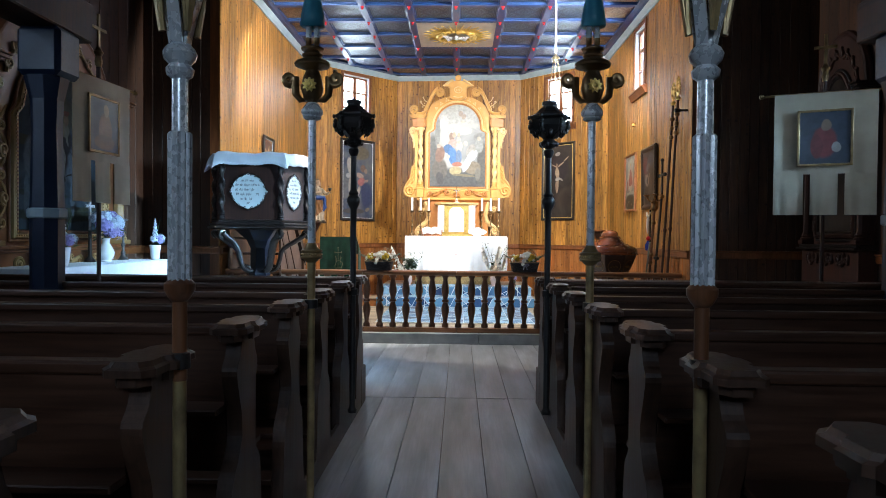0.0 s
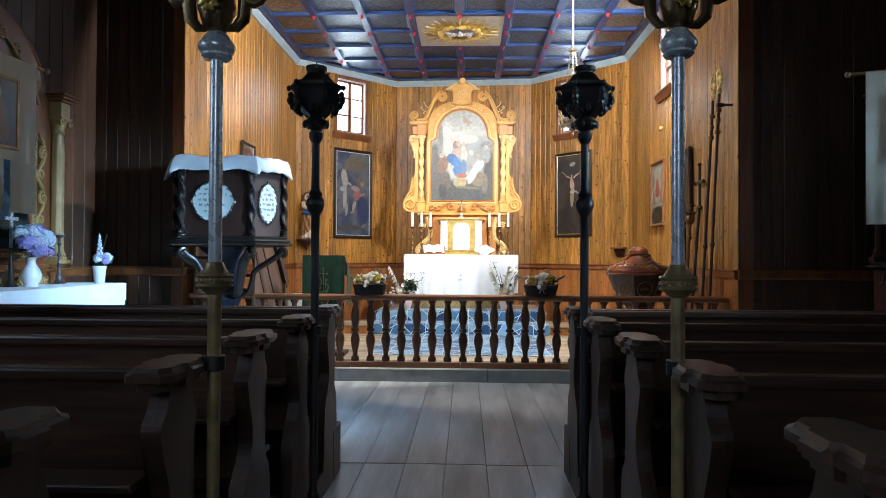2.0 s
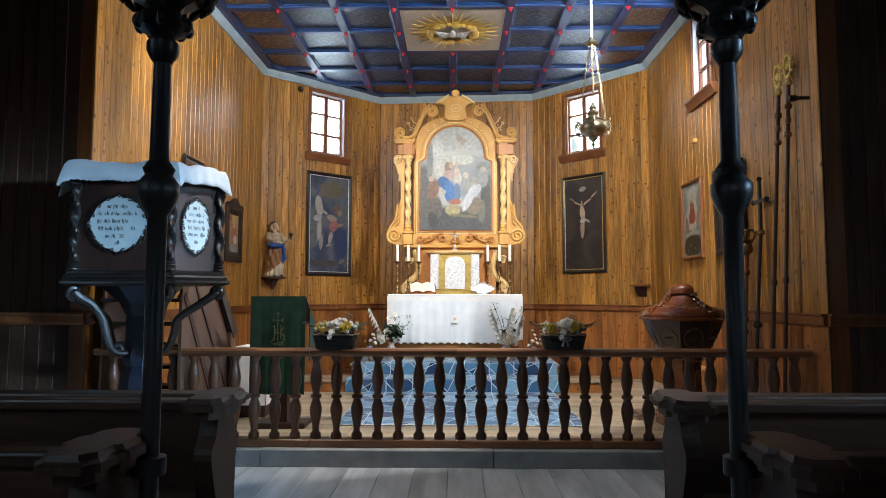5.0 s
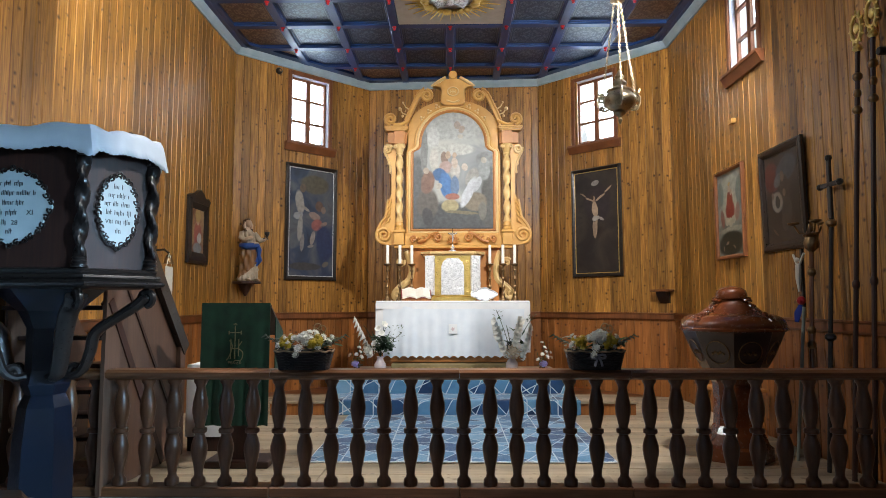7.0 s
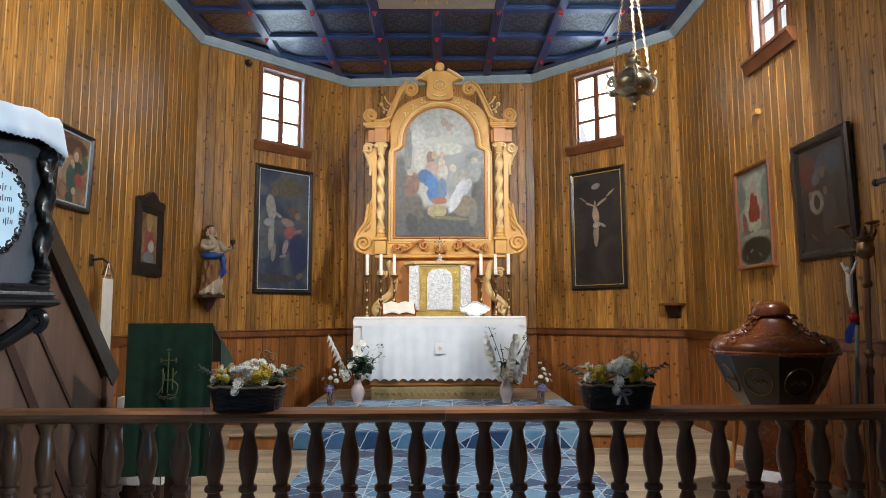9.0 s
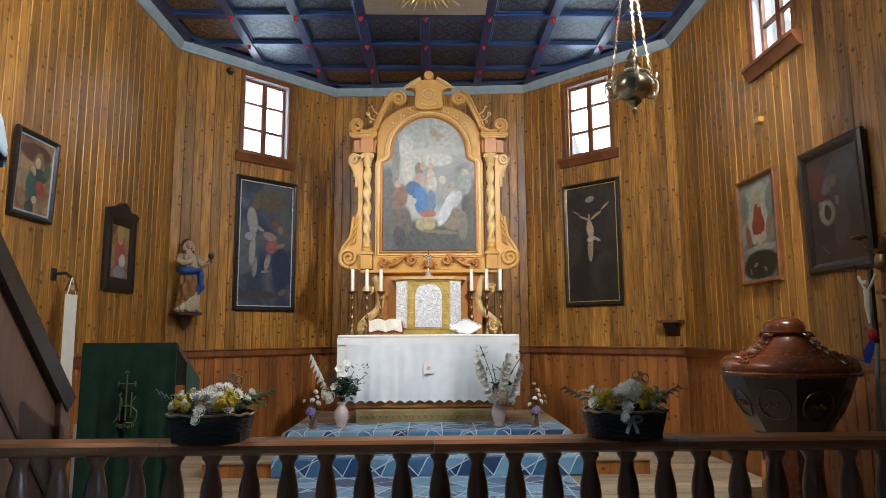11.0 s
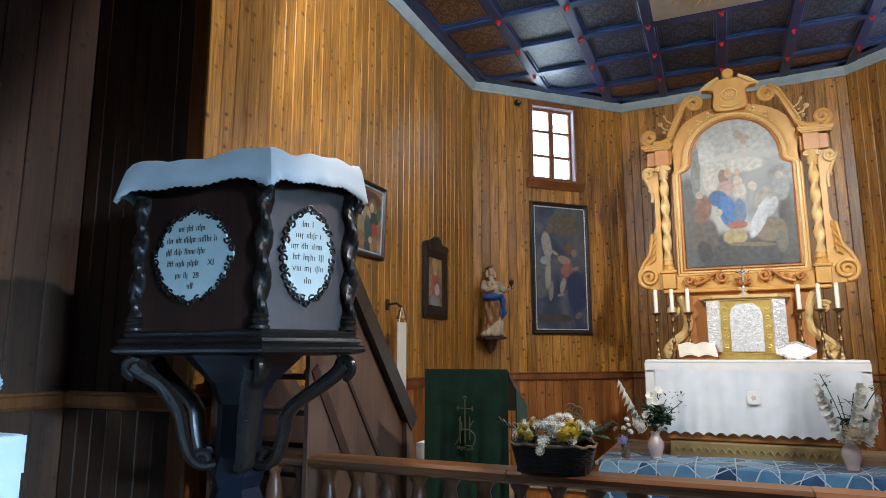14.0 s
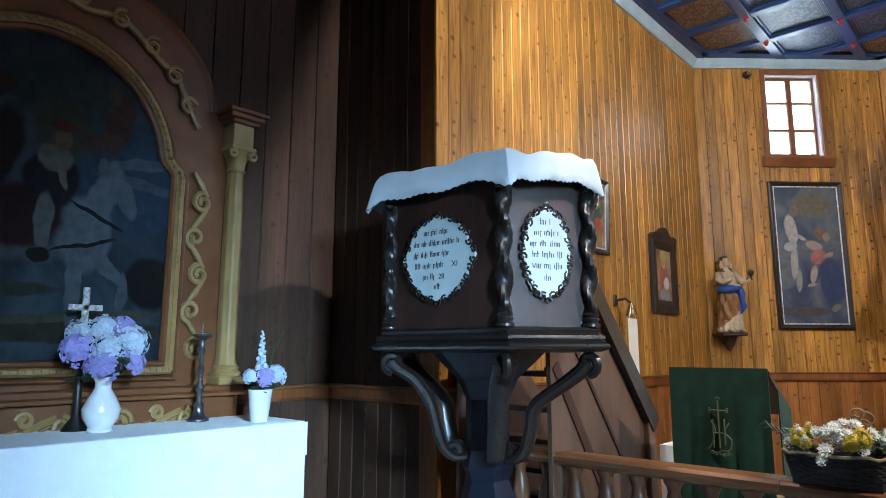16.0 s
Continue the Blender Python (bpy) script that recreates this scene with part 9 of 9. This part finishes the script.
def basket(x, y, seed):
    n = thing("flower_basket", "dark wicker basket with white and yellow flowers on the rail", "flower basket", (x, y, 0.922), group="flower baskets")
    bm = B()
    for k in range(11):
        f = k / 10
        a, b, z = 0.155 + 0.025 * f, 0.075 + 0.02 * f, 0.008 + 0.105 * f
        tube(bm, [(a * (abs(math.cos(t)) ** 0.5) * math.copysign(1, math.cos(t)), b * (abs(math.sin(t)) ** 0.5) * math.copysign(1, math.sin(t)) , z + 0.003 * math.sin(14 * t + k * 3.14)) for t in [2 * math.pi * i / 40 for i in range(42)]], 0.0065, 5)
    box(bm, -0.15, 0.15, -0.07, 0.07, 0.0, 0.10)
    part("wicker_body", bm, BASK, n)
    bm = tube(B(), [(0.186 * (abs(math.cos(t)) ** 0.5) * math.copysign(1, math.cos(t)), 0.10 * (abs(math.sin(t)) ** 0.5) * math.copysign(1, math.sin(t)), 0.118 + 0.004 * math.sin(9 * t)) for t in [2 * math.pi * i / 48 for i in range(50)]], 0.006, 6)
    part("rim", bm, TWIG, n, "pale twisted rim")
    rn = random.Random(seed)
    pos = lambda k, z: [(rn.uniform(-0.17, 0.17), rn.uniform(-0.09, 0.06), z + rn.uniform(-0.015, 0.045)) for _ in range(k)]
    leaf_spray(n, LEAFD, 36, (0, 0.02, 0.12), (0.15, 0.05, 0.02), 0.07, seed, 0.3)
    leaf_spray(n, LEAFD, 14, (0.10, 0.05, 0.15), (0.08, 0.03, 0.02), 0.11, seed + 1, 0.2, 0.25)
    blooms(n, "pompon", PETW, [(-0.02, -0.06, 0.19), (0.02, -0.08, 0.175), (0.05, -0.05, 0.20), (0.0, -0.02, 0.215), (0.13, -0.05, 0.205), (-0.10, -0.04, 0.19), (0.10, -0.09, 0.15), (-0.015, -0.115, 0.14), (-0.03, -0.12, 0.10), (0.155, 0.0, 0.17), (-0.15, -0.06, 0.155), (0.03, -0.09, 0.21), (-0.05, -0.08, 0.20), (0.07, -0.01, 0.225), (0.01, -0.05, 0.225), (0.035, -0.02, 0.235), (-0.01, -0.085, 0.21)], 0.026, seed)
    blooms(n, "cluster", PETY, [(-0.11, -0.06, 0.18), (-0.085, -0.085, 0.155), (0.075, -0.07, 0.18), (0.09, -0.03, 0.195), (-0.13, -0.03, 0.185), (0.055, -0.095, 0.155), (-0.08, -0.02, 0.195), (0.11, -0.06, 0.185), (-0.12, -0.085, 0.165), (0.07, -0.09, 0.17), (0.085, -0.075, 0.165), (-0.10, -0.08, 0.185), (-0.07, -0.06, 0.19), (0.10, -0.08, 0.17)], 0.028, seed)
    blooms(n, "cluster", PETW, pos(14, 0.165), 0.016, seed + 5)
    leaf_spray(n, LEAFG, 40, (0, 0.0, 0.16), (0.17, 0.07, 0.03), 0.05, seed + 7, 0.5, 0.3)
    leaf_spray(n, LEAFS, 16, (-0.02, 0.0, 0.17), (0.20, 0.05, 0.03), 0.07, seed + 8, 0.4, 0.2)
    blooms(n, "cluster", PETP, pos(6, 0.17), 0.018, seed + 2)
    for s in (-1, 1):
        bm = B()
        for k in range(5):
            t = k / 5
            leafx = s * (0.14 + 0.11 * t)
            tube(bm, [(leafx, 0.0, 0.15 + 0.05 * t), (leafx + s * 0.03, 0.02, 0.17 + 0.06 * t), (leafx + s * 0.06, 0.02, 0.16 + 0.05 * t)], 0.010, 5, [0.3, 1, 0.2], 0.35)
        part("leaf_sprig", bm, LEAFS, n)
    bm = B()
    for k in range(4):
        a = math.pi / 2 * k + 0.4
        c = Vector((0.085 + 0.022 * math.cos(a), 0.03, 0.245 + 0.022 * math.sin(a)))
        tube(bm, [c + Vector((0.024 * math.cos(t), 0, 0.024 * math.sin(t))) for t in [2 * math.pi * i / 12 for i in range(14)]], 0.0042, 5)
    tube(bm, [(0.085, 0.03, 0.225), (0.08, 0.02, 0.14)], 0.003, 5)
    part("twig_loops", bm, TWIG, n)
    return n


basket(-0.93, RY, 21)
ribboned = basket(0.93, RY, 34)
bm = B()
for m in (-1, 1):
    tube(bm, [(m * r * math.cos(t), -0.115, 0.088 + r * 0.55 * math.sin(t)) for t, r in [(2 * math.pi * i / 16, 0.045 * math.cos(2 * math.pi * i / 16) if math.cos(2 * math.pi * i / 16) > 0 else 0.004) for i in range(-4, 5)]], 0.009, 6, None, 0.35)
    tube(bm, [(0.0, -0.116, 0.085), (m * 0.016, -0.118, 0.055), (m * 0.024, -0.116, 0.028)], 0.010, 6, [0.5, 1, 1], 0.3)
ball(bm, (0, -0.118, 0.088), 0.011, 7, 5)
part("ribbon_bow", bm, colour_mat("grey_satin_ribbon", (0.30, 0.29, 0.34), (0.22, 0.21, 0.26), 0.35), ribboned, "grey satin ribbon bow", True)


def vase(x, y, z, prof, mat, label, group="", rz=0.0):
    n = thing("flower_vase", label, "vase", (x, y, z), group=group, rz=rz)
    part("vase_body", lathe(B(), prof, 20), mat, n, smooth=True)
    return n


def stems(parent, tips, base=(0, 0, 0.18), mat=None):
    bm = B()
    for t in tips:
        b, t = Vector(base), Vector(t)
        tube(bm, smooth_curve([tuple(b), tuple(b.lerp(t, 0.5) + Vector((0, 0, 0.03))), tuple(t)], 4), 0.004, 5)
    tagged(part("stems", bm, mat or LEAFD, parent), kind="stuff")


VP = [(0.045, 0.0), (0.05, 0.008), (0.045, 0.02), (0.062, 0.06), (0.077, 0.11), (0.07, 0.155), (0.045, 0.195), (0.036, 0.22), (0.046, 0.245), (0.036, 0.243)]
v = vase(-0.85, 12.15, 0.455, VP, CERP, "pale pink vase with white gladioli and greenery", "altar vases")
stems(v, [(-0.20, -0.02, 0.62), (-0.10, 0, 0.55), (0.05, 0.02, 0.66), (0.12, 0, 0.55), (0.25, -0.02, 0.52), (0.0, 0.05, 0.5)], (0, 0, 0.24))
leaf_spray(v, LEAFD, 170, (0.03, 0, 0.38), (0.11, 0.07, 0.09), 0.11, 5, 0.5)
leaf_spray(v, LEAFG, 26, (0.16, 0, 0.52), (0.12, 0.03, 0.10), 0.06, 6, 0.7, 0.18)
blooms(v, "gladiolus", PETW, [(-0.10 - 0.026 * k, -0.05 + 0.008 * k, 0.27 + 0.052 * k) for k in range(9)], 0.056, 5)
blooms(v, "gladiolus", PETW, [(-0.06, -0.07, 0.40), (0.02, -0.06, 0.52), (-0.02, -0.06, 0.58), (0.05, -0.05, 0.63)], 0.036, 15)
blooms(v, "pompon", PETW, [(-0.10, -0.09, 0.30), (-0.15, -0.07, 0.33)], 0.062, 6)
v = vase(0.745, 12.12, 0.455, [(r, zz * 1.1) for r, zz in VP], CERP, "pale pink vase with white blossoms and green stems", "altar vases")
stems(v, [(-0.18, 0, 0.80), (-0.06, 0, 0.62), (0.06, 0, 0.64), (0.26, 0, 0.72), (0.16, 0, 0.55)], (0, 0, 0.26))
leaf_spray(v, LEAFG, 34, (0.0, 0, 0.45), (0.12, 0.05, 0.12), 0.08, 15, 0.8, 0.16)
leaf_spray(v, LEAFG, 18, (0.24, 0, 0.70), (0.05, 0.02, 0.04), 0.06, 16, 0.6, 0.18)
leaf_spray(v, LEAFG, 14, (-0.16, 0, 0.74), (0.05, 0.02, 0.06), 0.05, 17, 0.8, 0.18)
leaf_spray(v, LEAFD, 46, (0.02, 0.0, 0.36), (0.12, 0.05, 0.06), 0.10, 18, 0.3)
blooms(v, "gladiolus", PETW, [(-0.10 - 0.018 * k, -0.10, 0.34 + 0.055 * k) for k in range(7)], 0.058, 8)
blooms(v, "gladiolus", PETW, [(0.03 + 0.012 * k, -0.11, 0.40 + 0.055 * k) for k in range(6)], 0.054, 18)
blooms(v, "gladiolus", PETW, [(0.13 + 0.016 * k, -0.09, 0.32 + 0.055 * k) for k in range(6)], 0.054, 28)
blooms(v, "pompon", PETP, [(0.01, -0.10, 0.31)], 0.095, 9)
blooms(v, "pompon", PETW, [(0.11, -0.08, 0.26), (-0.06, -0.08, 0.28), (0.07, -0.09, 0.36)], 0.058, 19)
GLS = bpy.data.materials.new("clear_glass")
GLS.use_nodes = True
gq = GLS.node_tree.nodes["Principled BSDF"]
gq.inputs["Transmission Weight"].default_value, gq.inputs["Roughness"].default_value = 0.9, 0.05
JAR = [(0.035, 0.0), (0.04, 0.01), (0.04, 0.10), (0.036, 0.12), (0.04, 0.13), (0.036, 0.128)]
for x, y, s in ((-1.12, 12.05, -1), (1.10, 12.05, 1)):
    v = vase(x, y, 0.455, JAR, GLS, "small glass jar with white sprigs and a lilac blossom", "small altar vases")
    stems(v, [(-0.06, 0, 0.30), (0.03, 0, 0.42), (0.08, 0, 0.34)], (0, 0, 0.02))
    leaf_spray(v, LEAFG, 22, (0, 0, 0.18), (0.05, 0.04, 0.05), 0.07, 44 + s, 0.5)
    blooms(v, "cluster", PETV, [(0.01 * s, -0.05, 0.16)], 0.055, 41)
    blooms(v, "pompon", PETW, [(0.03, -0.02, 0.36), (0.045, -0.02, 0.31), (0.0, -0.03, 0.28), (0.06, -0.03, 0.25)] + ([(-0.05, -0.02, 0.22), (0.0, 0.0, 0.42), (0.10, 0, 0.3)] if s > 0 else []), 0.025, 42)
    blooms(v, "pompon", PETP, [(-0.08, -0.02, 0.27)] if s < 0 else [(0.11, 0, 0.24)], 0.03, 43)

# flowers and candlesticks on the side altar table
TZ = 1.07
v = vase(-3.50, 6.68, TZ, [(0.05, 0.0), (0.055, 0.01), (0.05, 0.02), (0.075, 0.06), (0.082, 0.10), (0.06, 0.15), (0.035, 0.19), (0.034, 0.22), (0.045, 0.245), (0.034, 0.243)], CERW, "white ceramic vase with blue and white hydrangeas", "side altar vases")
leaf_spray(v, LEAFD, 20, (0, 0, 0.30), (0.10, 0.10, 0.06), 0.12, 61, 0.1, 0.4)
blooms(v, "cluster", PETB, [(0.02, -0.02, 0.45), (0.06, 0.08, 0.40), (-0.03, -0.10, 0.44), (0.08, -0.02, 0.37)], 0.078, 61, "hydrangea")
blooms(v, "cluster", PETV, [(0.06, -0.14, 0.36), (0.09, -0.04, 0.29), (0.02, 0.05, 0.46), (0.07, 0.09, 0.31)], 0.07, 62, "hydrangea")
for x, y, nm in ((-3.34, 7.40, 1), (-3.36, 5.75, 2)):
    v = vase(x, y, TZ, [(0.042, 0.0), (0.045, 0.005), (0.062, 0.165), (0.057, 0.163)], CERW, "white tapered pot with white and lilac flowers", "side altar pots")
    leaf_spray(v, LEAFD, 14, (0, 0, 0.18), (0.06, 0.06, 0.02), 0.09, 71 + nm, 0.1, 0.35)
    blooms(v, "cluster", PETB, [(0.02, -0.07, 0.23), (0.02, 0.07, 0.23)], 0.055, 72)
    blooms(v, "cluster", PETV, [(0.05, 0.0, 0.22)], 0.06, 73)
    blooms(v, "spike", PETB, [(0.0, 0.0, 0.26)], 0.055, 74)
    bm = tube(B(), [(0, 0.03, 0.2), (0, 0.07, 0.36), (0.0, 0.13, 0.47)], 0.005, 5, [1, 1, 0.4])
    part("thin_blade", bm, LEAFD, v)
candlestick(-3.60, 7.20, TZ, 0.46, 0, PEWTER, "dark pewter altar candlestick without a candle", "side altar candlesticks")
candlestick(-3.60, 5.9, TZ, 0.46, 0, PEWTER, "dark pewter altar candlestick without a candle", "side altar candlesticks")
sx = thing("small_crucifix", "small standing crucifix behind the flowers", "crucifix", (-3.63, 6.62, 1.07), rz=90)
bm = lathe(B(), [(0.06, 0.0), (0.05, 0.02), (0.02, 0.06), (0.015, 0.30), (0.02, 0.32)], 12)
part("foot", bm, BLACKW, sx, smooth=True)
bm = B()
box(bm, -0.014, 0.014, -0.008, 0.008, 0.3, 0.66, 0.003)
box(bm, -0.075, 0.075, -0.008, 0.008, 0.55, 0.578, 0.003)
part("cross", bm, SILVER, sx)

# ---- banners ----


def banner(x, y, zt, w, h, rz, label, fig, boss_side):
    n = thing("church_banner", label, "banner", (x, y, 0.10 if y < 5.5 else 0.0), rz=rz, group="processional banners")
    bm = tube(B(), [(0, 0.03, 0.0), (0, 0.03, zt + 0.12)], 0.016, 8)
    part("staff", bm, DARKW, n, smooth=True)
    bm = lathe(B(), [(0.09, 0.0), (0.09, 0.02), (0.03, 0.05), (0.02, 0.10)], 12, (0, 0.03, 0))
    part("foot", bm, BLACKW, n, smooth=True)
    bm = B()
    tube(bm, [(-w / 2 - 0.09, 0.015, zt), (w / 2 + 0.09, 0.015, zt)], 0.011, 8)
    for s in (-1, 1):
        ball(bm, (s * (w / 2 + 0.10), 0.015, zt), 0.022, 8, 6)
    part("crossbar", bm, DULLGOLD, n, smooth=True)
    bm = lathe(B(), [(0.02, zt + 0.10), (0.03, zt + 0.14), (0.022, zt + 0.18), (0.036, zt + 0.21), (0.012, zt + 0.25)], 10, (0, 0.03, 0))
    box(bm, -0.013, 0.013, 0.022, 0.038, zt + 0.24, zt + 0.50, 0.003)
    box(bm, -0.085, 0.085, 0.022, 0.038, zt + 0.375, zt + 0.40, 0.003)
    part("finial_cross", bm, DULLGOLD, n, "gilt cross finial")
    # cloth with two slits at the hem, in three falls
    for k in range(3):
        x0, x1 = -w / 2 + w * k / 3 + (0.025 if k else 0), -w / 2 + w * (k + 1) / 3 - (0.025 if k < 2 else 0)
        bm = drape(B(), x0, x1, zt - h * 0.66, zt - h, -0.004, 1, 0.010, 12, 10)
        part("hem_fall", bm, LINEN, n, smooth=True)
    bm = drape(B(), -w / 2, w / 2, zt, zt - h * 0.665, -0.004, 2.5, 0.004, 40, 12)
    part("cloth", bm, LINEN, n, smooth=True)
    pw, pz0, pz1 = w * 0.27, zt - h * 0.60, zt - h * 0.14
    bm = B()
    for a, b, c, d in ((-pw, pw, pz0, pz0 + 0.02), (-pw, pw, pz1 - 0.02, pz1), (-pw, -pw + 0.02, pz0, pz1), (pw - 0.02, pw, pz0, pz1)):
        box(bm, a, b, -0.024, -0.008, c, d, 0.003)
    part("gold_braid", bm, DULLGOLD, n)
    bm = B()
    box(bm, -pw + 0.02, pw - 0.02, -0.020, -0.008, pz0 + 0.02, pz1 - 0.02)
    zc = (pz0 + pz1) / 2
    part("painted_panel", bm, painted(C_BLACK, [(dx * pw, zc + dz * (pz1 - pz0), a * pw, b * (pz1 - pz0), 0, c) for dx, dz, a, b, c in fig], 0.02), n, "painted figure panel")
    return n


DKB = (0.035, 0.05, 0.075)
banner(3.17, 5.75, 2.60, 0.76, 1.03, -22, "cream cloth banner with a painted figure in red, slit hem", [(0, 0, 1.2, 0.6, DKB), (0.0, -0.08, 0.42, 0.26, (0.17, 0.03, 0.035)), (0.05, 0.22, 0.17, 0.10, (0.20, 0.14, 0.10)), (-0.3, -0.15, 0.2, 0.2, (0.13, 0.025, 0.03)), (0.42, -0.17, 0.16, 0.09, (0.34, 0.33, 0.30))], 1)
banner(-2.62, 5.06, 2.42, 0.66, 0.93, 84, "cream cloth banner with a painted figure panel, slit hem", [(0, 0, 1.2, 0.6, DKB), (0.05, -0.08, 0.40, 0.28, (0.16, 0.08, 0.05)), (0.1, 0.26, 0.15, 0.10, (0.24, 0.18, 0.13)), (0.0, -0.3, 0.6, 0.12, (0.12, 0.07, 0.045))], -1)

# ---- staves leaning on the south wall ----


def staff(name, label, foot, top, r, mat, knops=(), category="staff"):
    n = thing(name, label, category, foot, group="processional staves")
    d = Vector(top) - Vector(foot)
    bm = tube(B(), [d * (i / 12) for i in range(13)], r, 8)
    part("shaft", bm, mat, n, smooth=True)
    q = d.to_track_quat("Z", "Y").to_matrix().to_4x4()
    for f, kr, km in knops:
        bm = lathe(B(), [(r, -0.03), (kr, -0.012), (kr, 0.012), (r, 0.03)], 12)
        part("knop", turned(bm, Matrix.Translation(d * f) @ q), km, n, smooth=True)
    return n, d, q


for fx, fy, tx, ty, tz in ((2.74, 8.78, 2.86, 8.68, 3.09), (2.76, 8.60, 2.87, 8.53, 3.13)):
    n, d, q = staff("sunburst_staff", "dark wooden processional staff with gilt openwork head", (fx, fy, CHZ), (tx, ty, tz), 0.016, DARKW, ((0.45, 0.024, DARKW), (0.86, 0.032, BRONZE), (0.90, 0.026, BRONZE), (0.94, 0.032, BRONZE)))
    bm = B()
    for k in range(12):
        a = 2 * math.pi * k / 12
        bm = B()
        tube(bm, [d + Vector((0.0, 0.05 * math.cos(a), 0.17 + 0.08 * math.sin(a))), d + Vector((0.0, 0.085 * math.cos(a), 0.17 + 0.13 * math.sin(a)))], 0.014, 5, [1, 0.4])
        part("gilt_ray", bm, GOLD, n, smooth=True)
    bm = B()
    tube(bm, [d + Vector((0, 0.055 * math.cos(a), 0.17 + 0.09 * math.sin(a))) for a in [2 * math.pi * i / 20 for i in range(22)]], 0.013, 6)
    ball(bm, d + Vector((0, 0, 0.17)), 0.03, 8, 6, (0.5, 1, 1.3))
    lathe(bm, [(0.018, 0.0), (0.035, 0.02), (0.02, 0.05)], 10, tuple(d))
    part("gilt_head", bm, GOLD, n, "tarnished gilt openwork head", True)
n, d, q = staff("black_cross_staff", "tall black wooden processional cross", (2.70, 9.0, CHZ), (2.86, 9.09, 1.97), 0.016, BLACKW, ((0.52, 0.038, BLACKW), (0.98, 0.036, BRONZE)))
bm = B()
box(bm, -0.012, 0.012, -0.018, 0.018, 0.0, 0.46, 0.004)
box(bm, -0.012, 0.012, -0.12, 0.12, 0.24, 0.275, 0.004)
for c in ((0, 0, 0.46), (0, -0.125, 0.257), (0, 0.125, 0.257)):
    ball(bm, c, 0.026, 8, 6)
part("cross", turned(bm, Matrix.Translation(d)), BLACKW, n)
n, d, q = staff("candle_staff", "wooden processional candle staff with brass cups", (2.70, 9.22, CHZ), (2.83, 9.32, 1.74), 0.018, BALU, ((0.55, 0.03, BRONZE), (0.62, 0.03, BRONZE), (0.9, 0.032, BRONZE)))
bm = B()
lathe(bm, [(0.02, 0.0), (0.05, 0.03), (0.055, 0.07), (0.045, 0.11), (0.06, 0.13), (0.03, 0.15), (0.012, 0.22)], 14, tuple(d))
part("socket", bm, BRONZE, n, "dark brass candle socket", True)
for a in (0.3, 2.4, 4.5):
    bm = B()
    e = Vector((math.cos(a), math.sin(a), 0))
    tube(bm, [d + Vector((0, 0, 0.14)), d + e * 0.08 + Vector((0, 0, 0.15)), d + e * 0.12 + Vector((0, 0, 0.22))], 0.008, 6)
    lathe(bm, [(0.01, 0.21), (0.045, 0.225), (0.045, 0.235), (0.012, 0.24)], 10, tuple(d + e * 0.12))
    part("candle_arm", bm, BRONZE, n, "dark brass candle arm with cup", True)
n, d, q = staff("crucifix_staff", "processional crucifix on a pale staff with red and blue ribbons", (2.66, 9.34, CHZ), (2.80, 9.41, 1.31), 0.013, colour_mat("grey_green_painted_wood", (0.26, 0.30, 0.27), (0.2, 0.23, 0.2), 0.5))
bm = B()
box(bm, -0.01, 0.01, -0.014, 0.014, 0.0, 0.46, 0.003)
part("cross", turned(bm, Matrix.Translation(d)), BLACKW, n)
bm = B()
tube(bm, [d + Vector((-0.03, 0, 0.12)), d + Vector((-0.04, -0.01, 0.22)), d + Vector((-0.03, 0, 0.33))], 0.022, 7, [0.4, 0.9, 1])
for s in (-1, 1):
    tube(bm, [d + Vector((-0.03, s * 0.015, 0.33)), d + Vector((-0.025, s * 0.08, 0.42))], 0.010, 6)
ball(bm, d + Vector((-0.04, 0, 0.37)), 0.022, 8, 6)
part("corpus", bm, WAX, n, "ivory-coloured figure", True)
bm = ball(B(), d + Vector((-0.02, 0, 0.05)), 0.035, 8, 6)
part("red_ribbon_knot", bm, RED, n, "red ribbon knot", True)
bm = tube(B(), [d + Vector((-0.02, 0.0, 0.03)), d + Vector((-0.03, 0.04, -0.05)), d + Vector((-0.03, 0.06, -0.12))], 0.03, 6, [0.4, 1, 0.6], 0.3)
part("blue_ribbon", bm, colour_mat("blue_ribbon", (0.03, 0.07, 0.45), (0.02, 0.05, 0.32), 0.5), n, "blue ribbon tail", True)
